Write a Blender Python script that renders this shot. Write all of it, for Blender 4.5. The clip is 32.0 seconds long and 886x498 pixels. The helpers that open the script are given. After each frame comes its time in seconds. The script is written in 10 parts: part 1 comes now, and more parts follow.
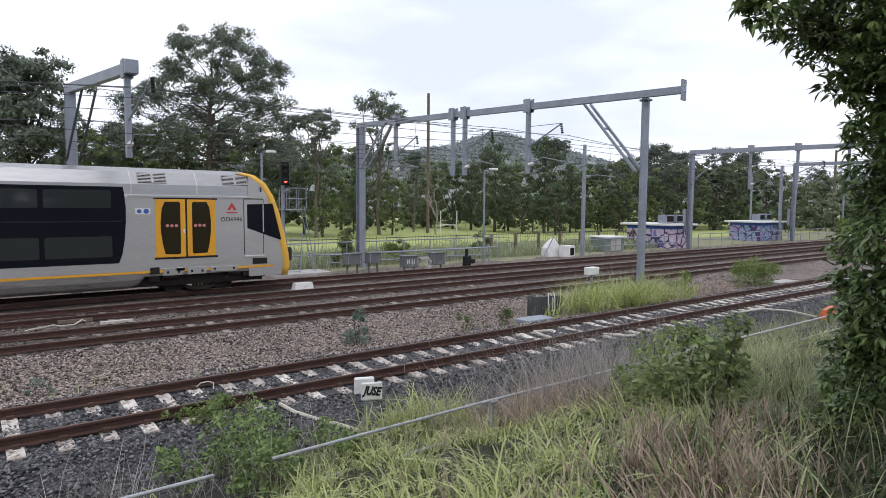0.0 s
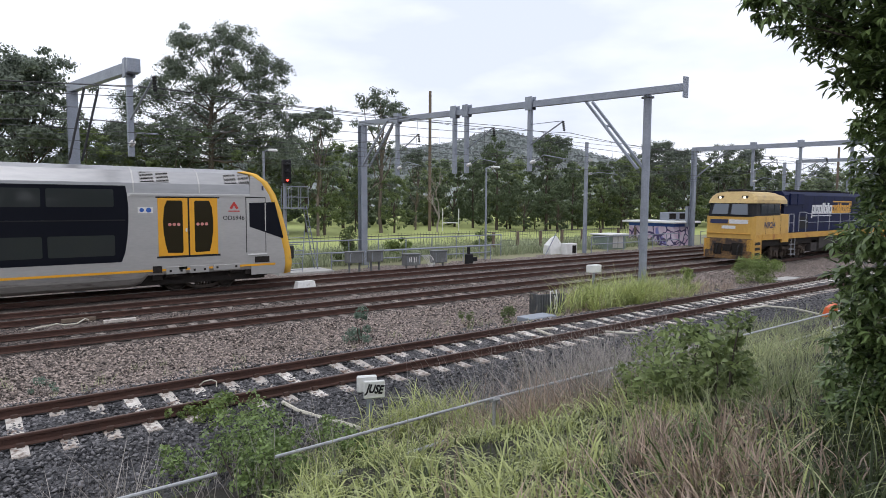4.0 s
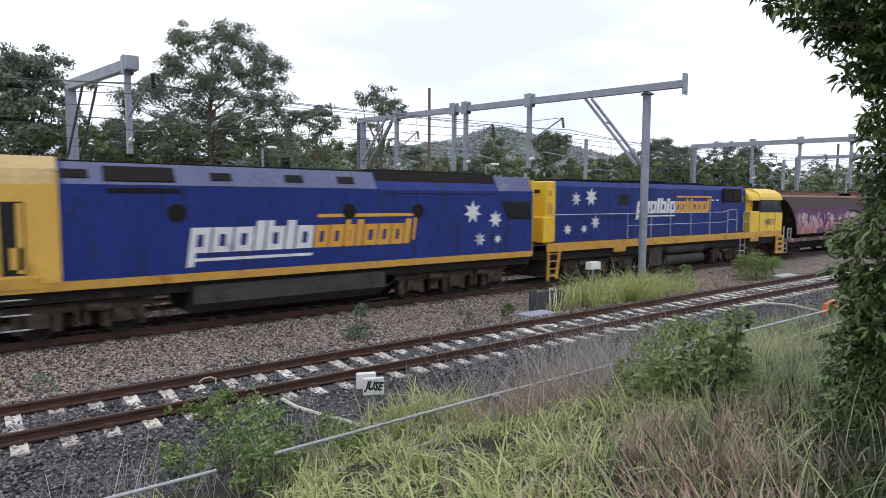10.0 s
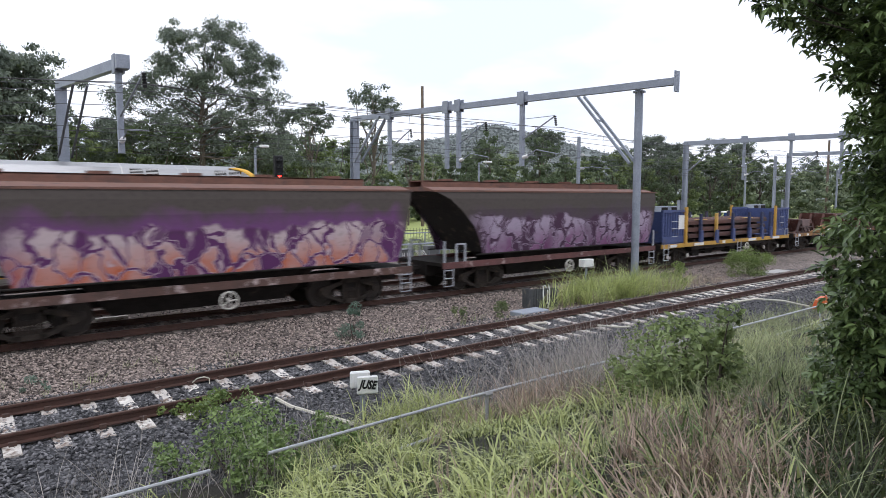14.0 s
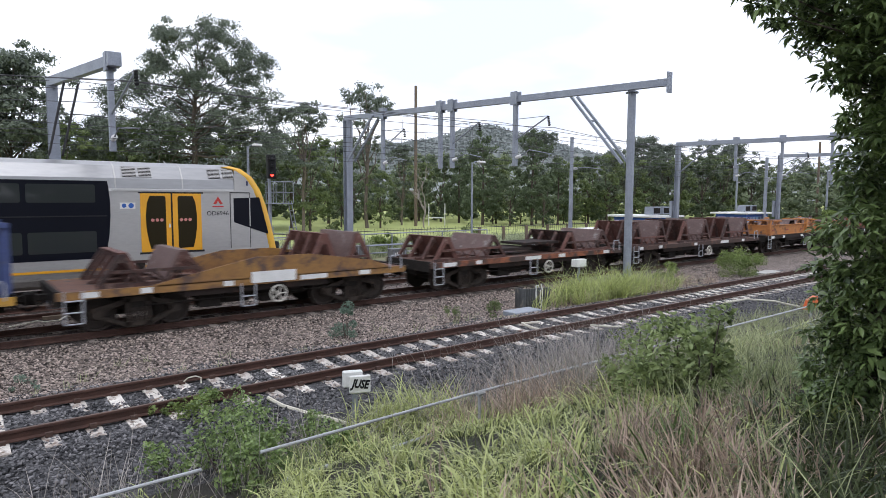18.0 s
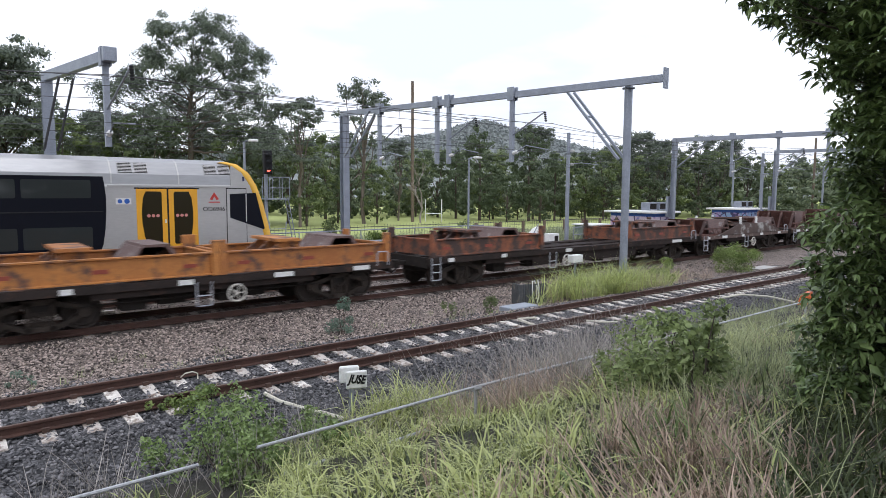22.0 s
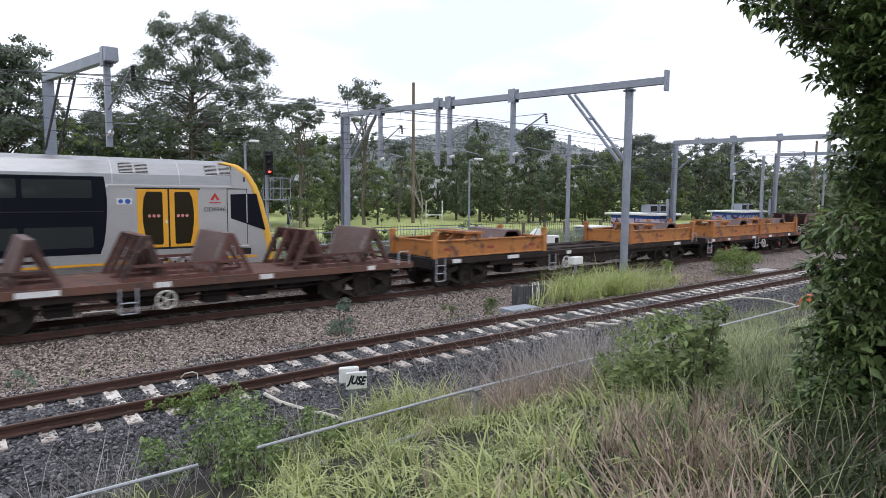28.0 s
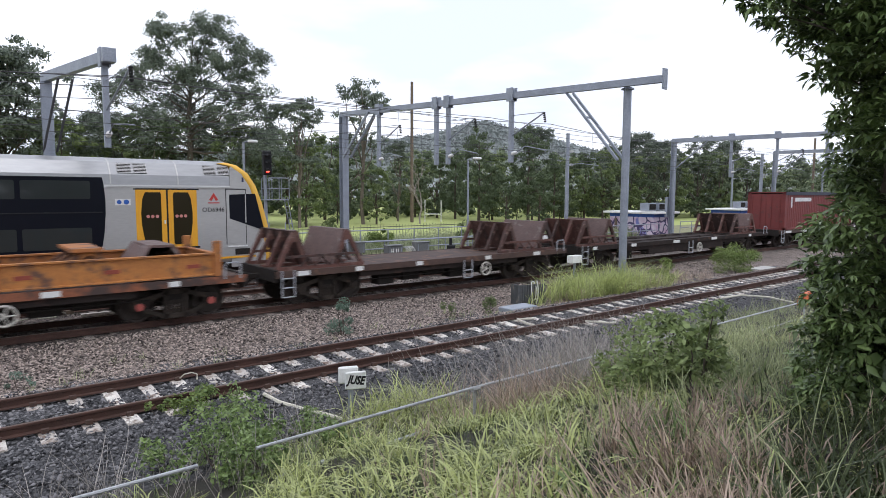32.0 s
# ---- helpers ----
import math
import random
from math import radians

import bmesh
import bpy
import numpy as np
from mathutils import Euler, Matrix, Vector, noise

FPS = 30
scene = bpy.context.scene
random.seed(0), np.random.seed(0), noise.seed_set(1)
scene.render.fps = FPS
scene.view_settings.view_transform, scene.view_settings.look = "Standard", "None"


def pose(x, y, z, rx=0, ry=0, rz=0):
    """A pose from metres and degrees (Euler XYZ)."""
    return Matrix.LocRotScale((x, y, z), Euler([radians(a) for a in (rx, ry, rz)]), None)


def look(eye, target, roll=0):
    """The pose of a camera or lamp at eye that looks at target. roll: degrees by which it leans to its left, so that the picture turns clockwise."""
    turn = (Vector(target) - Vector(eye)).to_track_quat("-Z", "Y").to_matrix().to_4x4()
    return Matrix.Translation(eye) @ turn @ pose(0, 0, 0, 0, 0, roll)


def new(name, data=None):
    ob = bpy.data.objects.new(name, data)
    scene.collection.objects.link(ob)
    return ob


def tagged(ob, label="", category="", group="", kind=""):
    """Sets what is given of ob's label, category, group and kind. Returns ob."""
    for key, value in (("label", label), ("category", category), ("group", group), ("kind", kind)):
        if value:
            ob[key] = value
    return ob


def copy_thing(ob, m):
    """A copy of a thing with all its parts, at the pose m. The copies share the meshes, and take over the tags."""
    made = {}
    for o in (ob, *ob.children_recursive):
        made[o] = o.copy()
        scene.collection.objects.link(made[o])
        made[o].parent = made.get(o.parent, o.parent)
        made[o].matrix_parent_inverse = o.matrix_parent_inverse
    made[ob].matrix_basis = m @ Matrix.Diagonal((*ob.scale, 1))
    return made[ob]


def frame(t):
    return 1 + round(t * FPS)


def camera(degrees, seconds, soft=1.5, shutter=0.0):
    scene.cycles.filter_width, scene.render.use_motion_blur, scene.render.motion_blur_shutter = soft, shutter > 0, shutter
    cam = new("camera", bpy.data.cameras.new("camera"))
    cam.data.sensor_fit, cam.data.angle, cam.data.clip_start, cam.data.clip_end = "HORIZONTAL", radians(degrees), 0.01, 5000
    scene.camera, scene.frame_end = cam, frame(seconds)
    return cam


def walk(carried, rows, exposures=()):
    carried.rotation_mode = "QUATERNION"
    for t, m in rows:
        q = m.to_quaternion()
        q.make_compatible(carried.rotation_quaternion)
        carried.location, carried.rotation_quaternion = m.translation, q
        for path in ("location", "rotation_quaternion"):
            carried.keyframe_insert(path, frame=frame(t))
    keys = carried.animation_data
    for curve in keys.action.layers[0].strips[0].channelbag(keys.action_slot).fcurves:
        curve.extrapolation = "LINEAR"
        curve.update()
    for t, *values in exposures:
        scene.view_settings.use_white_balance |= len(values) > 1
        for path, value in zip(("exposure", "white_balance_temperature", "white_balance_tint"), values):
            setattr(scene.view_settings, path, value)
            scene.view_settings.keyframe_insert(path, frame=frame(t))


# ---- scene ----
cam = camera(71.24, 32.0, soft=0.75, shutter=0.4)
walk(cam, [
    (0, pose(0.003, -0.004, 3.443, 85.841, -0.506, -37.810)),
    (0.5, pose(-0.000, -0.006, 3.433, 85.835, -0.472, -37.750)),
    (1, pose(0.001, -0.006, 3.440, 85.783, -0.474, -37.741)),
    (1.5, pose(-0.000, -0.015, 3.446, 85.680, -0.525, -37.700)),
    (2, pose(-0.004, -0.014, 3.438, 85.664, -0.404, -37.682)),
    (2.5, pose(-0.009, -0.009, 3.441, 85.635, -0.438, -37.654)),
    (3, pose(-0.006, -0.012, 3.441, 85.643, -0.454, -37.598)),
    (3.5, pose(-0.001, -0.005, 3.447, 85.651, -0.409, -37.612)),
    (5.5, pose(-0.011, -0.040, 3.452, 85.557, -0.137, -37.802)),
    (6, pose(-0.010, -0.046, 3.446, 85.518, -0.093, -37.946)),
    (6.5, pose(-0.004, -0.056, 3.452, 85.452, -0.118, -38.003)),
    (7, pose(-0.007, -0.062, 3.450, 85.415, -0.065, -38.031)),
    (7.5, pose(-0.012, -0.041, 3.445, 85.357, -0.140, -38.044)),
    (8, pose(-0.012, -0.029, 3.447, 85.341, -0.186, -37.992)),
    (8.5, pose(-0.001, -0.024, 3.448, 85.353, -0.189, -37.942)),
    (9, pose(-0.004, -0.018, 3.441, 85.395, -0.254, -37.881)),
    (9.5, pose(0.008, -0.005, 3.439, 85.399, -0.277, -37.770)),
    (10, pose(0.004, -0.008, 3.441, 85.397, -0.288, -37.696)),
    (10.5, pose(0.003, -0.000, 3.443, 85.365, -0.226, -37.664)),
    (11, pose(0.003, 0.000, 3.441, 85.379, -0.128, -37.691)),
    (11.5, pose(0.005, 0.001, 3.444, 85.352, -0.200, -37.743)),
    (12, pose(-0.002, -0.009, 3.437, 85.333, -0.255, -37.834)),
    (12.5, pose(0.000, -0.020, 3.445, 85.284, -0.196, -37.925)),
    (13, pose(-0.001, -0.017, 3.447, 85.266, -0.150, -38.072)),
    (13.5, pose(0.001, -0.024, 3.447, 85.252, -0.100, -38.193)),
    (14, pose(0.002, -0.034, 3.455, 85.202, -0.030, -38.284)),
    (14.5, pose(0.010, -0.042, 3.454, 85.200, -0.068, -38.347)),
    (16.5, pose(0.011, -0.041, 3.448, 85.243, -0.342, -38.888)),
    (17, pose(0.005, -0.041, 3.439, 85.256, -0.468, -38.993)),
    (17.5, pose(0.010, -0.030, 3.442, 85.202, -0.362, -39.019)),
    (18, pose(0.006, -0.032, 3.443, 85.196, -0.250, -38.906)),
    (18.5, pose(0.009, -0.027, 3.438, 85.158, -0.166, -38.847)),
    (19, pose(0.010, -0.023, 3.442, 85.078, -0.019, -38.840)),
    (19.5, pose(0.012, -0.039, 3.443, 84.997, -0.022, -38.837)),
    (20, pose(-0.000, -0.045, 3.445, 84.940, -0.079, -38.870)),
    (20.5, pose(-0.000, -0.045, 3.443, 84.882, -0.067, -38.974)),
    (21, pose(0.005, -0.047, 3.447, 84.845, -0.124, -39.067)),
    (21.5, pose(-0.007, -0.056, 3.447, 84.805, -0.201, -39.181)),
    (22, pose(-0.001, -0.053, 3.447, 84.793, -0.268, -39.199)),
    (22.5, pose(-0.001, -0.056, 3.441, 84.781, -0.246, -39.206)),
    (23, pose(-0.001, -0.054, 3.444, 84.733, -0.251, -39.214)),
    (23.5, pose(-0.005, -0.059, 3.447, 84.722, -0.330, -39.250)),
    (24, pose(-0.019, -0.066, 3.446, 84.772, -0.314, -39.272)),
    (24.5, pose(-0.012, -0.066, 3.451, 84.806, -0.335, -39.209)),
    (25, pose(-0.007, -0.065, 3.453, 84.830, -0.475, -39.146)),
    (25.5, pose(-0.005, -0.057, 3.459, 84.862, -0.482, -39.087)),
    (27.5, pose(-0.010, -0.048, 3.438, 84.975, -0.519, -39.117)),
    (28, pose(-0.006, -0.055, 3.445, 84.926, -0.506, -39.152)),
    (28.5, pose(-0.009, -0.052, 3.449, 84.897, -0.481, -39.184)),
    (29, pose(-0.005, -0.062, 3.450, 84.839, -0.477, -39.146)),
    (29.5, pose(-0.003, -0.063, 3.448, 84.848, -0.477, -39.122)),
    (30, pose(-0.008, -0.061, 3.449, 84.810, -0.352, -39.117)),
    (30.5, pose(-0.009, -0.060, 3.452, 84.806, -0.359, -39.123)),
    (31, pose(-0.005, -0.054, 3.452, 84.797, -0.353, -39.115)),
    (31.5, pose(-0.008, -0.061, 3.452, 84.798, -0.341, -39.138)),
    (32, pose(-0.003, -0.068, 3.453, 84.841, -0.252, -39.248)),
], exposures=[(0, 0.15, 6420, 12), (6, 0.14, 6420, 12), (8, 0.18, 6400, 12), (11, 0.28, 6350, 12), (14, 0.32, 6320, 12), (20, 0.36, 6320, 12), (25, 0.31, 6320, 12), (32, 0.31, 6320, 12)])

# ---- light: bright overcast sky ----
world = bpy.data.worlds.new("overcast_sky")
scene.world = world
world.use_nodes = True
wn, wl = world.node_tree.nodes, world.node_tree.links
wn.clear()
sky = wn.new("ShaderNodeTexSky")
sky.sky_type = "NISHITA"
sky.sun_disc = False
sky.sun_elevation, sky.sun_rotation = radians(65), radians(208)
sky.air_density, sky.dust_density = 1.5, 4.0
wtc = wn.new("ShaderNodeTexCoord")
wmap = wn.new("ShaderNodeMapping")
wmap.inputs["Scale"].default_value = (1.0, 1.0, 3.0)
wnoise = wn.new("ShaderNodeTexNoise")
wnoise.inputs["Scale"].default_value = 2.2
wnoise.inputs["Detail"].default_value = 5
wramp = wn.new("ShaderNodeValToRGB")
wramp.color_ramp.elements[0].position, wramp.color_ramp.elements[0].color = 0.36, (0.64, 0.69, 0.83, 1)
wramp.color_ramp.elements[1].position, wramp.color_ramp.elements[1].color = 0.6, (0.93, 0.955, 1.0, 1)
wscale = wn.new("ShaderNodeMix")
wscale.data_type = "RGBA"
wscale.blend_type = "MULTIPLY"
wscale.inputs[0].default_value = 1.0
wscale.inputs[7].default_value = (0.1, 0.1, 0.1, 1)
wmix = wn.new("ShaderNodeMix")
wmix.data_type = "RGBA"
wmix.inputs[0].default_value = 0.88
wbg = wn.new("ShaderNodeBackground")
wbg.inputs["Strength"].default_value = 1.25
wout = wn.new("ShaderNodeOutputWorld")
wl.new(wtc.outputs["Generated"], wmap.inputs[0])
wl.new(wmap.outputs[0], wnoise.inputs["Vector"])
wl.new(wnoise.outputs["Fac"], wramp.inputs[0])
wl.new(sky.outputs[0], wscale.inputs[6])
wl.new(wscale.outputs[2], wmix.inputs[6])
wl.new(wramp.outputs[0], wmix.inputs[7])
wl.new(wmix.outputs[2], wbg.inputs["Color"])
wl.new(wbg.outputs[0], wout.inputs[0])

sun = new("sun", bpy.data.lights.new("sun", "SUN"))
sun.data.energy, sun.data.angle, sun.data.color = 0.55, radians(40), (0.97, 0.985, 1.0)
sun.matrix_world = look((0, 0, 60), (13, 24, 0))

# ---- materials ----
MATS = {}


def mat(name, a, b=None, rough=0.8, metal=0.0, scale=6.0, fine=40.0, bump=0.15, spots=None, spot_amount=0.35, spot_scale=2.5, vary=0.0, island=False, stretch=(1, 1, 1), gloss=0.5):
    """A surface with two noise scales between colours a and b, optional stains in the colour spots, and fine relief."""
    if name in MATS:
        return MATS[name]
    b = b or tuple(c * 0.7 for c in a)
    m = bpy.data.materials.new(name)
    m.use_nodes = True
    N, L = m.node_tree.nodes, m.node_tree.links
    bs = N["Principled BSDF"]
    tc = N.new("ShaderNodeTexCoord")
    mp = N.new("ShaderNodeMapping")
    mp.inputs["Scale"].default_value = stretch
    L.new(tc.outputs["Object"], mp.inputs[0])
    n1 = N.new("ShaderNodeTexNoise")
    n1.inputs["Scale"].default_value, n1.inputs["Detail"].default_value = scale, 5
    n2 = N.new("ShaderNodeTexNoise")
    n2.inputs["Scale"].default_value, n2.inputs["Detail"].default_value = fine, 3
    for n in (n1, n2):
        L.new(mp.outputs[0], n.inputs["Vector"])
    add = N.new("ShaderNodeMath")
    add.operation = "ADD"
    L.new(n1.outputs["Fac"], add.inputs[0])
    L.new(n2.outputs["Fac"], add.inputs[1])
    fac = add.outputs[0]
    if vary:
        src = N.new("ShaderNodeNewGeometry").outputs["Random Per Island"] if island else N.new("ShaderNodeObjectInfo").outputs["Random"]
        v = N.new("ShaderNodeMath")
        v.operation = "MULTIPLY_ADD"
        L.new(src, v.inputs[0])
        v.inputs[1].default_value = vary
        sub = N.new("ShaderNodeMath")
        sub.operation = "SUBTRACT"
        L.new(fac, sub.inputs[0])
        sub.inputs[1].default_value = vary / 2
        L.new(sub.outputs[0], v.inputs[2])
        fac = v.outputs[0]
    rng = N.new("ShaderNodeMapRange")
    rng.inputs[1].default_value, rng.inputs[2].default_value = 0.65, 1.35
    L.new(fac, rng.inputs[0])
    mix = N.new("ShaderNodeMix")
    mix.data_type = "RGBA"
    L.new(rng.outputs[0], mix.inputs[0])
    mix.inputs[6].default_value, mix.inputs[7].default_value = (*b, 1), (*a, 1)
    col = mix.outputs[2]
    if spots:
        n3 = N.new("ShaderNodeTexNoise")
        n3.inputs["Scale"].default_value, n3.inputs["Detail"].default_value = spot_scale, 7
        n3.inputs["Roughness"].default_value = 0.65
        L.new(mp.outputs[0], n3.inputs["Vector"])
        r3 = N.new("ShaderNodeMapRange")
        edge = 0.72 - 0.35 * spot_amount
        r3.inputs[1].default_value, r3.inputs[2].default_value = edge - 0.05, edge + 0.07
        L.new(n3.outputs["Fac"], r3.inputs[0])
        m3 = N.new("ShaderNodeMix")
        m3.data_type = "RGBA"
        L.new(r3.outputs[0], m3.inputs[0])
        L.new(col, m3.inputs[6])
        m3.inputs[7].default_value = (*spots, 1)
        col = m3.outputs[2]
    L.new(col, bs.inputs["Base Color"])
    bs.inputs["Roughness"].default_value = rough
    bs.inputs["Metallic"].default_value = metal
    bs.inputs["Specular IOR Level"].default_value = gloss
    if bump:
        bp = N.new("ShaderNodeBump")
        bp.inputs["Strength"].default_value, bp.inputs["Distance"].default_value = bump, 0.02
        L.new(n2.outputs["Fac"], bp.inputs["Height"])
        L.new(bp.outputs[0], bs.inputs["Normal"])
    MATS[name] = m
    return m


def glow(name, colour, strength):
    if name in MATS:
        return MATS[name]
    m = bpy.data.materials.new(name)
    m.use_nodes = True
    bs = m.node_tree.nodes["Principled BSDF"]
    bs.inputs["Base Color"].default_value = (*colour, 1)
    bs.inputs["Emission Color"].default_value = (*colour, 1)
    bs.inputs["Emission Strength"].default_value = strength
    MATS[name] = m
    return m


def leaf_mat(name, a, b, rough=0.55, trans=0.25, vary=0.75, scale=0.55):
    """Leaves and grass: colour differs from piece to piece, and some light passes through."""
    if name in MATS:
        return MATS[name]
    m = bpy.data.materials.new(name)
    m.use_nodes = True
    N, L = m.node_tree.nodes, m.node_tree.links
    bs = N["Principled BSDF"]
    geo = N.new("ShaderNodeNewGeometry")
    tc = N.new("ShaderNodeTexCoord")
    n1 = N.new("ShaderNodeTexNoise")
    n1.inputs["Scale"].default_value = scale
    L.new(tc.outputs["Object"], n1.inputs["Vector"])
    add = N.new("ShaderNodeMath")
    add.operation = "MULTIPLY_ADD"
    add.inputs[1].default_value = vary
    L.new(geo.outputs["Random Per Island"], add.inputs[0])
    sub = N.new("ShaderNodeMath")
    sub.operation = "SUBTRACT"
    sub.inputs[1].default_value = 0.7 - vary * 0.5 - 0.02
    L.new(n1.outputs["Fac"], sub.inputs[0])
    L.new(sub.outputs[0], add.inputs[2])
    mix = N.new("ShaderNodeMix")
    mix.data_type = "RGBA"
    L.new(add.outputs[0], mix.inputs[0])
    mix.inputs[6].default_value, mix.inputs[7].default_value = (*a, 1), (*b, 1)
    L.new(mix.outputs[2], bs.inputs["Base Color"])
    bs.inputs["Roughness"].default_value = rough
    tr = N.new("ShaderNodeBsdfTranslucent")
    L.new(mix.outputs[2], tr.inputs["Color"])
    ms = N.new("ShaderNodeMixShader")
    ms.inputs[0].default_value = trans
    L.new(bs.outputs[0], ms.inputs[1])
    L.new(tr.outputs[0], ms.inputs[2])
    L.new(ms.outputs[0], N["Material Output"].inputs[0])
    MATS[name] = m
    return m


def glass_mat(name, tint, rough=0.06, gloss=0.5):
    """Dark tinted window glass that mirrors the sky."""
    if name in MATS:
        return MATS[name]
    m = bpy.data.materials.new(name)
    m.use_nodes = True
    bs = m.node_tree.nodes["Principled BSDF"]
    bs.inputs["Base Color"].default_value = (*tint, 1)
    bs.inputs["Roughness"].default_value = rough
    bs.inputs["Specular IOR Level"].default_value = gloss
    MATS[name] = m
    return m


M_steel = mat("galvanised_steel", (0.32, 0.345, 0.395), (0.21, 0.23, 0.27), rough=0.55, metal=0.35, scale=2, fine=18, bump=0.05)
M_rail = mat("rusty_rail_side", (0.088, 0.040, 0.028), (0.042, 0.022, 0.017), rough=0.85, scale=3, fine=60, bump=0.25)
M_railtop = mat("worn_rail_head", (0.17, 0.105, 0.08), (0.09, 0.055, 0.042), rough=0.5, metal=0.4, scale=2, fine=30, stretch=(0.2, 4, 4))
M_railshiny = mat("polished_rail_head", (0.26, 0.20, 0.175), (0.13, 0.095, 0.08), rough=0.4, metal=0.6, scale=2, fine=30, stretch=(0.2, 4, 4))
# Stained sleepers, their colour darkened further to imitate shade beneath trains.
M_shadesleeper = mat("stained_sleeper", (0.36, 0.31, 0.27), (0.15, 0.125, 0.11), rough=0.9, scale=5, fine=50, spots=(0.05, 0.04, 0.035), spot_amount=0.5, vary=0.5)
M_sleeper = mat("concrete_sleeper", (0.72, 0.68, 0.62), (0.42, 0.38, 0.34), rough=0.9, scale=5, fine=50, spots=(0.15, 0.10, 0.075), spot_amount=0.5, spot_scale=4, vary=0.7)
M_clip = mat("rusty_clip", (0.09, 0.05, 0.035), (0.05, 0.03, 0.025), rough=0.8, scale=20)
M_concrete = mat("pale_concrete", (0.5, 0.49, 0.47), (0.36, 0.35, 0.33), rough=0.9, scale=3, fine=40)
M_white = mat("white_paint", (0.78, 0.78, 0.76), (0.62, 0.62, 0.60), rough=0.5, scale=4, fine=30, spots=(0.4, 0.37, 0.32), spot_amount=0.15)
M_black = mat("black_paint", (0.018, 0.018, 0.02), (0.01, 0.01, 0.011), rough=0.65, scale=5, gloss=0.25)
M_soot = mat("sooty_roof", (0.022, 0.022, 0.024), (0.012, 0.012, 0.013), rough=0.95, scale=2, fine=20, bump=0.15, gloss=0.1)
M_grime = mat("oily_underframe", (0.03, 0.025, 0.022), (0.013, 0.011, 0.01), rough=0.9, scale=4, fine=30, bump=0.3, spots=(0.07, 0.055, 0.042), spot_amount=0.2, gloss=0.25)
M_wheel = mat("wheel_steel", (0.06, 0.045, 0.038), (0.03, 0.025, 0.022), rough=0.7, metal=0.3, scale=6)
M_bark = mat("grey_bark", (0.20, 0.165, 0.135), (0.10, 0.08, 0.066), rough=0.9, scale=1.5, fine=14, bump=0.4, stretch=(3, 3, 0.6))
M_darkbark = mat("dark_bark", (0.12, 0.095, 0.075), (0.06, 0.048, 0.04), rough=0.9, scale=3, fine=20, bump=0.4, stretch=(3, 3, 0.6))
M_glass = glass_mat("dark_glass", (0.015, 0.017, 0.02))
M_rubber = mat("black_rubber", (0.02, 0.02, 0.02), (0.012, 0.012, 0.012), rough=0.7, scale=9)
M_wire = mat("dark_wire", (0.07, 0.07, 0.075), (0.045, 0.045, 0.05), rough=0.6, scale=3, bump=0)
M_porcelain = mat("white_insulator", (0.75, 0.75, 0.73), (0.6, 0.6, 0.6), rough=0.25, scale=8, bump=0)
M_wood = mat("weathered_post_wood", (0.20, 0.15, 0.11), (0.11, 0.085, 0.065), rough=0.9, scale=3, fine=30, bump=0.4, stretch=(4, 4, 0.5))


# ---- mesh helpers ----
def mesh_ob(name, verts, faces, material, parent=None, label="", mats=None, index=None):
    """One mesh object from arrays of vertices and equal-sided faces."""
    verts, faces = np.asarray(verts, dtype=np.float32), np.asarray(faces, dtype=np.int32)
    me = bpy.data.meshes.new(name)
    k = faces.shape[1]
    me.vertices.add(len(verts))
    me.vertices.foreach_set("co", verts.ravel())
    me.loops.add(faces.size)
    me.loops.foreach_set("vertex_index", faces.ravel())
    me.polygons.add(len(faces))
    me.polygons.foreach_set("loop_start", np.arange(0, faces.size, k, dtype=np.int32))
    me.polygons.foreach_set("loop_total", np.full(len(faces), k, dtype=np.int32))
    for m in mats or [material]:
        me.materials.append(m)
    if index is not None:
        me.polygons.foreach_set("material_index", np.asarray(index, dtype=np.int32))
    me.update(calc_edges=True)
    me.validate()
    ob = new(name, me)
    if parent:
        ob.parent = parent
    if label:
        ob["label"] = label
    return ob


def part(name, bm, material, parent=None, label="", smooth=False):
    """Links a bmesh as ONE mesh object under a thing or under a part."""
    bmesh.ops.recalc_face_normals(bm, faces=bm.faces)
    me = bpy.data.meshes.new(name)
    if smooth:
        for f in bm.faces:
            f.smooth = True
    bm.to_mesh(me)
    bm.free()
    me.materials.append(material)
    ob = new(name, me)
    if parent:
        ob.parent = parent
    if label:
        ob["label"] = label
    return ob


def again(ob, parent=None, at=None, name=None):
    """Another object on the same mesh."""
    o = ob.copy()
    scene.collection.objects.link(o)
    if name:
        o.name = name
    if parent:
        o.parent = parent
    if at is not None:
        o.matrix_basis = at
    return o


def box(bm, x0, x1, y0, y1, z0, z1, bev=0.0):
    ps = [(x, y, z) for x in (x0, x1) for y in (y0, y1) for z in (z0, z1)]
    v = [bm.verts.new(p) for p in ps]
    fs = [bm.faces.new([v[i] for i in q]) for q in ((0, 1, 3, 2), (4, 6, 7, 5), (0, 4, 5, 1), (2, 3, 7, 6), (0, 2, 6, 4), (1, 5, 7, 3))]
    if bev:
        es = list({e for f in fs for e in f.edges})
        bmesh.ops.bevel(bm, geom=es, offset=bev, segments=1, affect="EDGES")
    return bm


def B(*args):
    """A fresh bmesh with a box for each group of six or seven numbers."""
    bm = bmesh.new()
    for a in args:
        box(bm, *a)
    return bm


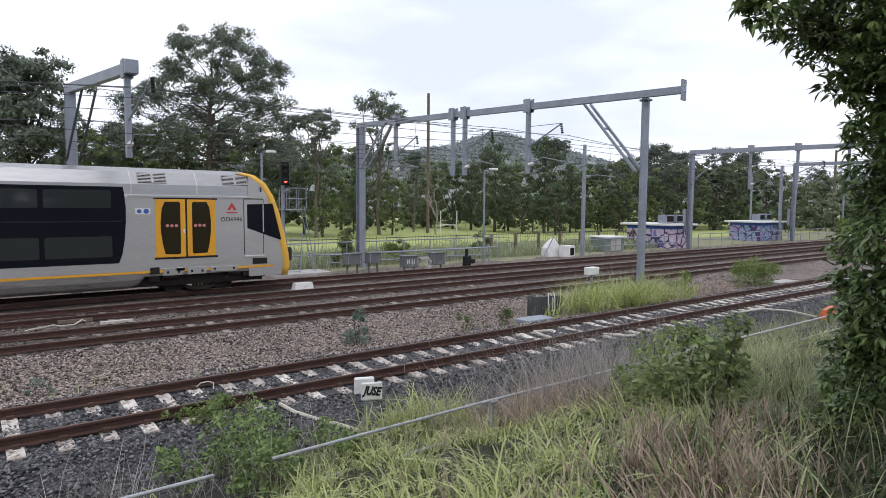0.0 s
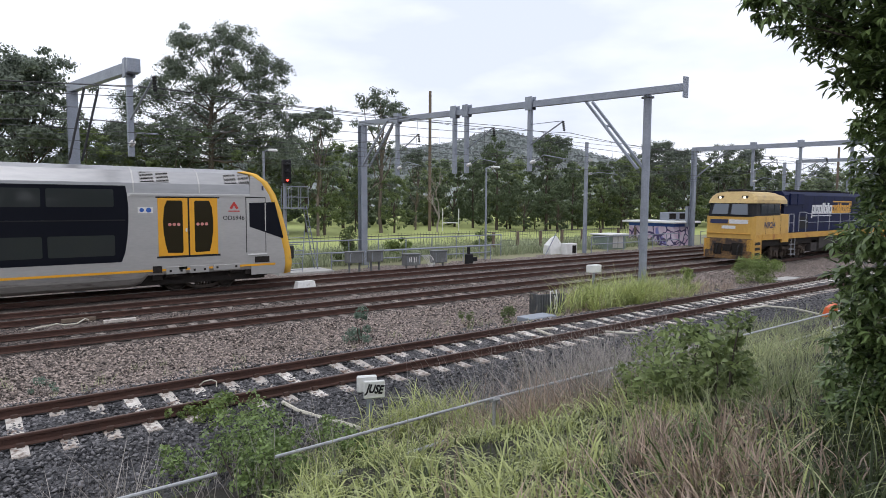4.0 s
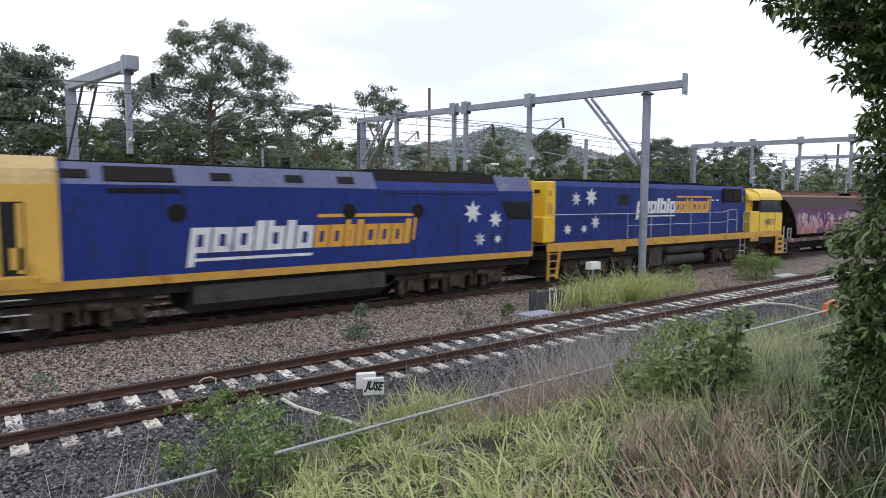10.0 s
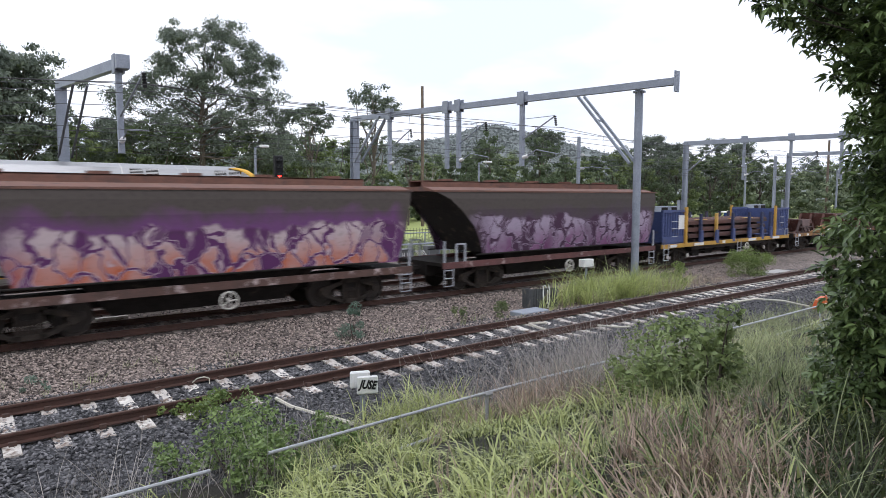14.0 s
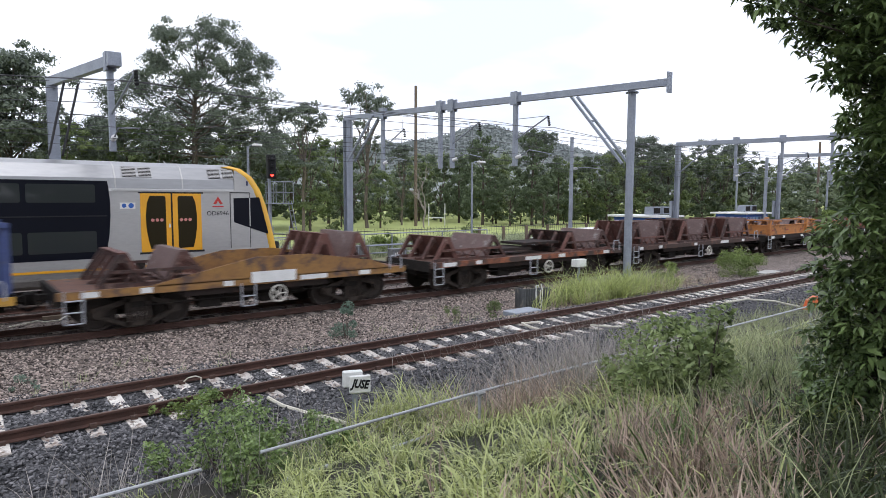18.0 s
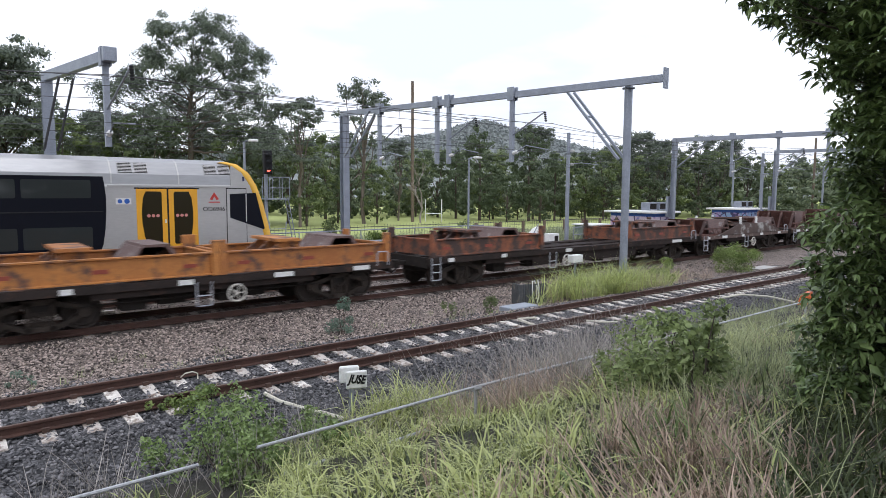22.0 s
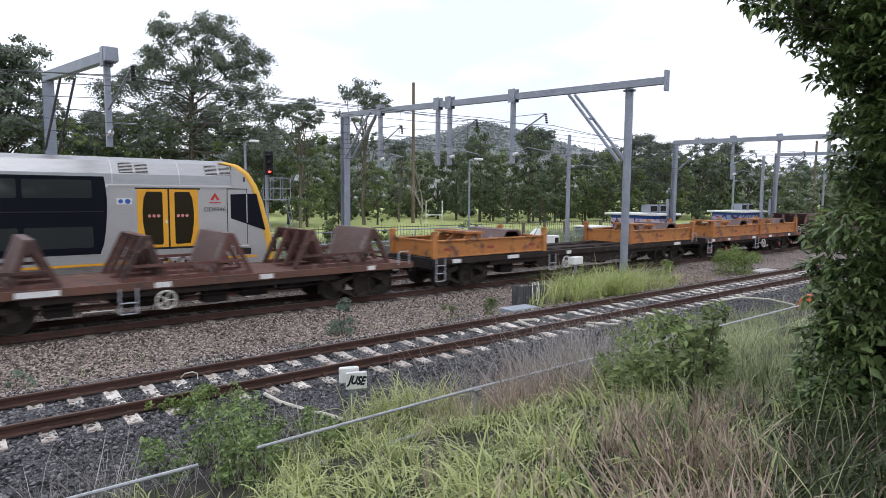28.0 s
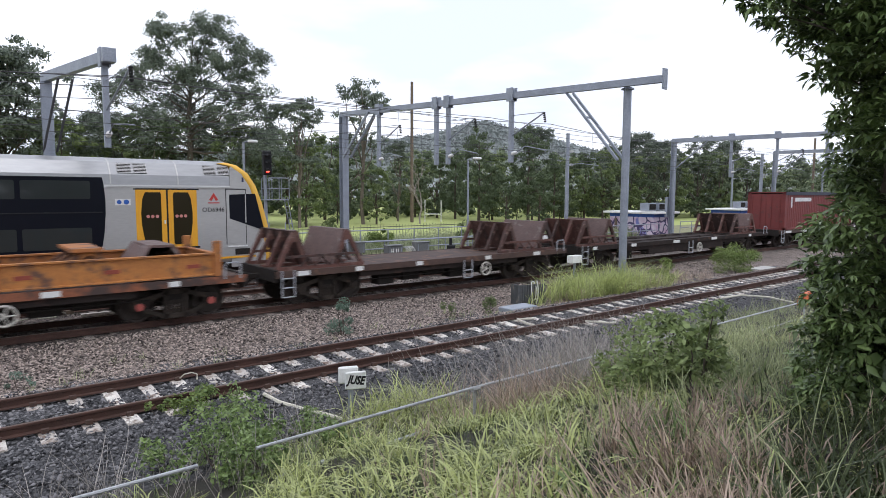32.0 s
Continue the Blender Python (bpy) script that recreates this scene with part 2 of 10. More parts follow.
def rod(bm, p, q, r, n=8, r2=None):
    """A round bar from p to q."""
    p, q = Vector(p), Vector(q)
    d = (q - p).normalized()
    a = d.orthogonal().normalized()
    c = d.cross(a)
    r2 = r if r2 is None else r2
    rings = []
    for o, rr in ((p, r), (q, r2)):
        rings.append([bm.verts.new(o + (a * math.cos(2 * math.pi * i / n) + c * math.sin(2 * math.pi * i / n)) * rr) for i in range(n)])
    for i in range(n):
        bm.faces.new((rings[0][i], rings[0][(i + 1) % n], rings[1][(i + 1) % n], rings[1][i]))
    bm.faces.new(rings[0][::-1])
    bm.faces.new(rings[1])
    return bm


def tube(bm, pts, r, n=6):
    """A bent round bar through the points."""
    pts = [Vector(p) for p in pts]
    rings = []
    for i, p in enumerate(pts):
        d = (pts[min(i + 1, len(pts) - 1)] - pts[max(i - 1, 0)]).normalized()
        ref = Vector((0, 0, 1)) if abs(d.z) < 0.9 else Vector((0, 1, 0))
        a = d.cross(ref).normalized()
        c = d.cross(a)
        rr = r[i] if isinstance(r, (list, tuple)) else r
        rings.append([bm.verts.new(p + (a * math.cos(2 * math.pi * k / n) + c * math.sin(2 * math.pi * k / n)) * rr) for k in range(n)])
    for u, w in zip(rings, rings[1:]):
        for k in range(n):
            bm.faces.new((u[k], u[(k + 1) % n], w[(k + 1) % n], w[k]))
    bm.faces.new(rings[0][::-1])
    bm.faces.new(rings[-1])
    return bm


def prism(bm, poly, y0, y1, axis="y"):
    """A polygon in x, z pulled along y (axis 'y'), in y, z along x ('x'), or in x, y along z ('z')."""
    def put(p, t):
        return {"y": (p[0], t, p[1]), "x": (t, p[0], p[1]), "z": (p[0], p[1], t)}[axis]
    a = [bm.verts.new(put(p, y0)) for p in poly]
    c = [bm.verts.new(put(p, y1)) for p in poly]
    n = len(poly)
    for i in range(n):
        bm.faces.new((a[i], a[(i + 1) % n], c[(i + 1) % n], c[i]))
    bm.faces.new(a[::-1])
    bm.faces.new(c)
    return bm


def loft(bm, rings, caps=True):
    """Skin over rings of equally many points."""
    rr = [[bm.verts.new(p) for p in r] for r in rings]
    n = len(rr[0])
    for a, c in zip(rr, rr[1:]):
        for i in range(n):
            bm.faces.new((a[i], a[(i + 1) % n], c[(i + 1) % n], c[i]))
    if caps:
        bm.faces.new(rr[0][::-1])
        bm.faces.new(rr[-1])
    return bm


def lettering(name, text, size, m, material, parent, label="", depth=0.004, shear=0.0, stretch=1.0, bold=0.0):
    """Raised characters in the built-in font, standing on the x axis in the x, y plane of m."""
    cu = bpy.data.curves.new(name, "FONT")
    cu.body, cu.size, cu.extrude, cu.shear, cu.offset = text, size, depth, shear, bold
    cu.align_x = "CENTER"
    cu.align_y = "CENTER"
    cu.resolution_u = 3
    tmp = new(name, cu)
    bpy.context.view_layer.update()
    me = bpy.data.meshes.new_from_object(tmp.evaluated_get(bpy.context.evaluated_depsgraph_get()))
    bpy.data.objects.remove(tmp)
    bpy.data.curves.remove(cu)
    me.transform(m @ Matrix.Diagonal((stretch, 1, 1, 1)))
    me.materials.clear()
    me.materials.append(material)
    ob = new(name, me)
    ob.parent = parent
    if label:
        ob["label"] = label
    return ob


def thing(name, label, category, group="", kind="", at=None):
    ob = tagged(new(name), label, category, group, kind)
    if at is not None:
        ob.matrix_basis = at
    return ob


FWD, RIGHT = Vector((0.6135, 0.7897, 0)), Vector((0.7897, -0.6135, 0))


def out(bearing, depth, z=0.0):
    """A place on the plan by its bearing off the main line of sight (a slope) and its depth."""
    p = (FWD + RIGHT * bearing) * depth
    return Vector((p.x, p.y, z))


# ---- ground ----
Y_T1, Y_T2, Y_T3, Y_T4 = 11.56, 18.34, 21.95, 25.6


def smooth(a, c, t):
    t = np.clip((t - a) / (c - a), 0, 1)
    return t * t * (3 - 2 * t)


def ground_z(x, y):
    """Height of the ground: bank by the viewer, siding, ditch, main lines, field."""
    x, y = np.asarray(x, float), np.asarray(y, float)
    bank = np.interp(y, [-6, 0.6, 1.6, 3.4, 5.0, 7.0, 8.6], [1.95, 1.85, 1.62, 1.1, 0.62, -0.08, -0.5])
    siding = np.interp(y, [8.6, 9.0, 9.9, 13.2, 13.9, 15.3, 16.6, 27.4, 28.4, 31, 34], [-0.5, -0.48, -0.205, -0.205, -0.36, -0.36, -0.2, -0.2, -0.3, -0.3, -0.3])
    z = np.where(y < 8.6, bank, siding)
    rough = np.sin(x * 1.9 + 1.3 * np.sin(y * 2.1)) * 0.5 + np.sin(x * 0.73 + y * 1.7) * 0.5
    return z + rough * np.where(y < 8.6, 0.05, 0.008)


def build_ground():
    xs = np.concatenate([[-3500, -1500, -700, -300, -140, -80, -50], np.arange(-30, 110, 0.4), [115, 125, 140, 170, 220, 320, 600, 1500, 3500]])
    ys = np.concatenate([[-3500, -1500, -500, -150, -60, -25, -12], np.arange(-6, 34, 0.25), [36, 40, 46, 54, 64, 80, 110, 160, 260, 500, 1500, 3500]])
    gx, gy = np.meshgrid(xs, ys)
    gz = ground_z(gx, gy)
    near = (gx > -28) & (gx < 100) & (gy > 8.7) & (gy < 30)
    gz = gz + np.where(near, (np.random.rand(*gz.shape) - 0.5) * 0.035, 0)
    v = np.stack([gx.ravel(), gy.ravel(), gz.ravel()], 1)
    w, h = len(xs), len(ys)
    i = np.arange(w * h).reshape(h, w)
    f = np.stack([i[:-1, :-1].ravel(), i[:-1, 1:].ravel(), i[1:, 1:].ravel(), i[1:, :-1].ravel()], 1)
    cx, cy = v[f].mean(1)[:, 0], v[f].mean(1)[:, 1]
    wob = 0.35 * np.sin(cx * 0.9) + 0.25 * np.sin(cx * 2.3 + cy)
    idx = np.full(len(f), 3)
    idx[cy + wob < 41] = 5
    idx[cy + wob < 30.3] = 2
    idx[cy + wob * 0.6 < 14.0] = 1
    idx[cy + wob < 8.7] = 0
    # Strips of darker ballast along the main lines imitate shadow under trains.
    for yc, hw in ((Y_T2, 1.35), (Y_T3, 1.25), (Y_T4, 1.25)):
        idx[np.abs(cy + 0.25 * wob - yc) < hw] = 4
    ob = mesh_ob("ground", v, f, None, mats=[M_soil, M_darkballast, M_ballast, M_field, M_shadeballast, M_rough], index=idx)
    tagged(ob, "sloping bank, crushed stone ballast and flat green playing field", "ground", kind="structure")


def stone_mat(name, cols, scale, dark):
    """Crushed stone: cells of differing tint with dark gaps and relief."""
    m = bpy.data.materials.new(name)
    m.use_nodes = True
    N, L = m.node_tree.nodes, m.node_tree.links
    bs = N["Principled BSDF"]
    tc = N.new("ShaderNodeTexCoord")
    vo = N.new("ShaderNodeTexVoronoi")
    vo.inputs["Scale"].default_value = scale
    ve = N.new("ShaderNodeTexVoronoi")
    ve.feature = "DISTANCE_TO_EDGE"
    ve.inputs["Scale"].default_value = scale
    for n in (vo, ve):
        L.new(tc.outputs["Object"], n.inputs["Vector"])
    sep = N.new("ShaderNodeSeparateColor")
    L.new(vo.outputs["Color"], sep.inputs[0])
    ramp = N.new("ShaderNodeValToRGB")
    for i, c in enumerate(cols):
        e = ramp.color_ramp.elements[i] if i < 2 else ramp.color_ramp.elements.new(0.5)
        e.position, e.color = i / (len(cols) - 1), (*c, 1)
    L.new(sep.outputs[0], ramp.inputs[0])
    big = N.new("ShaderNodeTexNoise")
    big.inputs["Scale"].default_value = 0.8
    big.inputs["Detail"].default_value = 4
    L.new(tc.outputs["Object"], big.inputs["Vector"])
    br = N.new("ShaderNodeMapRange")
    br.inputs[1].default_value, br.inputs[2].default_value, br.inputs[3].default_value, br.inputs[4].default_value = 0.3, 0.7, 0.78, 1.15
    L.new(big.outputs["Fac"], br.inputs[0])
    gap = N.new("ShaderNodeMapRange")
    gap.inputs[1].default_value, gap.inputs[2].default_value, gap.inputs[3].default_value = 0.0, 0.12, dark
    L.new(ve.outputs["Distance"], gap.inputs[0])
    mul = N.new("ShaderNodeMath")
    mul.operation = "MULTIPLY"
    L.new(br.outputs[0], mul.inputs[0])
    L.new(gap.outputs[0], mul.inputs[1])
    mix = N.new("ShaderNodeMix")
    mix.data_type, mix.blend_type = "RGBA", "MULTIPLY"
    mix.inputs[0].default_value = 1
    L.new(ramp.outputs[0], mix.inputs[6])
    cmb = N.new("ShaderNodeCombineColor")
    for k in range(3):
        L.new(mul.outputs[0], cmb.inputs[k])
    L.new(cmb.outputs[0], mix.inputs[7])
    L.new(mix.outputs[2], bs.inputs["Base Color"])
    bs.inputs["Roughness"].default_value = 0.9
    bp = N.new("ShaderNodeBump")
    bp.inputs["Strength"].default_value, bp.inputs["Distance"].default_value = 0.9, 0.03
    L.new(ve.outputs["Distance"], bp.inputs["Height"])
    L.new(bp.outputs[0], bs.inputs["Normal"])
    return m


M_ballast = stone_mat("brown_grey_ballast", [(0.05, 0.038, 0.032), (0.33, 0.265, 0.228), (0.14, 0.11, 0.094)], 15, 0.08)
# Ballast with under-train shade put into its colour.
M_shadeballast = stone_mat("shade_dark_ballast", [(0.035, 0.028, 0.024), (0.19, 0.152, 0.13), (0.085, 0.067, 0.058)], 15, 0.12)
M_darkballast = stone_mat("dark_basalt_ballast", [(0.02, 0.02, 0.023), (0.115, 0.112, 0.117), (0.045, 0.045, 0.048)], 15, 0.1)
# Soil kept very dark to imitate shade in the gaps between blades.
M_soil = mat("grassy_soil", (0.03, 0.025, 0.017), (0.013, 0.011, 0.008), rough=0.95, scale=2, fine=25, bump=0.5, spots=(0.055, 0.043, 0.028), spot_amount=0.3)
M_rough = mat("rough_dry_ground", (0.27, 0.26, 0.15), (0.16, 0.165, 0.085), rough=0.95, scale=0.8, fine=12, bump=0.5, spots=(0.30, 0.26, 0.19), spot_amount=0.35, spot_scale=0.7)
M_field = mat("mown_field_grass", (0.40, 0.44, 0.15), (0.30, 0.35, 0.11), rough=0.95, scale=0.15, fine=3, bump=0.3, spots=(0.38, 0.36, 0.16), spot_amount=0.2, spot_scale=0.08)
build_ground()


# ---- tracks ----
def rail_profile(cy):
    return [(cy - 0.07, -0.165), (cy + 0.07, -0.165), (cy + 0.07, -0.15), (cy + 0.012, -0.13), (cy + 0.012, -0.045), (cy + 0.035, -0.035), (cy + 0.035, -0.006), (cy + 0.028, 0.0),
            (cy - 0.028, 0.0), (cy - 0.035, -0.006), (cy - 0.035, -0.035), (cy - 0.012, -0.045), (cy - 0.012, -0.13), (cy - 0.07, -0.15)]


SLEEPER_BM = bmesh.new()
loft(SLEEPER_BM, [[(-0.13, y, -0.4), (0.13, y, -0.4), (0.11, y, z), (-0.11, y, z)] for y, z in ((-1.25, -0.185), (-0.55, -0.168), (-0.25, -0.2), (0.25, -0.2), (0.55, -0.168), (1.25, -0.185))])


def track(name, yc, x0, x1, label, head, sleepers=(0, 0)):
    t = thing(name, label, "railway track", kind="structure", at=pose(0, yc, 0))
    for s in (-0.7525, 0.7525):
        bm = prism(bmesh.new(), rail_profile(s), x0, x1, "x")
        r = part("rail", bm, M_rail, t)
        cap = B((x0, x1, s - 0.026, s + 0.026, 0.001, 0.004))
        part("rail_head", cap, head, r)
    return t


tracks = [
    track("track_siding", Y_T1, -60, 190, "straight siding with rusty rails on pale concrete sleepers", M_railtop),
    track("track_freight", Y_T2, -60, 190, "main line with dark rails laid in stone ballast", M_railshiny),
    track("track_middle", Y_T3, -60, 190, "main line with dark rails between two others", M_railshiny),
    track("track_far", Y_T4, -60, 190, "far main line with brown rails", M_railshiny),
]

# ---- rolling stock ----
def travelled(sec):
    """Metres run since 6 s: a steady 10 m/s that eases to 9.57 m/s between 16 and 27 s."""
    slow = (10.0 - 9.57) / 11.0
    if sec <= 16:
        return 10.0 * (sec - 6)
    if sec <= 27:
        return 100 + 10.0 * (sec - 16) - 0.5 * slow * (sec - 16) ** 2
    return 100 + 110 - 0.5 * slow * 121 + 9.57 * (sec - 27)


MOVING, WHEELS = [], []
M_blue = mat("navy_blue_enamel", (0.010, 0.016, 0.062), (0.007, 0.010, 0.036), gloss=0.12, rough=0.55, scale=0.8, fine=9, bump=0.02, spots=(0.015, 0.018, 0.045), spot_amount=0.25, stretch=(1, 1, 0.5))
M_blue2 = mat("bright_blue_enamel", (0.022, 0.044, 0.21), (0.014, 0.027, 0.135), gloss=0.15, rough=0.5, scale=0.8, fine=9, bump=0.02, spots=(0.022, 0.028, 0.07), spot_amount=0.4, stretch=(1.6, 1, 0.35))
M_yellow = mat("grimy_yellow_enamel", (0.60, 0.36, 0.075), (0.45, 0.26, 0.055), rough=0.5, scale=1.2, fine=12, bump=0.03, spots=(0.36, 0.20, 0.06), spot_amount=0.18, stretch=(1, 1, 0.4))
M_yellow3 = mat("warm_yellow_enamel", (0.72, 0.44, 0.085), (0.60, 0.345, 0.06), rough=0.45, scale=1.2, fine=12, bump=0.02, spots=(0.42, 0.23, 0.06), spot_amount=0.18, stretch=(1, 1, 0.4))
M_yellow2 = mat("clean_yellow_enamel", (0.78, 0.52, 0.03), (0.66, 0.42, 0.03), rough=0.4, scale=1.2, fine=12, bump=0.02, spots=(0.45, 0.26, 0.05), spot_amount=0.15, stretch=(1, 1, 0.4))
M_rust_yellow = mat("sill_yellow_with_rust", (0.60, 0.34, 0.05), (0.42, 0.22, 0.04), rough=0.6, scale=2, fine=14, bump=0.06, spots=(0.34, 0.13, 0.03), spot_amount=0.3, spot_scale=1.8)
M_logo_white = mat("logo_white", (0.72, 0.72, 0.72), (0.55, 0.55, 0.56), rough=0.5, scale=2, fine=12, spots=(0.25, 0.26, 0.33), spot_amount=0.25)
M_logo_yellow = mat("logo_orange_yellow", (0.70, 0.36, 0.03), (0.55, 0.27, 0.03), rough=0.5, scale=2, fine=12)
M_navytext = mat("navy_lettering", (0.02, 0.025, 0.09), (0.015, 0.02, 0.06), rough=0.5, bump=0)
M_grille = mat("black_grille", (0.024, 0.02, 0.018), (0.010, 0.009, 0.009), gloss=0.15, rough=0.8, scale=12, fine=90, bump=0.5, stretch=(1, 1, 6))
M_greytank = mat("dusty_grey_tank", (0.075, 0.068, 0.065), (0.04, 0.037, 0.036), gloss=0.2, rough=0.85, scale=2, fine=20, bump=0.12, spots=(0.04, 0.035, 0.03), spot_amount=0.4)
M_handrail = mat("pale_handrail", (0.46, 0.47, 0.5), (0.26, 0.27, 0.3), rough=0.5, scale=5, bump=0)
M_roofblue = mat("faded_roof_blue", (0.10, 0.115, 0.22), (0.06, 0.07, 0.15), rough=0.55, scale=1, fine=10, spots=(0.16, 0.16, 0.19), spot_amount=0.3)
M_creamroof = mat("sun_faded_yellow_roof", (0.56, 0.41, 0.175), (0.40, 0.275, 0.11), rough=0.6, scale=1.5, fine=12, spots=(0.3, 0.22, 0.12), spot_amount=0.3)
M_sideglass = glass_mat("cab_side_glass", (0.03, 0.038, 0.045), 0.06, 0.6)
# Pale base colour imitates sky mirrored in the windscreens.
M_windscreen = glass_mat("windscreen_glass", (0.13, 0.15, 0.175), 0.08)


def Q(y, s, a, b):
    """Two y values from a to b outward of a side wall at y that faces s, in rising order."""
    return (min(y + s * a, y + s * b), max(y + s * a, y + s * b))


def WHEELSET():
    """Axle with two flanged wheels, axis along y, turned in one piece with a drilled face."""
    half = [(0.085, 0.0), (0.085, 0.62), (0.2, 0.665), (0.487, 0.665), (0.487, 0.69), (0.46, 0.70), (0.455, 0.82), (0.40, 0.82), (0.38, 0.775), (0.2, 0.775), (0.16, 0.835), (0.075, 0.84), (0.07, 1.0)]
    prof = [(r, -y) for r, y in reversed(half)] + half[1:]
    n = 18
    rings = [[(r * (1.0 if not (0.19 < r < 0.39 and i % 6 == 0) else 0.93) * math.cos(2 * math.pi * i / n), y, r * math.sin(2 * math.pi * i / n)) for i in range(n)] for r, y in prof]
    return loft(bmesh.new(), rings)


def side_frame_cast(bm, y, half=0.92):
    """Three-piece cast bogie side with its triangular openings and springs."""
    d = 0.06
    for s in (-1, 1):
        prism(bm, [(s * 0.30, 0.80), (s * (half + 0.18), 0.62), (s * (half + 0.18), 0.40), (s * (half - 0.14), 0.40), (s * (half - 0.16), 0.55), (s * 0.34, 0.68)], y - d, y + d)
        prism(bm, [(s * 0.26, 0.18), (s * (half - 0.16), 0.40), (s * (half - 0.05), 0.34), (s * 0.36, 0.10)], y - d, y + d)
        prism(bm, [(s * 0.30, 0.80), (s * 0.20, 0.80), (s * 0.20, 0.1), (s * 0.30, 0.1)], y - d * 1.2, y + d * 1.2)
        rod(bm, (s * half, y - 0.10, 0.46), (s * half, y + 0.10, 0.46), 0.12, 10)
    box(bm, -0.34, 0.34, y - d * 1.2, y + d * 1.2, 0.08, 0.2)
    box(bm, -0.34, 0.34, y - d * 1.2, y + d * 1.2, 0.72, 0.86)
    for k in (-0.12, 0.0, 0.12):
        rod(bm, (k, y, 0.2), (k, y, 0.56), 0.05, 8)
    return bm


M_dust = mat("dusty_brown_bogie", (0.105, 0.080, 0.062), (0.035, 0.028, 0.024), rough=0.9, scale=3, fine=22, bump=0.3, spots=(0.02, 0.017, 0.015), spot_amount=0.45, spot_scale=4, gloss=0.2)
M_dust2 = mat("dark_dusty_bogie", (0.055, 0.043, 0.035), (0.02, 0.017, 0.015), rough=0.9, scale=3, fine=22, bump=0.3, spots=(0.09, 0.06, 0.045), spot_amount=0.25, spot_scale=4, gloss=0.2)
_cache = {}


def shared(key, make, material, name, parent, at=None, label=""):
    """A part whose mesh is made once and shared by all alike."""
    if key not in _cache:
        ob = part(name, make(), material, parent, label)
        _cache[key] = ob
    else:
        ob = again(_cache[key], parent, None, name)
        if label:
            ob["label"] = label
    ob.matrix_basis = at if at is not None else Matrix()
    return ob


def wagon_bogie(parent, x, hub=None):
    bg = shared("bolster", lambda: B((-0.2, 0.2, -1.05, 1.05, 0.45, 0.78, 0.02), (-0.9, 0.9, -0.12, 0.12, 0.55, 0.68)), M_grime, "bogie", parent, pose(x, 0, 0))
    for s in (-1, 1):
        shared("sf%d" % s, lambda: side_frame_cast(bmesh.new(), s * 1.02), M_dust2, "side_frame", bg)
        if hub:
            for k in (-0.92, 0.92):
                shared("hub%s%d%.1f" % (hub.name, s, k), lambda: rod(bmesh.new(), (k, s * 1.1, 0.46), (k, s * 1.17, 0.46), 0.1, 10), hub, "axle_cap", bg)
    for k in (-0.92, 0.92):
        w = shared("wheelset", WHEELSET, M_wheel, "wheelset", bg, pose(k, 0, 0.46))
        WHEELS.append((w, k, 1))
    return bg


def loco_bogie(parent, x, half=2.55):
    """Three-axle locomotive bogie with heavy side frames, boxes, springs and sand pipes."""
    def frame_bm():
        bm = bmesh.new()
        for s in (-1, 1):
            y0, y1 = s * 1.0 - 0.07, s * 1.0 + 0.07
            prism(bm, [(-half, 0.78), (-half + 0.3, 0.98), (-0.9, 0.98), (-0.6, 0.86), (0.6, 0.86), (0.9, 0.98), (half - 0.3, 0.98), (half, 0.78), (half - 0.25, 0.66), (-half + 0.25, 0.66)], y0, y1)
            for k in (-1.85, 0, 1.85):
                box(bm, k - 0.24, k + 0.24, s * 1.09 - 0.1, s * 1.09 + 0.1, 0.32, 0.68, 0.03)
                box(bm, k - 0.5, k - 0.3, s * 1.02 - 0.08, s * 1.02 + 0.08, 0.22, 0.66)
                box(bm, k + 0.3, k + 0.5, s * 1.02 - 0.08, s * 1.02 + 0.08, 0.22, 0.66)
                rod(bm, (k, s * 1.2, 0.48), (k, s * 1.25, 0.48), 0.13, 10)
            for k in (-1.2, 1.0):
                rod(bm, (k, s * 1.15, 0.78), (k + 0.55, s * 1.15, 0.72), 0.11, 8)
            tube(bm, [(-half + 0.1, s * 0.95, 0.7), (-half - 0.25, s * 0.9, 0.5), (-half - 0.3, s * 0.85, 0.12)], 0.03)
            tube(bm, [(half - 0.1, s * 0.95, 0.7), (half + 0.25, s * 0.9, 0.5), (half + 0.3, s * 0.85, 0.12)], 0.03)
        box(bm, -2.2, 2.2, -0.9, 0.9, 0.6, 0.8)
        for k in (-1.35, 0.5, 1.35):
            box(bm, k - 0.35, k + 0.35, -0.62, 0.62, 0.2, 0.62, 0.05)
        for s in (-1, 1):
            for k in (-0.92, 0.92):
                for u in (-0.11, 0.11):
                    rod(bm, (k + u, s * 1.08, 0.3), (k + u, s * 1.08, 0.7), 0.07, 8)
            tube(bm, [(-half, s * 1.12, 0.9), (-1.0, s * 1.14, 0.84), (1.0, s * 1.14, 0.9), (half, s * 1.12, 0.86)], 0.03)
        return bm
    bg = shared("locoframe", frame_bm, M_dust, "bogie", parent, pose(x, 0, 0))
    for k in (-1.85, 0, 1.85):
        w = shared("wheelset", WHEELSET, M_wheel, "wheelset", bg, pose(k, 0, 0.46))
        WHEELS.append((w, k, 1))


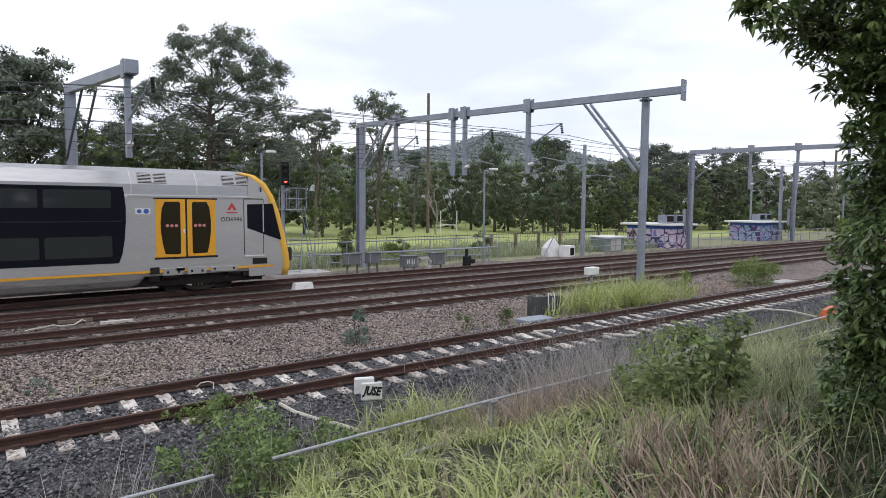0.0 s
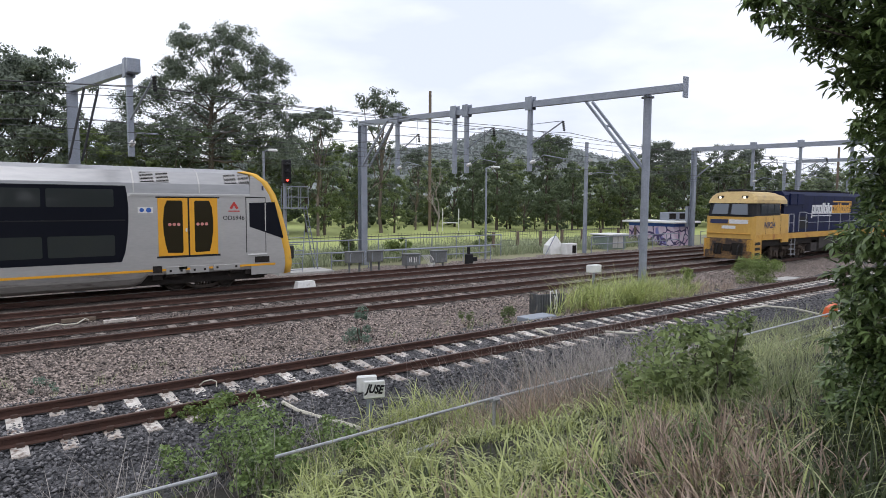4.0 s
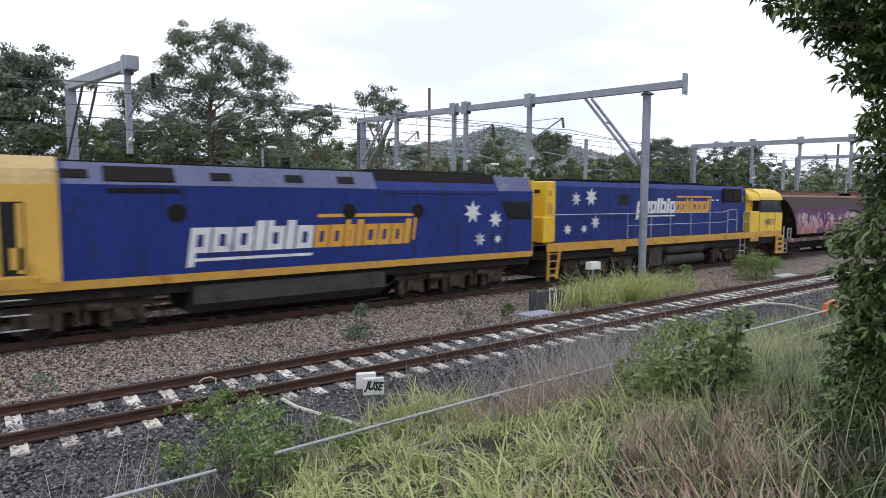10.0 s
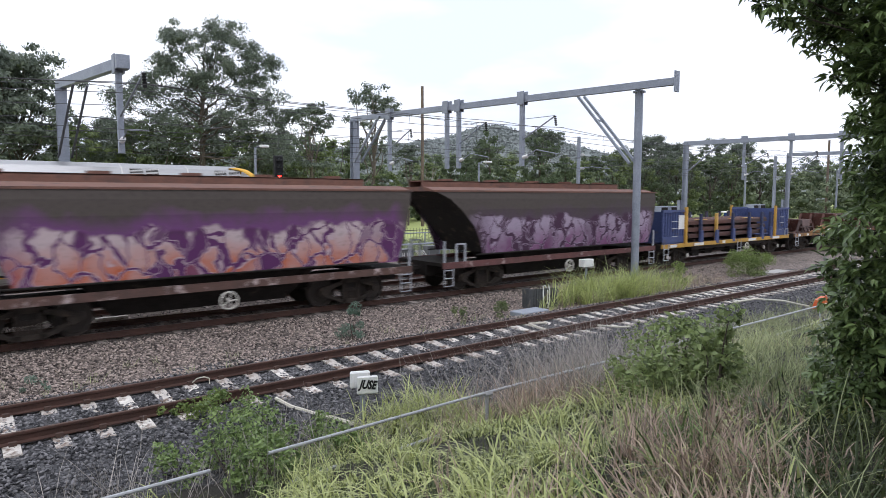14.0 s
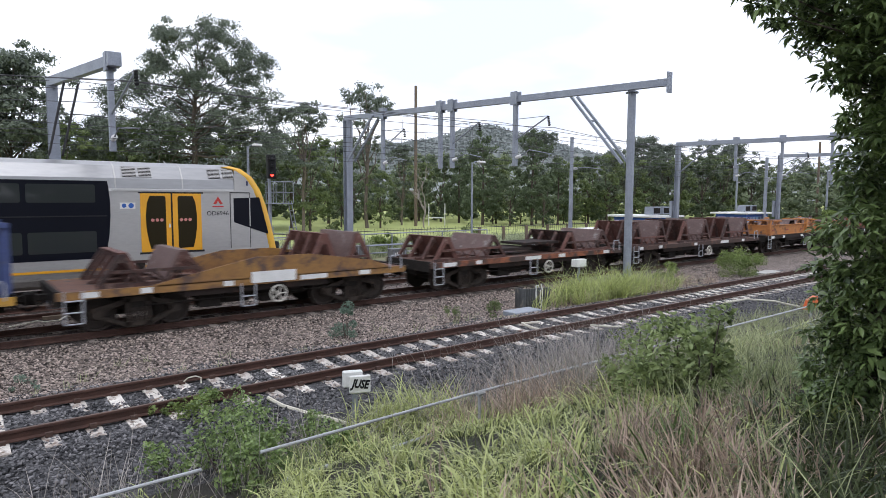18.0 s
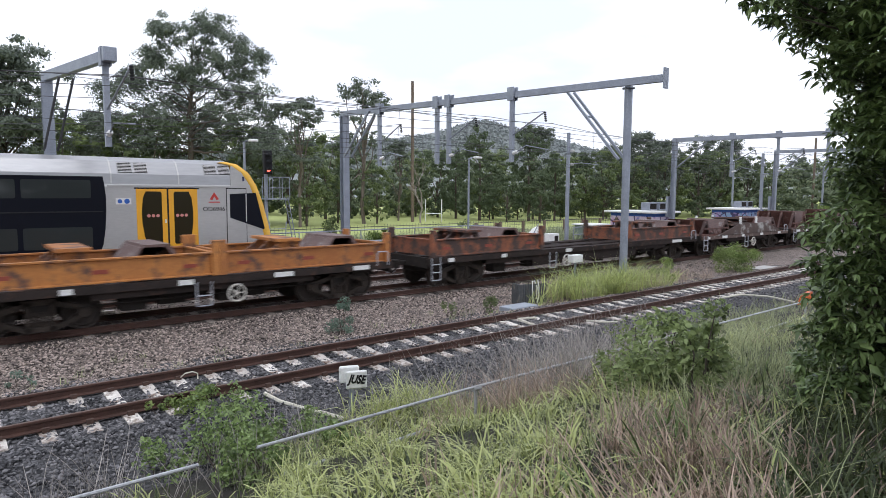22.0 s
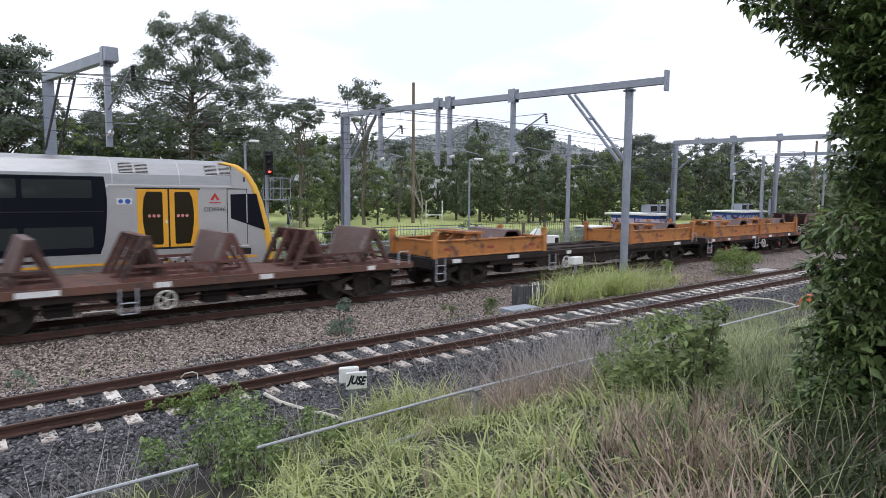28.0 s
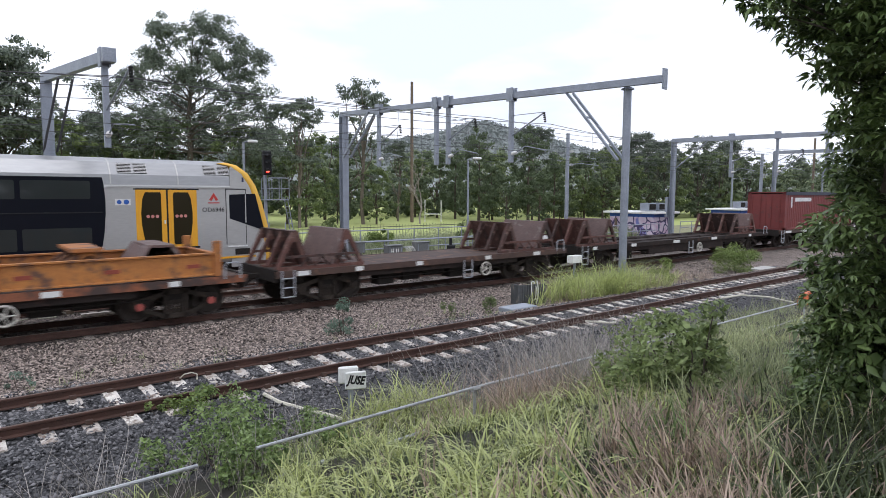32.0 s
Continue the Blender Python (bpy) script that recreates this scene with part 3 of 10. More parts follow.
def coupler(parent, x, d):
    """Knuckle coupler with its yoke and hose, pointing along d."""
    bm = B((min(x, x + d * 0.35), max(x, x + d * 0.35), -0.08, 0.08, 0.8, 0.96, 0.02), (min(x + d * 0.33, x + d * 0.55), max(x + d * 0.33, x + d * 0.55), -0.16, 0.14, 0.72, 1.02, 0.03))
    tube(bm, [(x, 0.35, 0.8), (x + d * 0.2, 0.36, 0.6), (x + d * 0.4, 0.34, 0.5), (x + d * 0.5, 0.3, 0.62)], 0.03)
    part("coupler", bm, M_grime, parent)


def star(bm, x, y, z, r, side):
    """Flat seven-pointed star on a side wall."""
    pts = []
    for i in range(14):
        a = math.pi / 2 + i * math.pi / 7
        rr = r if i % 2 == 0 else r * 0.46
        pts.append((x + rr * math.cos(a), z + rr * math.sin(a)))
    prism(bm, pts, y, y + side * 0.006)


def wordmark(parent, x0, z0, w, h, y, side, flip):
    """Two-colour company mark drawn as plain slanted shapes: open-sided blocks, a bar under and a bar over."""
    def piece(bm, a, c, lo, hi, sl=0.14):
        f = (lambda k: x0 + (w - k if flip else k))
        sgn = -1 if flip else 1
        prism(bm, [(f(a) + sgn * sl * lo, z0 + lo), (f(c) + sgn * sl * lo, z0 + lo), (f(c) + sgn * sl * hi, z0 + hi), (f(a) + sgn * sl * hi, z0 + hi)], y, y + side * 0.006)
    def run(material, start, cell, shapes, label):
        """A row of hollow slanted blocks and solid narrow ones: width in cells, lower and upper end."""
        u = start
        for wide, lo, hi in shapes:
            a, c, st = u + 0.05 * cell, u + (wide - 0.05) * cell, 0.31 * cell
            bm = bmesh.new()
            if wide < 0.7:
                piece(bm, a, c, lo * h, hi * h)
            else:
                piece(bm, a, a + st, lo * h, hi * h)
                piece(bm, c - st, c, 0.2 * h, 0.86 * h)
                for z0_, z1_ in ((0.2, 0.36), (0.68, 0.86)):
                    piece(bm, a + st, c - st, z0_ * h, z1_ * h)
            part("mark_block", bm, material, parent, label)
            u += wide * cell
        return u
    n = w * 0.505
    run(M_logo_white, 0.0, n / 6.1, ((1.0, -0.16, 0.86), (1.0, 0.2, 0.86), (1.0, 0.2, 0.86), (0.55, 0.2, 1.02), (1.0, 0.2, 1.02), (0.55, 0.2, 1.02), (1.0, 0.2, 0.86)), "white slanted block")
    bm = bmesh.new()
    piece(bm, 0.02 * n, n, -0.02 * h, 0.06 * h)
    part("mark_bar", bm, M_logo_white, parent, "white bar")
    cell = (w - n) / 7.0
    run(M_logo_yellow, n, cell, ((1.0, 0.2, 0.86), (1.0, 0.2, 0.86), (0.8, 0.2, 1.0), (0.55, 0.2, 1.0), (1.05, 0.2, 0.86), (1.0, 0.2, 0.86), (1.0, 0.2, 0.86), (0.55, 0.2, 1.0)), "orange-yellow slanted block")
    bm = bmesh.new()
    piece(bm, n + 0.1 * cell, w + 0.3 * cell, 1.08 * h, 1.18 * h)
    piece(bm, w + 0.12 * cell, w + 0.3 * cell, 0.3 * h, 1.09 * h)
    part("mark_bar", bm, M_logo_yellow, parent, "orange-yellow bent bar")


def side_m(x, y, z, side):
    """Pose for characters on a side wall, read from outside."""
    return pose(x, y, z, 90, 0, 0 if side < 0 else 180)


def nr_loco(name, label, s0, reverse, number, blue, yellow, roofm, tank_round):
    """Six-axle hood locomotive, cab at x = 0, 20.1 m long."""
    t = thing(name, label, "locomotive")
    L = 20.5
    part("underframe", B((0.25, L, -1.3, 1.3, 0.98, 1.36), (0.6, L - 0.3, -0.9, 0.9, 0.75, 1.0)), M_grime, t)
    # Plain filler box added to stop light showing through beneath the locomotive.
    part("centre_gear", B((1.0, L - 0.6, -0.35, 0.35, 0.3, 0.74)), M_grime, t)
    for s in (-1, 1):
        part("side_sill", B((0.9, L, *Q(s * 1.45, s, -0.03, 0.03), 1.36, 1.7), (15.4, 16.2, *Q(s * 1.45, s, -0.035, 0.035), 1.16, 1.37), (3.0, 3.9, *Q(s * 1.45, s, -0.035, 0.035), 1.16, 1.37)), M_rust_yellow, t, "yellow sill with rust streaks")
        part("walkway", B((3.9, L, min(s * 1.0, s * 1.45), max(s * 1.0, s * 1.45), 1.66, 1.7)), M_grime, t)
    # hood
    hood = prism(bmesh.new(), [(-1.12, 1.7), (1.12, 1.7), (1.12, 4.0), (0.95, 4.22), (-0.95, 4.22), (-1.12, 4.0)], 3.95, 19.65 if tank_round else 19.95, "x")
    part("hood", hood, blue, t, "deep blue hood")
    part("hood_roof", B((5.4, 19.2, -0.85, 0.85, 4.22, 4.27), (11.2, 13.6, -0.75, 0.75, 4.27, 4.4, 0.04), (7.3, 8.9, -0.5, 0.5, 4.27, 4.36, 0.03), (15.2, 18.6, -0.8, 0.8, 4.27, 4.33, 0.03)), M_soot, t, "sooty black roof hatches")
    bm = bmesh.new()
    for s in (-1, 1):
        for k in (6.55, 8.2, 9.9, 11.5, 13.1, 14.6, 16.2, 17.8):
            box(bm, k - 0.008, k + 0.008, *Q(s * 1.12, s, -0.003, 0.005), 1.75, 3.95)
        box(bm, 4.0, 19.3, *Q(s * 1.12, s, -0.003, 0.005), 2.66, 2.675)
    part("panel_seams", bm, M_black, t)
    for s in (-1, 1):
        part("radiator_grille", B((4.62, 5.52, *Q(s * 1.12, s, -0.02, 0.10), 3.40, 4.1, 0.02), (5.58, 6.5, *Q(s * 1.12, s, -0.02, 0.10), 3.40, 4.1, 0.02)), M_grille if tank_round else blue, t, "louvred grille")
        part("side_hatch", B((14.78, 15.42, *Q(s * 1.12, s, -0.01, 0.008), 3.22, 3.68)), M_black, t)
        part("vent_slot", B((12.6, 14.0, *Q(s * 1.12, s, -0.01, 0.008), 4.0, 3.95)), M_black, t)
        part("lower_intake", B((6.2, 7.4, *Q(s * 1.12, s, -0.01, 0.008), 1.9, 2.62)), M_black, t) if not tank_round else None
        for x, z, r in ((17.42, 3.57, 0.33), (18.4, 3.48, 0.24), (17.1, 2.47, 0.25), (17.85, 2.21, 0.16), (18.9, 2.2, 0.2)):
            if tank_round or x in (17.42, 18.4, 18.9):
                bm = bmesh.new()
                star(bm, x, s * 1.121, z, r * (1.25 if tank_round else 1.15), s)
                part("star", bm, M_logo_white, t, "white seven-pointed star")
        flip = s > 0
        wordmark(t, 7.85, 2.68, 6.35, 0.84, s * 1.121, s, flip)
        tank_round and [part("warning_label", B((k, k + 0.22, s * 1.125 - 0.004, s * 1.125 + 0.004, 3.43, 3.49)), M_white, t) for k in (4.95, 5.95, 6.9, 7.35)]
    # rear end
    part("rear_cap", B((19.65 if tank_round else 19.95, 20.2, -1.13, 1.13, 1.7, 4.2, 0.05), (20.0, 20.45, -1.2, 1.2, 1.7, 2.75, 0.03)), yellow, t, "yellow rear end with steps and lamps")
    for s in (-1, 1):
        part("rear_step_recess", B((19.86, 20.16, *Q(s * 1.07, s, -0.07, 0.075), 2.85, 3.3)), M_rust_yellow, t)
        part("rear_grab_recess", B((19.91, 20.11, *Q(s * 1.07, s, -0.07, 0.075), 3.6, 3.8)), M_rust_yellow, t)
    for s in (-1, 1):
        part("rear_lamp", B((20.20, 20.24, *Q(s * 0.6, s, -0.15, 0.15), 3.7, 3.85)), M_glass, t)
    for s in (-1, 1):
        bm = bmesh.new()
        for z in (0.35, 0.65, 0.95, 1.25):
            box(bm, 19.81, 20.36, *Q(s * 1.42, s, -0.14, 0.04), z, z + 0.03)
        prism(bm, [(19.66, 1.4), (19.78, 1.4), (19.98, 0.25), (19.86, 0.25)], *Q(s * 1.44, s, -0.03, 0.03))
        prism(bm, [(20.34, 1.4), (20.44, 1.4), (20.44, 0.25), (20.34, 0.25)], *Q(s * 1.44, s, -0.03, 0.03))
        part("rear_steps", bm, M_rust_yellow, t, "rusty yellow end steps")
    part("rear_pilot", B((20.26, 20.41, -1.3, 1.3, 0.3, 1.36)), M_grime, t)
    # cab
    lower = loft(bmesh.new(), [[(x, -w, z0), (x, w, z0), (x, w, z1), (x, -w, z1)] for x, w, z0, z1 in ((0.0, 1.32, 1.45, 2.68), (0.25, 1.45, 1.36, 2.75), (2.9, 1.45, 1.36, 2.78))])
    part("cab_lower", lower, yellow, t, "yellow cab nose and sides")
    for s in (-1, 1):
        part("cab_skirt", B((0.3, 3.95, *Q(s * 1.45, s, -0.02, 0.012), 1.37, 1.68)), M_rust_yellow, t, "orange-stained lower cab edge")
    part("cab_locker", B((2.9, 3.95, -1.44, 1.44, 1.5, 2.85, 0.03)), yellow, t)
    part("cab_rear_wall", B((2.9, 3.7, -1.05, 1.05, 2.85, 3.9, 0.03)), yellow, t)
    hood_end = loft(bmesh.new(), [[(x, y * w, 3.46 + h) for y, h in ((1.0, 0.0), (0.97, 0.22), (0.85, 0.44), (0.55, 0.58), (-0.55, 0.58), (-0.85, 0.44), (-0.97, 0.22), (-1.0, 0.0))] for x, w in ((2.9, 1.44), (3.75, 1.40), (3.9, 1.3))])
    part("cab_rear_roof", hood_end, roofm, t, "overhanging rear of the cab roof")
    band = loft(bmesh.new(), [[(x0, -w, 2.72), (x0, w, 2.72), (x1, w - 0.06, 3.55), (x1, -w + 0.06, 3.55)] for x0, x1, w in ((0.05, 0.20, 1.3), (0.26, 0.40, 1.42), (2.88, 2.88, 1.42))])
    part("window_band", band, M_black, t, "black window surround")
    arch = [(1.0, 0.0), (0.985, 0.2), (0.9, 0.42), (0.72, 0.6), (0.4, 0.68), (-0.4, 0.68), (-0.72, 0.6), (-0.9, 0.42), (-0.985, 0.2), (-1.0, 0.0)]
    roof = loft(bmesh.new(), [[(x + k * h, y * w, 3.48 + h) for y, h in arch] for x, k, w in ((0.12, 0.55, 1.3), (0.3, 0.35, 1.46), (0.9, 0.0, 1.47), (2.92, 0.0, 1.47))])
    part("cab_roof", roof, roofm, t, "rounded yellow cab roof")
    for k in (0.98, 1.93, 2.86):
        for s in (-1, 1):
            shared("cabseam%d" % s, lambda: B((-0.012, 0.012, *Q(s * 1.45, s, -0.01, 0.004), 1.42, 2.72)), M_grime, "cab_seam", t, pose(k, 0, 0))
    for s in (-1, 1):
        part("hood_door_window", B((4.1, 4.4, *Q(s * 1.12, s, -0.01, 0.01), 3.3, 3.72, 0.01)), M_glass, t)
    for s in (-1, 1):
        part("windscreen", prism(bmesh.new(), [(s * 0.1, 0), (s * 1.08, 0), (s * 1.0, 0.62), (s * 0.1, 0.62)], -0.01, 0.012, "z"), M_windscreen, t, "sloping windscreen reflecting the sky").matrix_basis = Matrix.Translation((0.05, 0, 2.83)) @ Matrix(((0, 0, -0.9, 0), (1, 0, 0, 0), (0, 1, 0, 0), (0, 0, 0, 1))) @ pose(0, 0, 0, -11, 0, 0)
        for x0, x1 in ((0.75, 1.4), (1.47, 2.1), (2.17, 2.75)):
            part("side_window", B((x0, x1, *Q(s * 1.40, s, -0.03, 0.03), 2.84, 3.42)), M_sideglass, t)
        part("marker_light", B((0.27, 0.42, *Q(s * 0.75, s, -0.2, 0.15), 3.7, 3.92, 0.02)), M_black, t)
        part("headlight_lens", rod(bmesh.new(), (0.24, s * 0.72, 3.81), (0.275, s * 0.72, 3.81), 0.075, 12), glow("headlamp", (1.0, 0.93, 0.75), 0.9 if not reverse else 0.2), t)
        lettering("cab_number", number, 0.5, side_m(1.68, s * 1.452, 2.2, s), M_navytext, t, "dark blue running number", stretch=1.0, bold=0.016)
        bm = tube(bmesh.new(), [(4.0, s * 1.42, 1.75), (4.0, s * 1.42, 2.7), (4.1, s * 1.42, 2.84), (4.6, s * 1.42, 2.84), (4.68, s * 1.42, 2.75), (4.68, s * 1.42, 1.75)], 0.025)
        rod(bm, (4.0, s * 1.42, 2.3), (4.68, s * 1.42, 2.3), 0.018, 6)
        part("grab_rail", bm, M_handrail, t)
        bm = tube(bmesh.new(), [(5.4, s * 1.42, 1.75), (5.4, s * 1.42, 2.8), (5.5, s * 1.42, 2.95), (6.2, s * 1.42, 2.95), (6.8, s * 1.42, 2.84), (15.2, s * 1.42, 2.84), (15.2, s * 1.42, 1.75)], 0.02)
        tube(bm, [(5.4, s * 1.42, 2.42), (6.2, s * 1.42, 2.42), (6.8, s * 1.42, 2.3), (15.2, s * 1.42, 2.3)], 0.016)
        part("handrail", bm, M_handrail, t, "pale tubular walkway handrail")
        for x in (6.4, 8.2, 10.0, 11.8, 13.4):
            shared("nrpost%d" % s, lambda: rod(bmesh.new(), (0, s * 1.42, 1.72), (0, s * 1.42, 2.84), 0.019, 6), M_handrail, "handrail_post", t, pose(x, 0, 0))
        part("rear_handrail", rod(bmesh.new(), (15.2, s * 1.42, 2.84), (20.2, s * 1.42, 2.84), 0.02, 6), M_handrail, t)
        bm = bmesh.new()
        for z in (0.35, 0.66, 0.97):
            box(bm, 4.45, 4.95, *Q(s * 1.4, s, -0.15, 0.03), z, z + 0.03)
        for x in (4.44, 4.94):
            rod(bm, (x, s * 1.42, 0.3), (x, s * 1.42, 1.4), 0.02, 6)
        part("side_ladder", bm, M_handrail, t)
        bm = B((0.0, 0.85, *Q(s * 1.44, s, -0.05, 0.03), 0.32, 1.4), (0.0, 0.12, min(s * 1.1, s * 1.44), max(s * 1.1, s * 1.44), 0.32, 1.4))
        part("corner_steps", bm, M_rust_yellow, t, "yellow corner steps with dark treads")
        part("step_recess", B(*[(0.18, 0.68, s * 1.44 - 0.06, s * 1.475, z, z + 0.16) for z in (0.5, 0.8, 1.1)]), M_black, t)
        part("nose_bar", B((-0.02, 0.0, min(s * 0.03, s * 1.12), max(s * 0.03, s * 1.12), 2.3, 2.54)), M_logo_white if s < 0 else M_navytext, t, "plain bar across the nose")
    part("nose_number_bar", B((-0.015, 0.01, -0.4, 0.4, 2.0, 2.18)), M_logo_white, t)
    part("nose_ledge", B((-0.06, 0.03, -1.3, 1.3, 1.70, 1.76, 0.01)), M_rust_yellow, t)
    part("pilot", B((-0.05, 0.12, -1.4, 1.4, 0.25, 0.75, 0.03), (0.0, 0.2, -1.3, 1.3, 0.75, 1.45)), mat("stained_pilot_paint", (0.34, 0.19, 0.06), (0.10, 0.06, 0.035), rough=0.8, scale=1.6, fine=10, bump=0.1, spots=(0.05, 0.035, 0.03), spot_amount=0.6, spot_scale=1.6), t, "yellow pilot plate with dark rusty stains")
    for y in (-1.0, -0.72, 0.55, 0.85):
        part("brake_hose", tube(bmesh.new(), [(-0.06, y, 1.2), (-0.2, y, 1.0), (-0.22, y + 0.05, 0.62), (-0.1, y + 0.1, 0.5)], 0.03), M_rubber, t)
    part("pilot_gear", B((-0.12, -0.02, -0.9, -0.3, 0.5, 1.2), (-0.12, -0.02, 0.35, 0.8, 0.5, 1.15), (-0.14, -0.03, -0.25, 0.25, 0.7, 1.1)), M_grime, t)
    part("roof_gear", B((0.5, 1.0, -0.45, 0.45, 4.1, 4.3, 0.03), (1.2, 1.6, -0.5, 0.5, 4.18, 4.26, 0.02), (1.7, 2.7, -0.6, 0.6, 4.17, 4.25, 0.03), (3.0, 3.8, -0.5, 0.5, 4.15, 4.27, 0.03)), M_black, t)
    # below the floor
    if tank_round:
        for s in (-1, 1):
            for z in (1.05, 0.52):
                part("air_reservoir", rod(bmesh.new(), (8.5, s * 1.1, z), (11.85, s * 1.1, z), 0.25, 14), M_greytank, t, "dusty grey air reservoir")
        part("tank_core", B((8.6, 13.4, -0.84, 0.84, 0.3, 1.3)), M_grime, t)
        part("equipment_box", B((12.3, 13.3, -1.35, 1.35, 0.3, 1.2, 0.04)), M_greytank, t)
    else:
        part("fuel_tank", prism(bmesh.new(), [(-1.1, 0.32), (1.1, 0.32), (1.38, 0.6), (1.38, 1.3), (-1.38, 1.3), (-1.38, 0.6)], 8.6, 13.3, "x"), M_greytank, t, "dusty grey fuel tank")
        part("equipment_box", B((7.6, 8.5, -1.3, 1.3, 0.4, 1.2, 0.04)), M_greytank, t)
    grow = 0.2 if reverse else 0.45
    for ob in t.children:
        if ob.name.startswith("windscreen"):
            ob.matrix_basis = Matrix.Translation((-0.02 - grow, 0, 0)) @ ob.matrix_basis
        elif ob.data.users == 1:
            for v in ob.data.vertices:
                if v.co.x < 2.9:
                    v.co.x -= grow * (1 - max(0.0, v.co.x) / 2.9)
    loco_bogie(t, 4.85)
    loco_bogie(t, 16.7)
    coupler(t, 0.0, -1)
    coupler(t, L, 1)
    MOVING.append((t, s0, 180 if reverse else 0))


def an_loco():
    """Full-width streamlined locomotive, cab at x = 0, 20.1 m long."""
    t = thing("streamlined_locomotive", "blue and yellow full-width diesel locomotive with raked cab windows", "locomotive")
    L = 20.1
    def ring(x, w=1.46, top=4.3, inset=0.34, sh=3.74):
        return [(x, -w, 1.3), (x, w, 1.3), (x, w, sh), (x, w - inset, top), (x, -w + inset, top), (x, -w, sh)]
    part("underframe", B((0.3, L, -1.3, 1.3, 0.95, 1.3)), M_grime, t)
    part("body", loft(bmesh.new(), [ring(4.4), ring(L)]), M_blue2, t, "bright blue full-width body")
    # yellow cab: nose rings lean back
    rings = []
    for z, x, w in ((1.3, 0.0, 1.3), (2.2, 0.05, 1.33), (2.72, 0.18, 1.36), (2.78, 0.22, 1.36)):
        rings.append([(x, -w * 0.9, z), (x + 0.28, -w - 0.1, z), (4.4, -1.465, z), (4.4, 1.465, z), (x + 0.28, w + 0.1, z), (x, w * 0.9, z)])
    part("cab_lower", loft(bmesh.new(), rings), M_yellow3, t, "yellow raked cab")
    rings = []
    for z, x, w in ((2.78, 0.22, 1.36), (3.7, 0.60, 1.36), (3.74, 0.63, 1.36), (4.1, 0.76, 1.22), (4.4, 0.95, 0.98)):
        rings.append([(x, -w * 0.9, z), (x + 0.28, -min(w + 0.1, 1.46), z), (4.4, -min(w + 0.12, 1.465), z), (4.4, min(w + 0.12, 1.465), z), (x + 0.28, min(w + 0.1, 1.46), z), (x, w * 0.9, z)])
    part("cab_upper", loft(bmesh.new(), rings), M_creamroof, t, "faded yellow cab roof and pillars")
    for s in (-1, 1):
        y = s * 1.466
        part("side_window", prism(bmesh.new(), [(0.60, 2.84), (2.02, 2.84), (2.1, 3.68), (0.92, 3.68)], *Q(y, s, -0.02, 0.012)), M_black, t, "black raked cab window").data.materials[0] = M_glass
        part("window_surround", prism(bmesh.new(), [(0.42, 2.79), (2.1, 2.79), (2.2, 3.73), (0.80, 3.73)], *Q(y, s, -0.02, 0.006)), M_black, t)
        part("headlight", B((0.63, 0.85, *Q(s * 0.72, s, -0.12, 0.12), 3.9, 4.02)), M_white, t)
        part("horn", rod(bmesh.new(), (0.8, s * 0.14, 4.48), (1.45, s * 0.14, 4.5), 0.1, 10, 0.04), M_black, t, "black air horn")
        part("cab_side_panel", prism(bmesh.new(), [(0.32, 1.52), (4.4, 1.52), (4.4, 4.0), (4.32, 4.0), (4.32, 3.74), (2.35, 3.74), (2.18, 2.78), (0.36, 2.76)], *Q(y, s, -0.01, 0.004)), M_yellow3, t)
        # Flat black panel imitates the unlit inside of an open doorway.
        part("cab_door", B((3.25, 3.72, *Q(y, s, -0.02, 0.008), 1.66, 3.34)), M_black, t, "dark open doorway")
        part("door_leaf", B((3.42, 3.66, *Q(y, s, -0.01, 0.014), 1.8, 2.3), (3.56, 3.68, *Q(y, s, -0.01, 0.014), 1.7, 3.3)), M_yellow3, t)
        part("door_rail", B((3.14, 3.18, *Q(y, s, -0.01, 0.03), 1.7, 3.1), (3.82, 3.86, *Q(y, s, -0.01, 0.03), 1.7, 3.1)), M_yellow3, t)
        part("side_sill", B((0.4, L, *Q(y, s, -0.03, 0.006), 1.24, 1.46)), M_rust_yellow, t, "yellow sill stripe with orange rust")
        part("sill_step", B((3.15, 4.0, *Q(y, s, -0.02, 0.03), 1.34, 1.6)), M_rust_yellow, t)
        part("roof_slope_panel", loft(bmesh.new(), [[(x, s * 1.465, 3.76), (x, s * 1.13, 4.3), (x, s * 1.10, 4.28), (x, s * 1.43, 3.74)] for x in (4.5, 13.05)]), M_roofblue, t, "faded blue roof slope")
        part("roof_slope_end", loft(bmesh.new(), [[(x, s * 1.465, 3.76), (x, s * 1.13, 4.3), (x, s * 1.10, 4.28), (x, s * 1.43, 3.74)] for x in (18.3, 20.05)]), M_roofblue, t)
        part("radiator_band", loft(bmesh.new(), [[(x, s * 1.47, 3.62), (x, s * 1.14, 4.36), (x, s * 1.0, 4.36), (x, s * 1.4, 3.6)] for x in (13.1, 18.25)]), M_grille, t, "long black radiator grille")
        part("front_grille", loft(bmesh.new(), [[(x, s * 1.44, 3.86), (x, s * 1.22, 4.22), (x, s * 1.16, 4.2), (x, s * 1.4, 3.8)] for x in (5.35, 7.0)]), M_grille, t)
        part("slot_grille", B((5.4, 7.1, *Q(y, s, -0.01, 0.008), 3.56, 3.68)), M_grille, t)
        for x in (4.75, 8.2, 10.3, 12.0):
            shared("anhatch%d" % s, lambda: loft(bmesh.new(), [[(k, s * 1.40, 3.92), (k, s * 1.27, 4.12), (k, s * 1.2, 4.1), (k, s * 1.36, 3.9)] for k in (-0.28, 0.28)]), M_grille, "roof_hatch", t, pose(x, 0, 0))
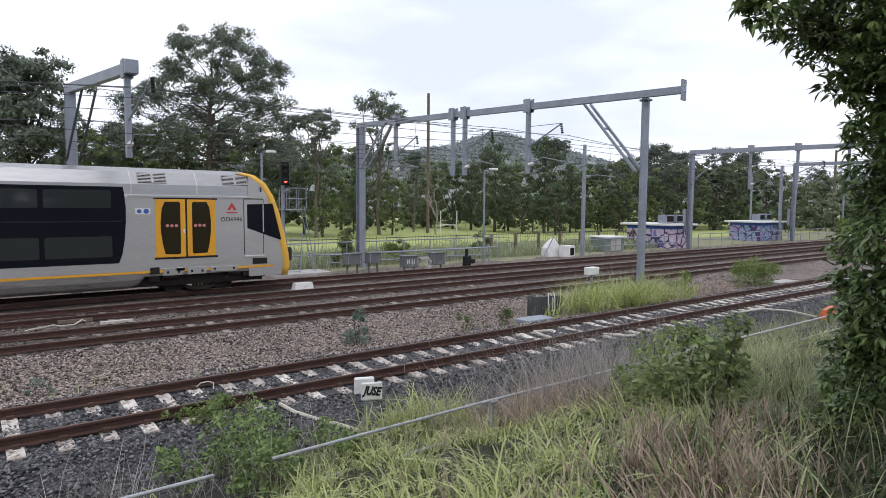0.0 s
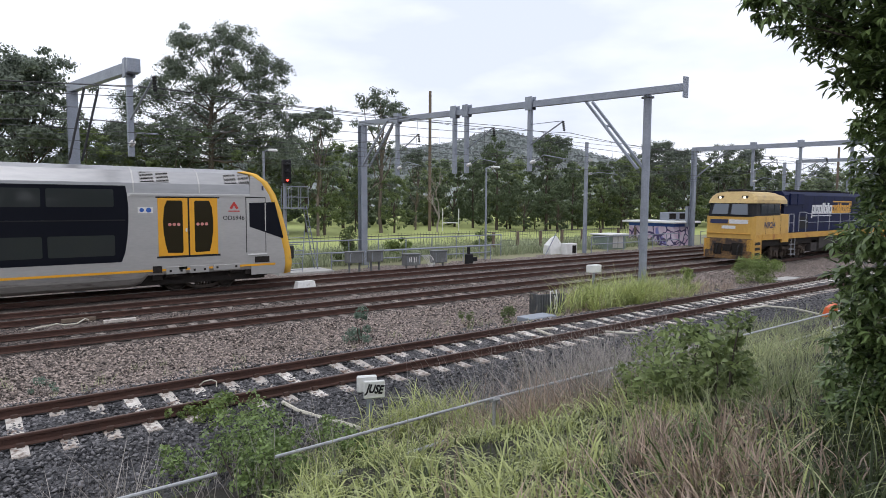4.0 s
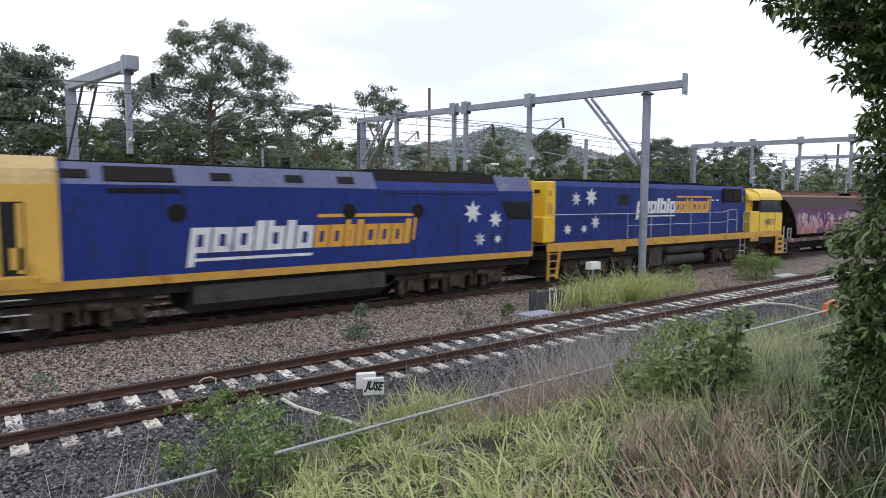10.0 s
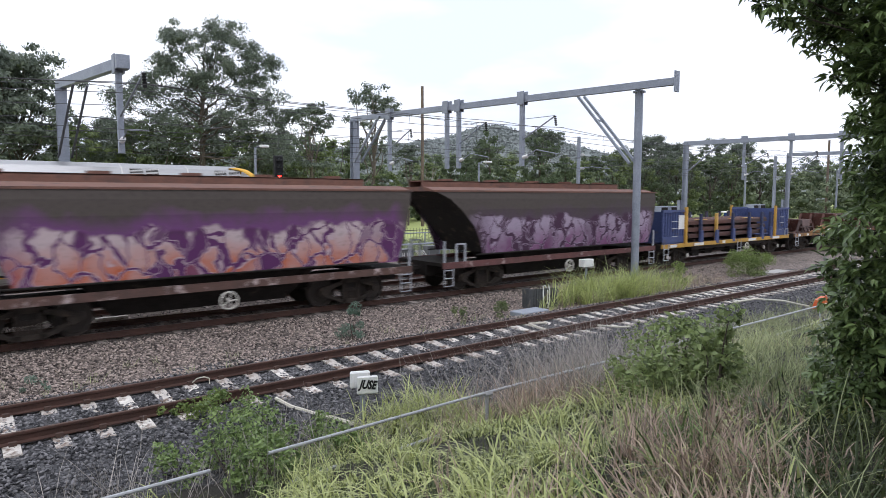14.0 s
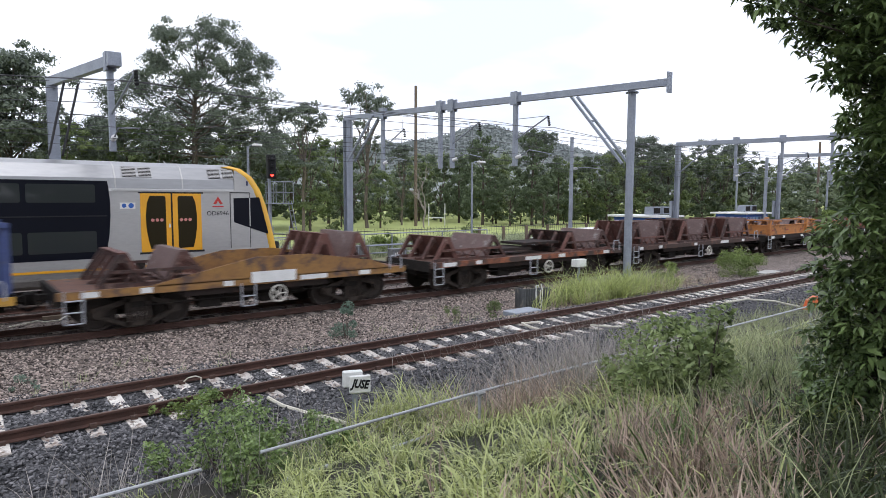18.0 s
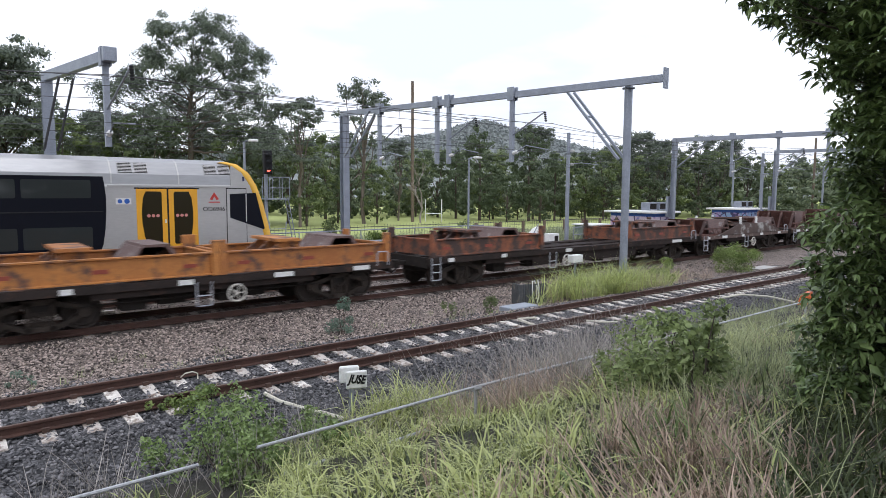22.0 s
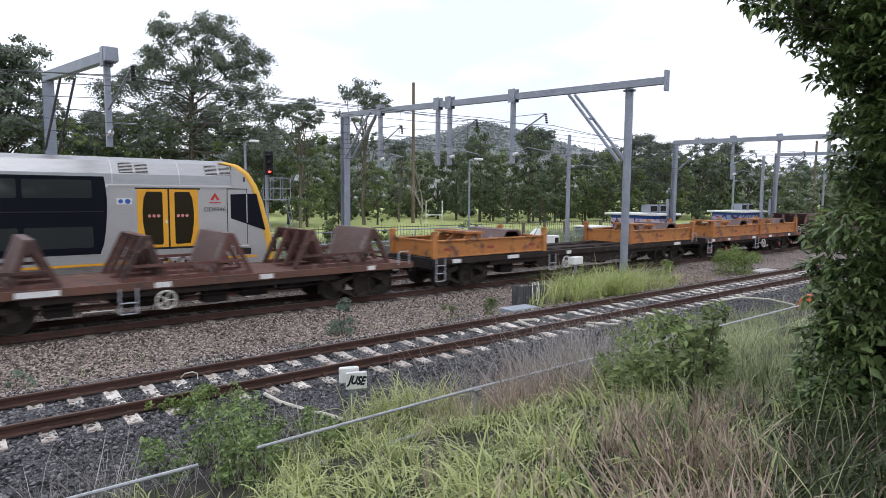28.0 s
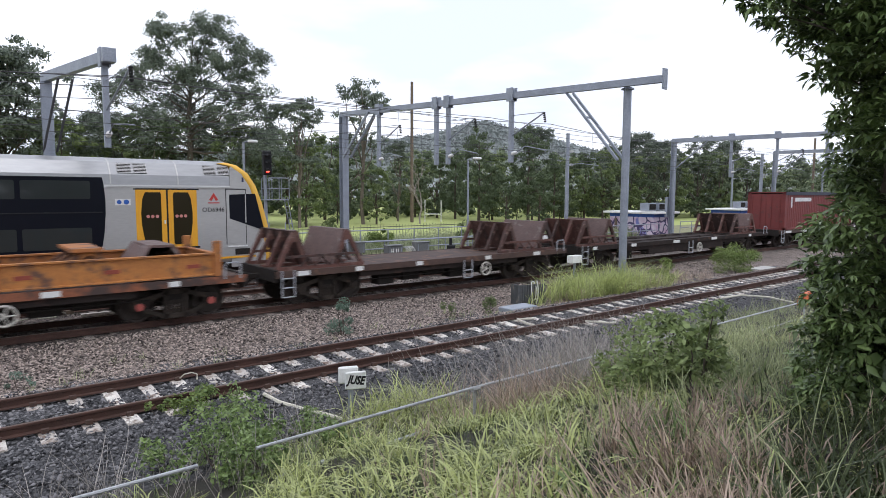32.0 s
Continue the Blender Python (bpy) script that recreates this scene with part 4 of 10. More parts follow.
        for x in (7.0, 12.05, 14.65):
            shared("anfan%d" % s, lambda: rod(bmesh.new(), (0, y - s * 0.01, 3.05), (0, y + s * 0.008, 3.05), 0.24, 18), M_grille, "round_vent", t, pose(x, 0, 0))
        part("rear_window", prism(bmesh.new(), [(18.45, 3.38), (20.0, 3.38), (20.0, 2.7), (18.8, 2.7)], *Q(y, s, -0.02, 0.008)), M_glass, t)
        for x, z, r in ((17.05, 2.98, 0.42), (18.15, 2.72, 0.34), (17.4, 2.0, 0.26), (18.28, 1.98, 0.18)):
            bm = bmesh.new()
            star(bm, x, y, z, r, s)
            part("star", bm, M_logo_white, t, "white seven-pointed star")
        wordmark(t, 7.2, 1.78, 7.1, 1.02, y, s, s > 0)
        lettering("cab_number", "AN9", 0.56, side_m(1.4, s * 1.472, 2.34, s), M_navytext, t, "dark blue running number", bold=0.016)
        part("windscreen", loft(bmesh.new(), [[(0.245, s * 0.12, 2.86), (0.245, s * 1.12, 2.86), (0.225, s * 1.12, 2.86), (0.225, s * 0.12, 2.86)], [(0.555, s * 0.12, 3.6), (0.555, s * 1.1, 3.6), (0.535, s * 1.1, 3.6), (0.535, s * 0.12, 3.6)]]), M_windscreen, t, "raked windscreen reflecting the sky")
        part("marker_light", B((0.645, 0.9, *Q(s * 0.72, s, -0.17, 0.17), 3.86, 4.06, 0.02)), M_black, t)
        bm = B((0.15, 0.85, *Q(s * 1.42, s, -0.08, 0.03), 0.3, 1.3))
        part("corner_steps", bm, M_yellow3, t)
        part("step_recess", B(*[(0.24, 0.74, s * 1.42 - 0.09, s * 1.455, z, z + 0.15) for z in (0.42, 0.72, 1.02)]), M_black, t)
        bm = bmesh.new()
        for z in (0.4, 0.75, 1.1):
            rod(bm, (3.2, s * 1.44, z), (3.75, s * 1.44, z), 0.02, 6)
        part("door_steps", bm, M_handrail, t)
    part("windscreen_surround", loft(bmesh.new(), [[(0.27, -1.24, 2.80), (0.27, 1.24, 2.80), (0.232, 1.24, 2.8), (0.232, -1.24, 2.8)], [(0.64, -1.22, 3.68), (0.64, 1.22, 3.68), (0.594, 1.22, 3.68), (0.594, -1.22, 3.68)]]), M_black, t).location = (-0.012, 0, 0)
    part("front_recess", B((-0.02, 0.02, -1.05, 1.05, 2.45, 2.66), (-0.02, 0.02, -0.9, 0.2, 1.7, 1.95)), M_rust_yellow, t)
    part("roof", B((4.5, 13.0, -1.1, 1.1, 4.3, 4.34), (13.2, 18.2, -0.9, 0.9, 4.34, 4.42, 0.03), (1.5, 4.4, -0.5, 0.5, 4.3, 4.36)), M_soot, t, "sooty black roof")
    part("rear_end", B((20.08, 20.2, -1.4, 1.4, 1.3, 4.2), (20.1, 20.3, -1.2, -0.9, 1.4, 4.1), (20.1, 20.3, 0.9, 1.2, 1.4, 4.1)), M_yellow3, t)
    part("fuel_tank", prism(bmesh.new(), [(-1.0, 0.3), (1.0, 0.3), (1.38, 0.6), (1.38, 1.1), (-1.38, 1.1), (-1.38, 0.6)], 7.4, 13.4, "x"), M_greytank, t, "dusty dark grey fuel tank")
    part("pilot", B((0.0, 0.12, -1.3, 1.3, 0.3, 1.3, 0.03)), M_grime, t)
    loco_bogie(t, 3.9)
    loco_bogie(t, 16.5)
    coupler(t, 0.0, -1)
    coupler(t, L, 1)
    MOVING.append((t, 37.35, 0))


nr_loco("lead_locomotive", "blue hood diesel locomotive with a faded yellow cab and handrails", 15.6, False, "NR24", M_blue, M_yellow, M_creamroof, False)
an_loco()
nr_loco("trailing_locomotive", "blue hood diesel locomotive with a bright yellow cab, running backwards", 78.8, True, "NR11", M_blue2, M_yellow2, M_yellow2, True)
WHEELS[-6:] = [(w, k, -1) for w, k, d in WHEELS[-6:]]


# ---- wagons ----
M_brownsteel = mat("dark_brown_steel", (0.085, 0.047, 0.036), (0.04, 0.026, 0.022), rough=0.8, scale=2, fine=18, bump=0.2, spots=(0.17, 0.085, 0.05), spot_amount=0.35, vary=0.3)
M_rustdeck = mat("rusty_deck", (0.175, 0.08, 0.052), (0.085, 0.045, 0.034), rough=0.85, scale=1.5, fine=15, bump=0.25, spots=(0.06, 0.045, 0.04), spot_amount=0.4, vary=0.3)
M_orange = mat("orange_tray_paint", (0.52, 0.215, 0.05), (0.33, 0.12, 0.035), rough=0.7, scale=1.6, fine=14, bump=0.15, spots=(0.12, 0.06, 0.04), spot_amount=0.5, spot_scale=1.6, vary=0.4)
M_rustorange = mat("rusted_orange_paint", (0.31, 0.105, 0.045), (0.15, 0.056, 0.034), rough=0.8, scale=1.6, fine=14, bump=0.2, spots=(0.06, 0.038, 0.032), spot_amount=0.7, spot_scale=1.5, vary=0.4)
M_darksill = mat("black_brown_sill", (0.045, 0.034, 0.03), (0.022, 0.019, 0.018), rough=0.85, scale=2, fine=18, bump=0.2, spots=(0.09, 0.05, 0.036), spot_amount=0.3, spot_scale=3, gloss=0.12)
M_cradle = mat("brown_cradle_steel", (0.125, 0.052, 0.040), (0.038, 0.022, 0.019), rough=0.75, scale=3, fine=20, bump=0.3, spots=(0.20, 0.13, 0.105), spot_amount=0.3, spot_scale=4, vary=0.7)
M_coilface = mat("worn_grey_trough", (0.15, 0.095, 0.085), (0.085, 0.052, 0.046), rough=0.6, scale=2, fine=16, spots=(0.26, 0.24, 0.23), spot_amount=0.25)
M_redhub = mat("red_axle_cap", (0.45, 0.10, 0.08), (0.3, 0.06, 0.05), rough=0.6)
M_whitehub = mat("white_axle_cap", (0.6, 0.58, 0.52), (0.45, 0.42, 0.38), rough=0.6)
M_bluesteel = mat("faded_blue_steel", (0.06, 0.085, 0.21), (0.035, 0.05, 0.14), rough=0.6, scale=1.5, fine=12, bump=0.08, spots=(0.09, 0.08, 0.09), spot_amount=0.3)


def handwheel(parent, x, z, s=-1):
    def make():
        bm = bmesh.new()
        pts = [(0.24 * math.cos(a), s * 1.42, 0.24 * math.sin(a)) for a in [i * math.pi / 8 for i in range(17)]]
        tube(bm, pts, 0.028, 6)
        for i in range(5):
            a = i * 2 * math.pi / 5
            rod(bm, (0, s * 1.42, 0), (0.24 * math.cos(a), s * 1.42, 0.24 * math.sin(a)), 0.018, 6)
        rod(bm, (0, s * 1.2, 0), (0, s * 1.45, 0), 0.05, 8)
        return bm
    shared("handwheel%d" % s, make, M_whitehub, "brake_handwheel", parent, pose(x, 0, z))


def ladder(parent, x, s, z0=0.35, z1=1.15, w=0.4):
    def make():
        bm = bmesh.new()
        for k in (-w / 2, w / 2):
            rod(bm, (k, s * 1.42, z0), (k, s * 1.42, z1), 0.02, 6)
        for z in np.arange(z0, z1 - 0.1, 0.28):
            rod(bm, (-w / 2, s * 1.42, z), (w / 2, s * 1.42, z), 0.02, 6)
        return bm
    shared("ladder%d%.2f" % (s, z1), make, M_handrail, "step_ladder", parent, pose(x, 0, 0))


def end_rail(parent, x, s):
    def make():
        return tube(bmesh.new(), [(-0.22, s * 1.4, 1.05), (-0.22, s * 1.4, 1.42), (-0.16, s * 1.4, 1.5), (0.16, s * 1.4, 1.5), (0.22, s * 1.4, 1.42), (0.22, s * 1.4, 1.05)], 0.022)
    shared("endrail%d" % s, make, M_handrail, "grab_rail", parent, pose(x, 0, 0))


def cradle(parent, x, length=2.6, material=None, low=False):
    """Steel cradle for coils: two sloping trough faces on ribbed trestles, joined by trussed sides."""
    material = material or M_cradle
    H, half = (0.76 if low else 1.06), length / 2
    key = "%.1f%d%s" % (length, low, material.name)
    base = shared("crbase" + key, lambda: B((-half, half, -1.2, -1.08, 1.12, 1.22), (-half, half, 1.08, 1.2, 1.12, 1.22), (-half, half, -0.06, 0.06, 1.12, 1.2)), material, "coil_cradle", parent, pose(x, 0, 0), "rusty brown steel coil cradle")
    def fin(d):
        o, i = d * half, d * (half - 1.0)
        pts = [(o, 1.2), (d * (half - 0.5), 1.2 + H), (d * (half - 0.68), 1.2 + H), (i, 1.2), (d * (half - 0.9), 1.2), (d * (half - 0.66), 1.2 + H * 0.72), (d * (half - 0.52), 1.2 + H * 0.72), (d * (half - 0.12), 1.2)]
        return prism(bmesh.new(), pts, -0.06, 0.06)
    def face(d):
        bm = bmesh.new()
        prism(bm, [(d * (half - 0.5), 1.24 + H), (d * (half - 0.72), 1.24 + H), (d * (half - 1.12), 1.22), (d * (half - 1.05), 1.2)], -1.15, 1.15)
        return bm
    for d in (-1, 1):
        for y in (-1.12, -0.4, 0.4, 1.12):
            shared("crfin%d" % d + key, lambda: fin(d), material, "trestle", base, pose(0, y, 0))
        shared("crface%d" % d + key, lambda: face(d), M_coilface if d > 0 else material, "trough_face", base)
    for s in (-1, 1):
        def truss():
            bm = B((-half + 0.3, half - 0.3, s * 1.2 - 0.03, s * 1.2 + 0.03, 1.48, 1.56))
            for k in (-0.5, 0.0, 0.5):
                rod(bm, (k, s * 1.2, 1.5), (k + 0.25, s * 1.2, 1.2), 0.03, 6)
                rod(bm, (k, s * 1.2, 1.5), (k - 0.25, s * 1.2, 1.2), 0.03, 6)
            return bm
        shared("crtruss%d" % s + key, truss, material, "side_truss", base)


def tray(parent, x0, x1, material, posts=True):
    """Low open tray of deep beams with corner posts, a trestle and a trough plate inside."""
    L = x1 - x0
    key = "%.1f%s" % (L, material.name)
    def beam(s):
        y = s * 1.25
        prof = [(-0.09, 1.17), (0.09, 1.17), (0.09, 1.2), (0.02, 1.22), (0.02, 1.73), (0.09, 1.75), (0.09, 1.79), (-0.09, 1.79), (-0.09, 1.75), (-0.02, 1.73), (-0.02, 1.22), (-0.09, 1.2)]
        return prism(bmesh.new(), [(y + a, z) for a, z in prof], 0, L, "x")
    side = [shared("tbeam%d" % s + key, lambda: beam(s), material, "steel_tray" if s < 0 else "tray_side", parent, pose(x0, 0, 0), "orange painted steel tray side with rust") for s in (-1, 1)]
    for k in (0.03, L - 0.07):
        shared("tend" + key, lambda: B((0, 0.04, -1.2, 1.2, 1.2, 1.76), (-0.04, 0.08, -1.2, 1.2, 1.74, 1.79)), material, "tray_end", side[0], pose(k, 0, 0))
    for s in (-1, 1):
        for k in (0.0, L):
            shared("tpost%d" % s + key, lambda: B((-0.1, 0.1, s * 1.3 - 0.09, s * 1.3 + 0.09, 1.14, 2.12, 0.015)), material, "tray_post", side[0], pose(k, 0, 0))
    def inner():
        bm = bmesh.new()
        prism(bm, [(L * 0.16, 1.2), (L * 0.22, 1.2), (L * 0.39, 1.84), (L * 0.42, 1.84), (L * 0.46, 1.2), (L * 0.52, 1.2), (L * 0.45, 1.96), (L * 0.36, 1.96)], -0.05, 0.05)
        return bm
    for y in (-0.8, 0.0, 0.8):
        shared("tin" + key, inner, material, "inner_trestle", side[0], pose(0, y, 0))
    shared("tinbeam" + key, lambda: B((L * 0.32, L * 0.46, -1.0, 1.0, 1.955, 2.04)), material, "trestle_plate", side[0])
    shared("tplate" + key, lambda: prism(bmesh.new(), [(L * 0.58, 1.3), (L * 0.62, 1.3), (L * 0.68, 2.05), (L * 0.80, 2.05), (L * 0.86, 1.5), (L * 0.84, 1.5), (L * 0.78, 1.98), (L * 0.67, 1.98)], -1.0, 1.0), M_coilface, "trough_plate", side[0])
    for k in (L * 0.08, L * 0.45, L * 0.9 - 0.3):
        shared("tlabel", lambda: B((0, 0.35, -1.285, -1.268, 1.4, 1.5)), mat("red_label", (0.3, 0.06, 0.035), rough=0.6, bump=0), "tray_label", side[0], pose(k, 0, 0))


def flat_wagon(name, label, s0, s1, deckm, sillm, loads, hub=None, plates=True, wheel_at=0.55, traym=None):
    """Bogie flat wagon with underframe, brake gear, steps and its loads. loads: (kind, x0, x1)."""
    L = s1 - s0
    t = thing(name, label, "wagon", "steel wagons of the goods train")
    if L > 16:
        # skeletal deck: side and centre members with open bays between cross-bearers
        bays = [(0, L, -1.36, -0.95, 1.04, 1.12), (0, L, 0.95, 1.36, 1.04, 1.12), (0, L, -0.35, 0.35, 1.04, 1.11)]
        part("deck", B(*bays), deckm, t, "open skeletal deck")
        for k in range(13):
            shared("bearer" + deckm.name, lambda: B((-0.16, 0.16, -0.95, -0.35, 1.0, 1.1), (-0.16, 0.16, 0.35, 0.95, 1.0, 1.1), (-0.16, 0.16, -0.35, 0.35, 0.98, 1.035)), deckm, "cross_bearer", t, pose(0.3 + k * (L - 0.6) / 12, 0, 0))
    else:
        part("deck", B((0, L, -1.36, 1.36, 1.04, 1.12)), deckm, t)
    part("centre_sill", B((0.1, L - 0.1, -0.3, 0.3, 0.62, 1.04), (L * 0.35, L * 0.42, -0.8, 0.2, 0.5, 0.95), (L * 0.55, L * 0.68, -0.2, 0.9, 0.45, 0.95)), M_grime, t)
    for s in (-1, 1):
        part("side_sill", B((0, L, s * 1.38 - 0.02, s * 1.38 + 0.03, 0.93, 1.13)), sillm, t)
        part("lower_sill", B((2.9, L - 2.9, s * 1.26 - 0.03, s * 1.26 + 0.03, 0.75, 0.94), *(((5.5, L - 5.5, s * 1.26 - 0.03, s * 1.26 + 0.03, 0.5, 0.75),) if L > 16 else ())), M_darksill, t)
        if plates:
            rnd = random.Random(int(s0 * 10) + s)
            for k in (0.05, 0.2, 0.42, 0.63, 0.86):
                w = rnd.choice((0.28, 0.4, 0.6, 0.9))
                shared("plate%.2f%d" % (w, s), lambda: B((0, w, *Q(s * 1.41, s, 0.0, 0.006), 0.96, 1.1)), M_white, "marking_plate", t, pose(L * k + rnd.uniform(-0.4, 0.2) * (k > 0.1), 0, 0))
        ladder(t, 0.35, s)
        ladder(t, L * wheel_at - 0.9, s, 0.35, 1.0)
        end_rail(t, L - 0.4, s)
    for k in (0.04, L - 0.04):
        shared("endbeam", lambda: B((-0.06, 0.06, -1.3, 1.3, 0.8, 1.16)), M_grime, "end_beam", t, pose(k, 0, 0))
    rnd = random.Random(int(s0))
    for k in range(6):
        u = 4.0 + k * (L - 8.0) / 5
        shared("gearbox%d" % (k % 3), lambda: B((-0.35, 0.3 + 0.12 * (k % 3), -1.0 + 0.1 * (k % 3), -0.5, 0.36 + 0.06 * (k % 3), 0.85, 0.02), (-0.5, 0.6, -0.9, 0.9, 0.8, 0.92)), M_grime, "brake_box", t, pose(u + rnd.uniform(-0.3, 0.3), 0, 0))
    tube_bm = rod(bmesh.new(), (L * 0.44, -0.7, 0.75), (L * 0.5, -0.7, 0.75), 0.17, 10)
    rod(tube_bm, (L * 0.2, -1.1, 0.6), (L * 0.8, -1.1, 0.62), 0.02, 6)
    part("brake_gear", tube_bm, M_grime, t)
    handwheel(t, L * wheel_at, 0.62)
    wagon_bogie(t, 1.85, hub)
    wagon_bogie(t, L - 1.85, hub)
    coupler(t, 0, -1)
    coupler(t, L, 1)
    for kind, a, b in loads:
        if kind == "cradle":
            cradle(t, (a + b) / 2, b - a)
        elif kind == "low":
            cradle(t, (a + b) / 2, b - a, None, True)
        elif kind == "tray":
            tray(t, a, b, traym or M_orange)
    MOVING.append((t, s0, 0))
    return t


def graffiti_mat(name, base, hot, pale, deep, seed):
    """Sooty steel with a sprayed band: cloudy halo, pale rounded shapes with dark outlines, warm lower part."""
    m = bpy.data.materials.new(name)
    m.use_nodes = True
    N, L = m.node_tree.nodes, m.node_tree.links
    bs = N["Principled BSDF"]
    tc = N.new("ShaderNodeTexCoord")
    mp = N.new("ShaderNodeMapping")
    mp.inputs["Location"].default_value = (seed * 3.7, 0, seed * 1.3)
    L.new(tc.outputs["Object"], mp.inputs[0])
    sx = N.new("ShaderNodeSeparateXYZ")
    L.new(tc.outputs["Object"], sx.inputs[0])
    def rng(src, a, c, lo=0.0, hi=1.0):
        r = N.new("ShaderNodeMapRange")
        r.inputs[1].default_value, r.inputs[2].default_value, r.inputs[3].default_value, r.inputs[4].default_value = a, c, lo, hi
        L.new(src, r.inputs[0])
        return r.outputs[0]
    def op(kind, a, c):
        o = N.new("ShaderNodeMath")
        o.operation = kind
        for k, v in ((0, a), (1, c)):
            if isinstance(v, (int, float)):
                o.inputs[k].default_value = v
            else:
                L.new(v, o.inputs[k])
        return o.outputs[0]
    def blend(fac, a, c):
        x = N.new("ShaderNodeMix")
        x.data_type = "RGBA"
        L.new(fac, x.inputs[0])
        for k, v in ((6, a), (7, c)):
            if isinstance(v, tuple):
                x.inputs[k].default_value = (*v, 1)
            else:
                L.new(v, x.inputs[k])
        return x.outputs[2]
    cloud = N.new("ShaderNodeTexNoise")
    cloud.inputs["Scale"].default_value, cloud.inputs["Detail"].default_value = 1.1, 6
    L.new(mp.outputs[0], cloud.inputs["Vector"])
    fine = N.new("ShaderNodeTexNoise")
    fine.inputs["Scale"].default_value, fine.inputs["Detail"].default_value = 9, 5
    L.new(mp.outputs[0], fine.inputs["Vector"])
    zz = op("ADD", sx.outputs[2], op("MULTIPLY", op("SUBTRACT", cloud.outputs["Fac"], 0.5), 1.3))
    xx = sx.outputs[0]
    ends = op("MULTIPLY", rng(xx, 0.9, 2.4), rng(xx, 12.7, 12.2))
    col = blend(fine.outputs["Fac"], base, tuple(c * 1.9 for c in base))
    halo = op("MULTIPLY", rng(zz, 3.15, 2.3), ends)
    col = blend(op("MULTIPLY", halo, 0.85), col, deep)
    warp = N.new("ShaderNodeTexNoise")
    warp.inputs["Scale"].default_value = 1.7
    L.new(mp.outputs[0], warp.inputs["Vector"])
    wm = N.new("ShaderNodeMix")
    wm.data_type = "RGBA"
    wm.blend_type = "LINEAR_LIGHT"
    wm.inputs[0].default_value = 0.42
    L.new(mp.outputs[0], wm.inputs[6])
    L.new(warp.outputs["Color"], wm.inputs[7])
    mp2 = N.new("ShaderNodeMapping")
    mp2.inputs["Scale"].default_value = (1.75, 0.05, 1.0)
    L.new(wm.outputs[2], mp2.inputs[0])
    vo = N.new("ShaderNodeTexVoronoi")
    vo.feature = "DISTANCE_TO_EDGE"
    vo.inputs["Scale"].default_value = 1.25
    L.new(mp2.outputs[0], vo.inputs["Vector"])
    vc = N.new("ShaderNodeTexVoronoi")
    vc.inputs["Scale"].default_value = 1.25
    L.new(mp2.outputs[0], vc.inputs["Vector"])
    zone = op("MULTIPLY", op("MULTIPLY", rng(zz, 2.72, 2.58), rng(sx.outputs[2], 1.30, 1.38)), ends)
    inside = op("MULTIPLY", rng(vo.outputs["Distance"], 0.05, 0.085), zone)
    warm = blend(rng(zz, 1.6, 2.35), hot, pale)
    warm = blend(rng(vc.outputs["Distance"], 0.75, 0.25, 0, 0.45), warm, pale)
    sep = N.new("ShaderNodeSeparateColor")
    L.new(vc.outputs["Color"], sep.inputs[0])
    pick = rng(sep.outputs[0], 0.25, 0.35)
    col = blend(op("MULTIPLY", zone, 0.7), col, (0.055, 0.02, 0.045))
    col = blend(op("MULTIPLY", inside, pick), col, warm)
    rim = op("MULTIPLY", op("MULTIPLY", rng(vo.outputs["Distance"], 0.035, 0.05), rng(vo.outputs["Distance"], 0.085, 0.06)), zone)
    col = blend(op("MULTIPLY", rim, 0.7), col, tuple(min(0.8, c * 1.3) for c in pale))
    col = blend(rng(fine.outputs["Fac"], 0.55, 0.75, 0, 0.45), col, base)
    L.new(col, bs.inputs["Base Color"])
    bs.inputs["Roughness"].default_value = 0.7
    bs.inputs["Specular IOR Level"].default_value = 0.2
    return m


M_hopper_dark = mat("sooty_hopper_steel", (0.035, 0.029, 0.026), (0.016, 0.014, 0.013), rough=0.8, scale=1.5, fine=14, bump=0.15, spots=(0.1, 0.075, 0.06), spot_amount=0.3)
M_hatchroof = mat("brown_hatch_roof", (0.20, 0.095, 0.065), (0.12, 0.06, 0.045), rough=0.8, scale=1.5, fine=14, spots=(0.1, 0.06, 0.05), spot_amount=0.4)
M_graf = [graffiti_mat("sprayed_side_pink", (0.05, 0.041, 0.036), (0.46, 0.12, 0.055), (0.47, 0.37, 0.38), (0.24, 0.055, 0.29), 1),
          graffiti_mat("sprayed_side_plum", (0.05, 0.041, 0.036), (0.17, 0.05, 0.14), (0.34, 0.27, 0.35), (0.09, 0.05, 0.10), 2)]


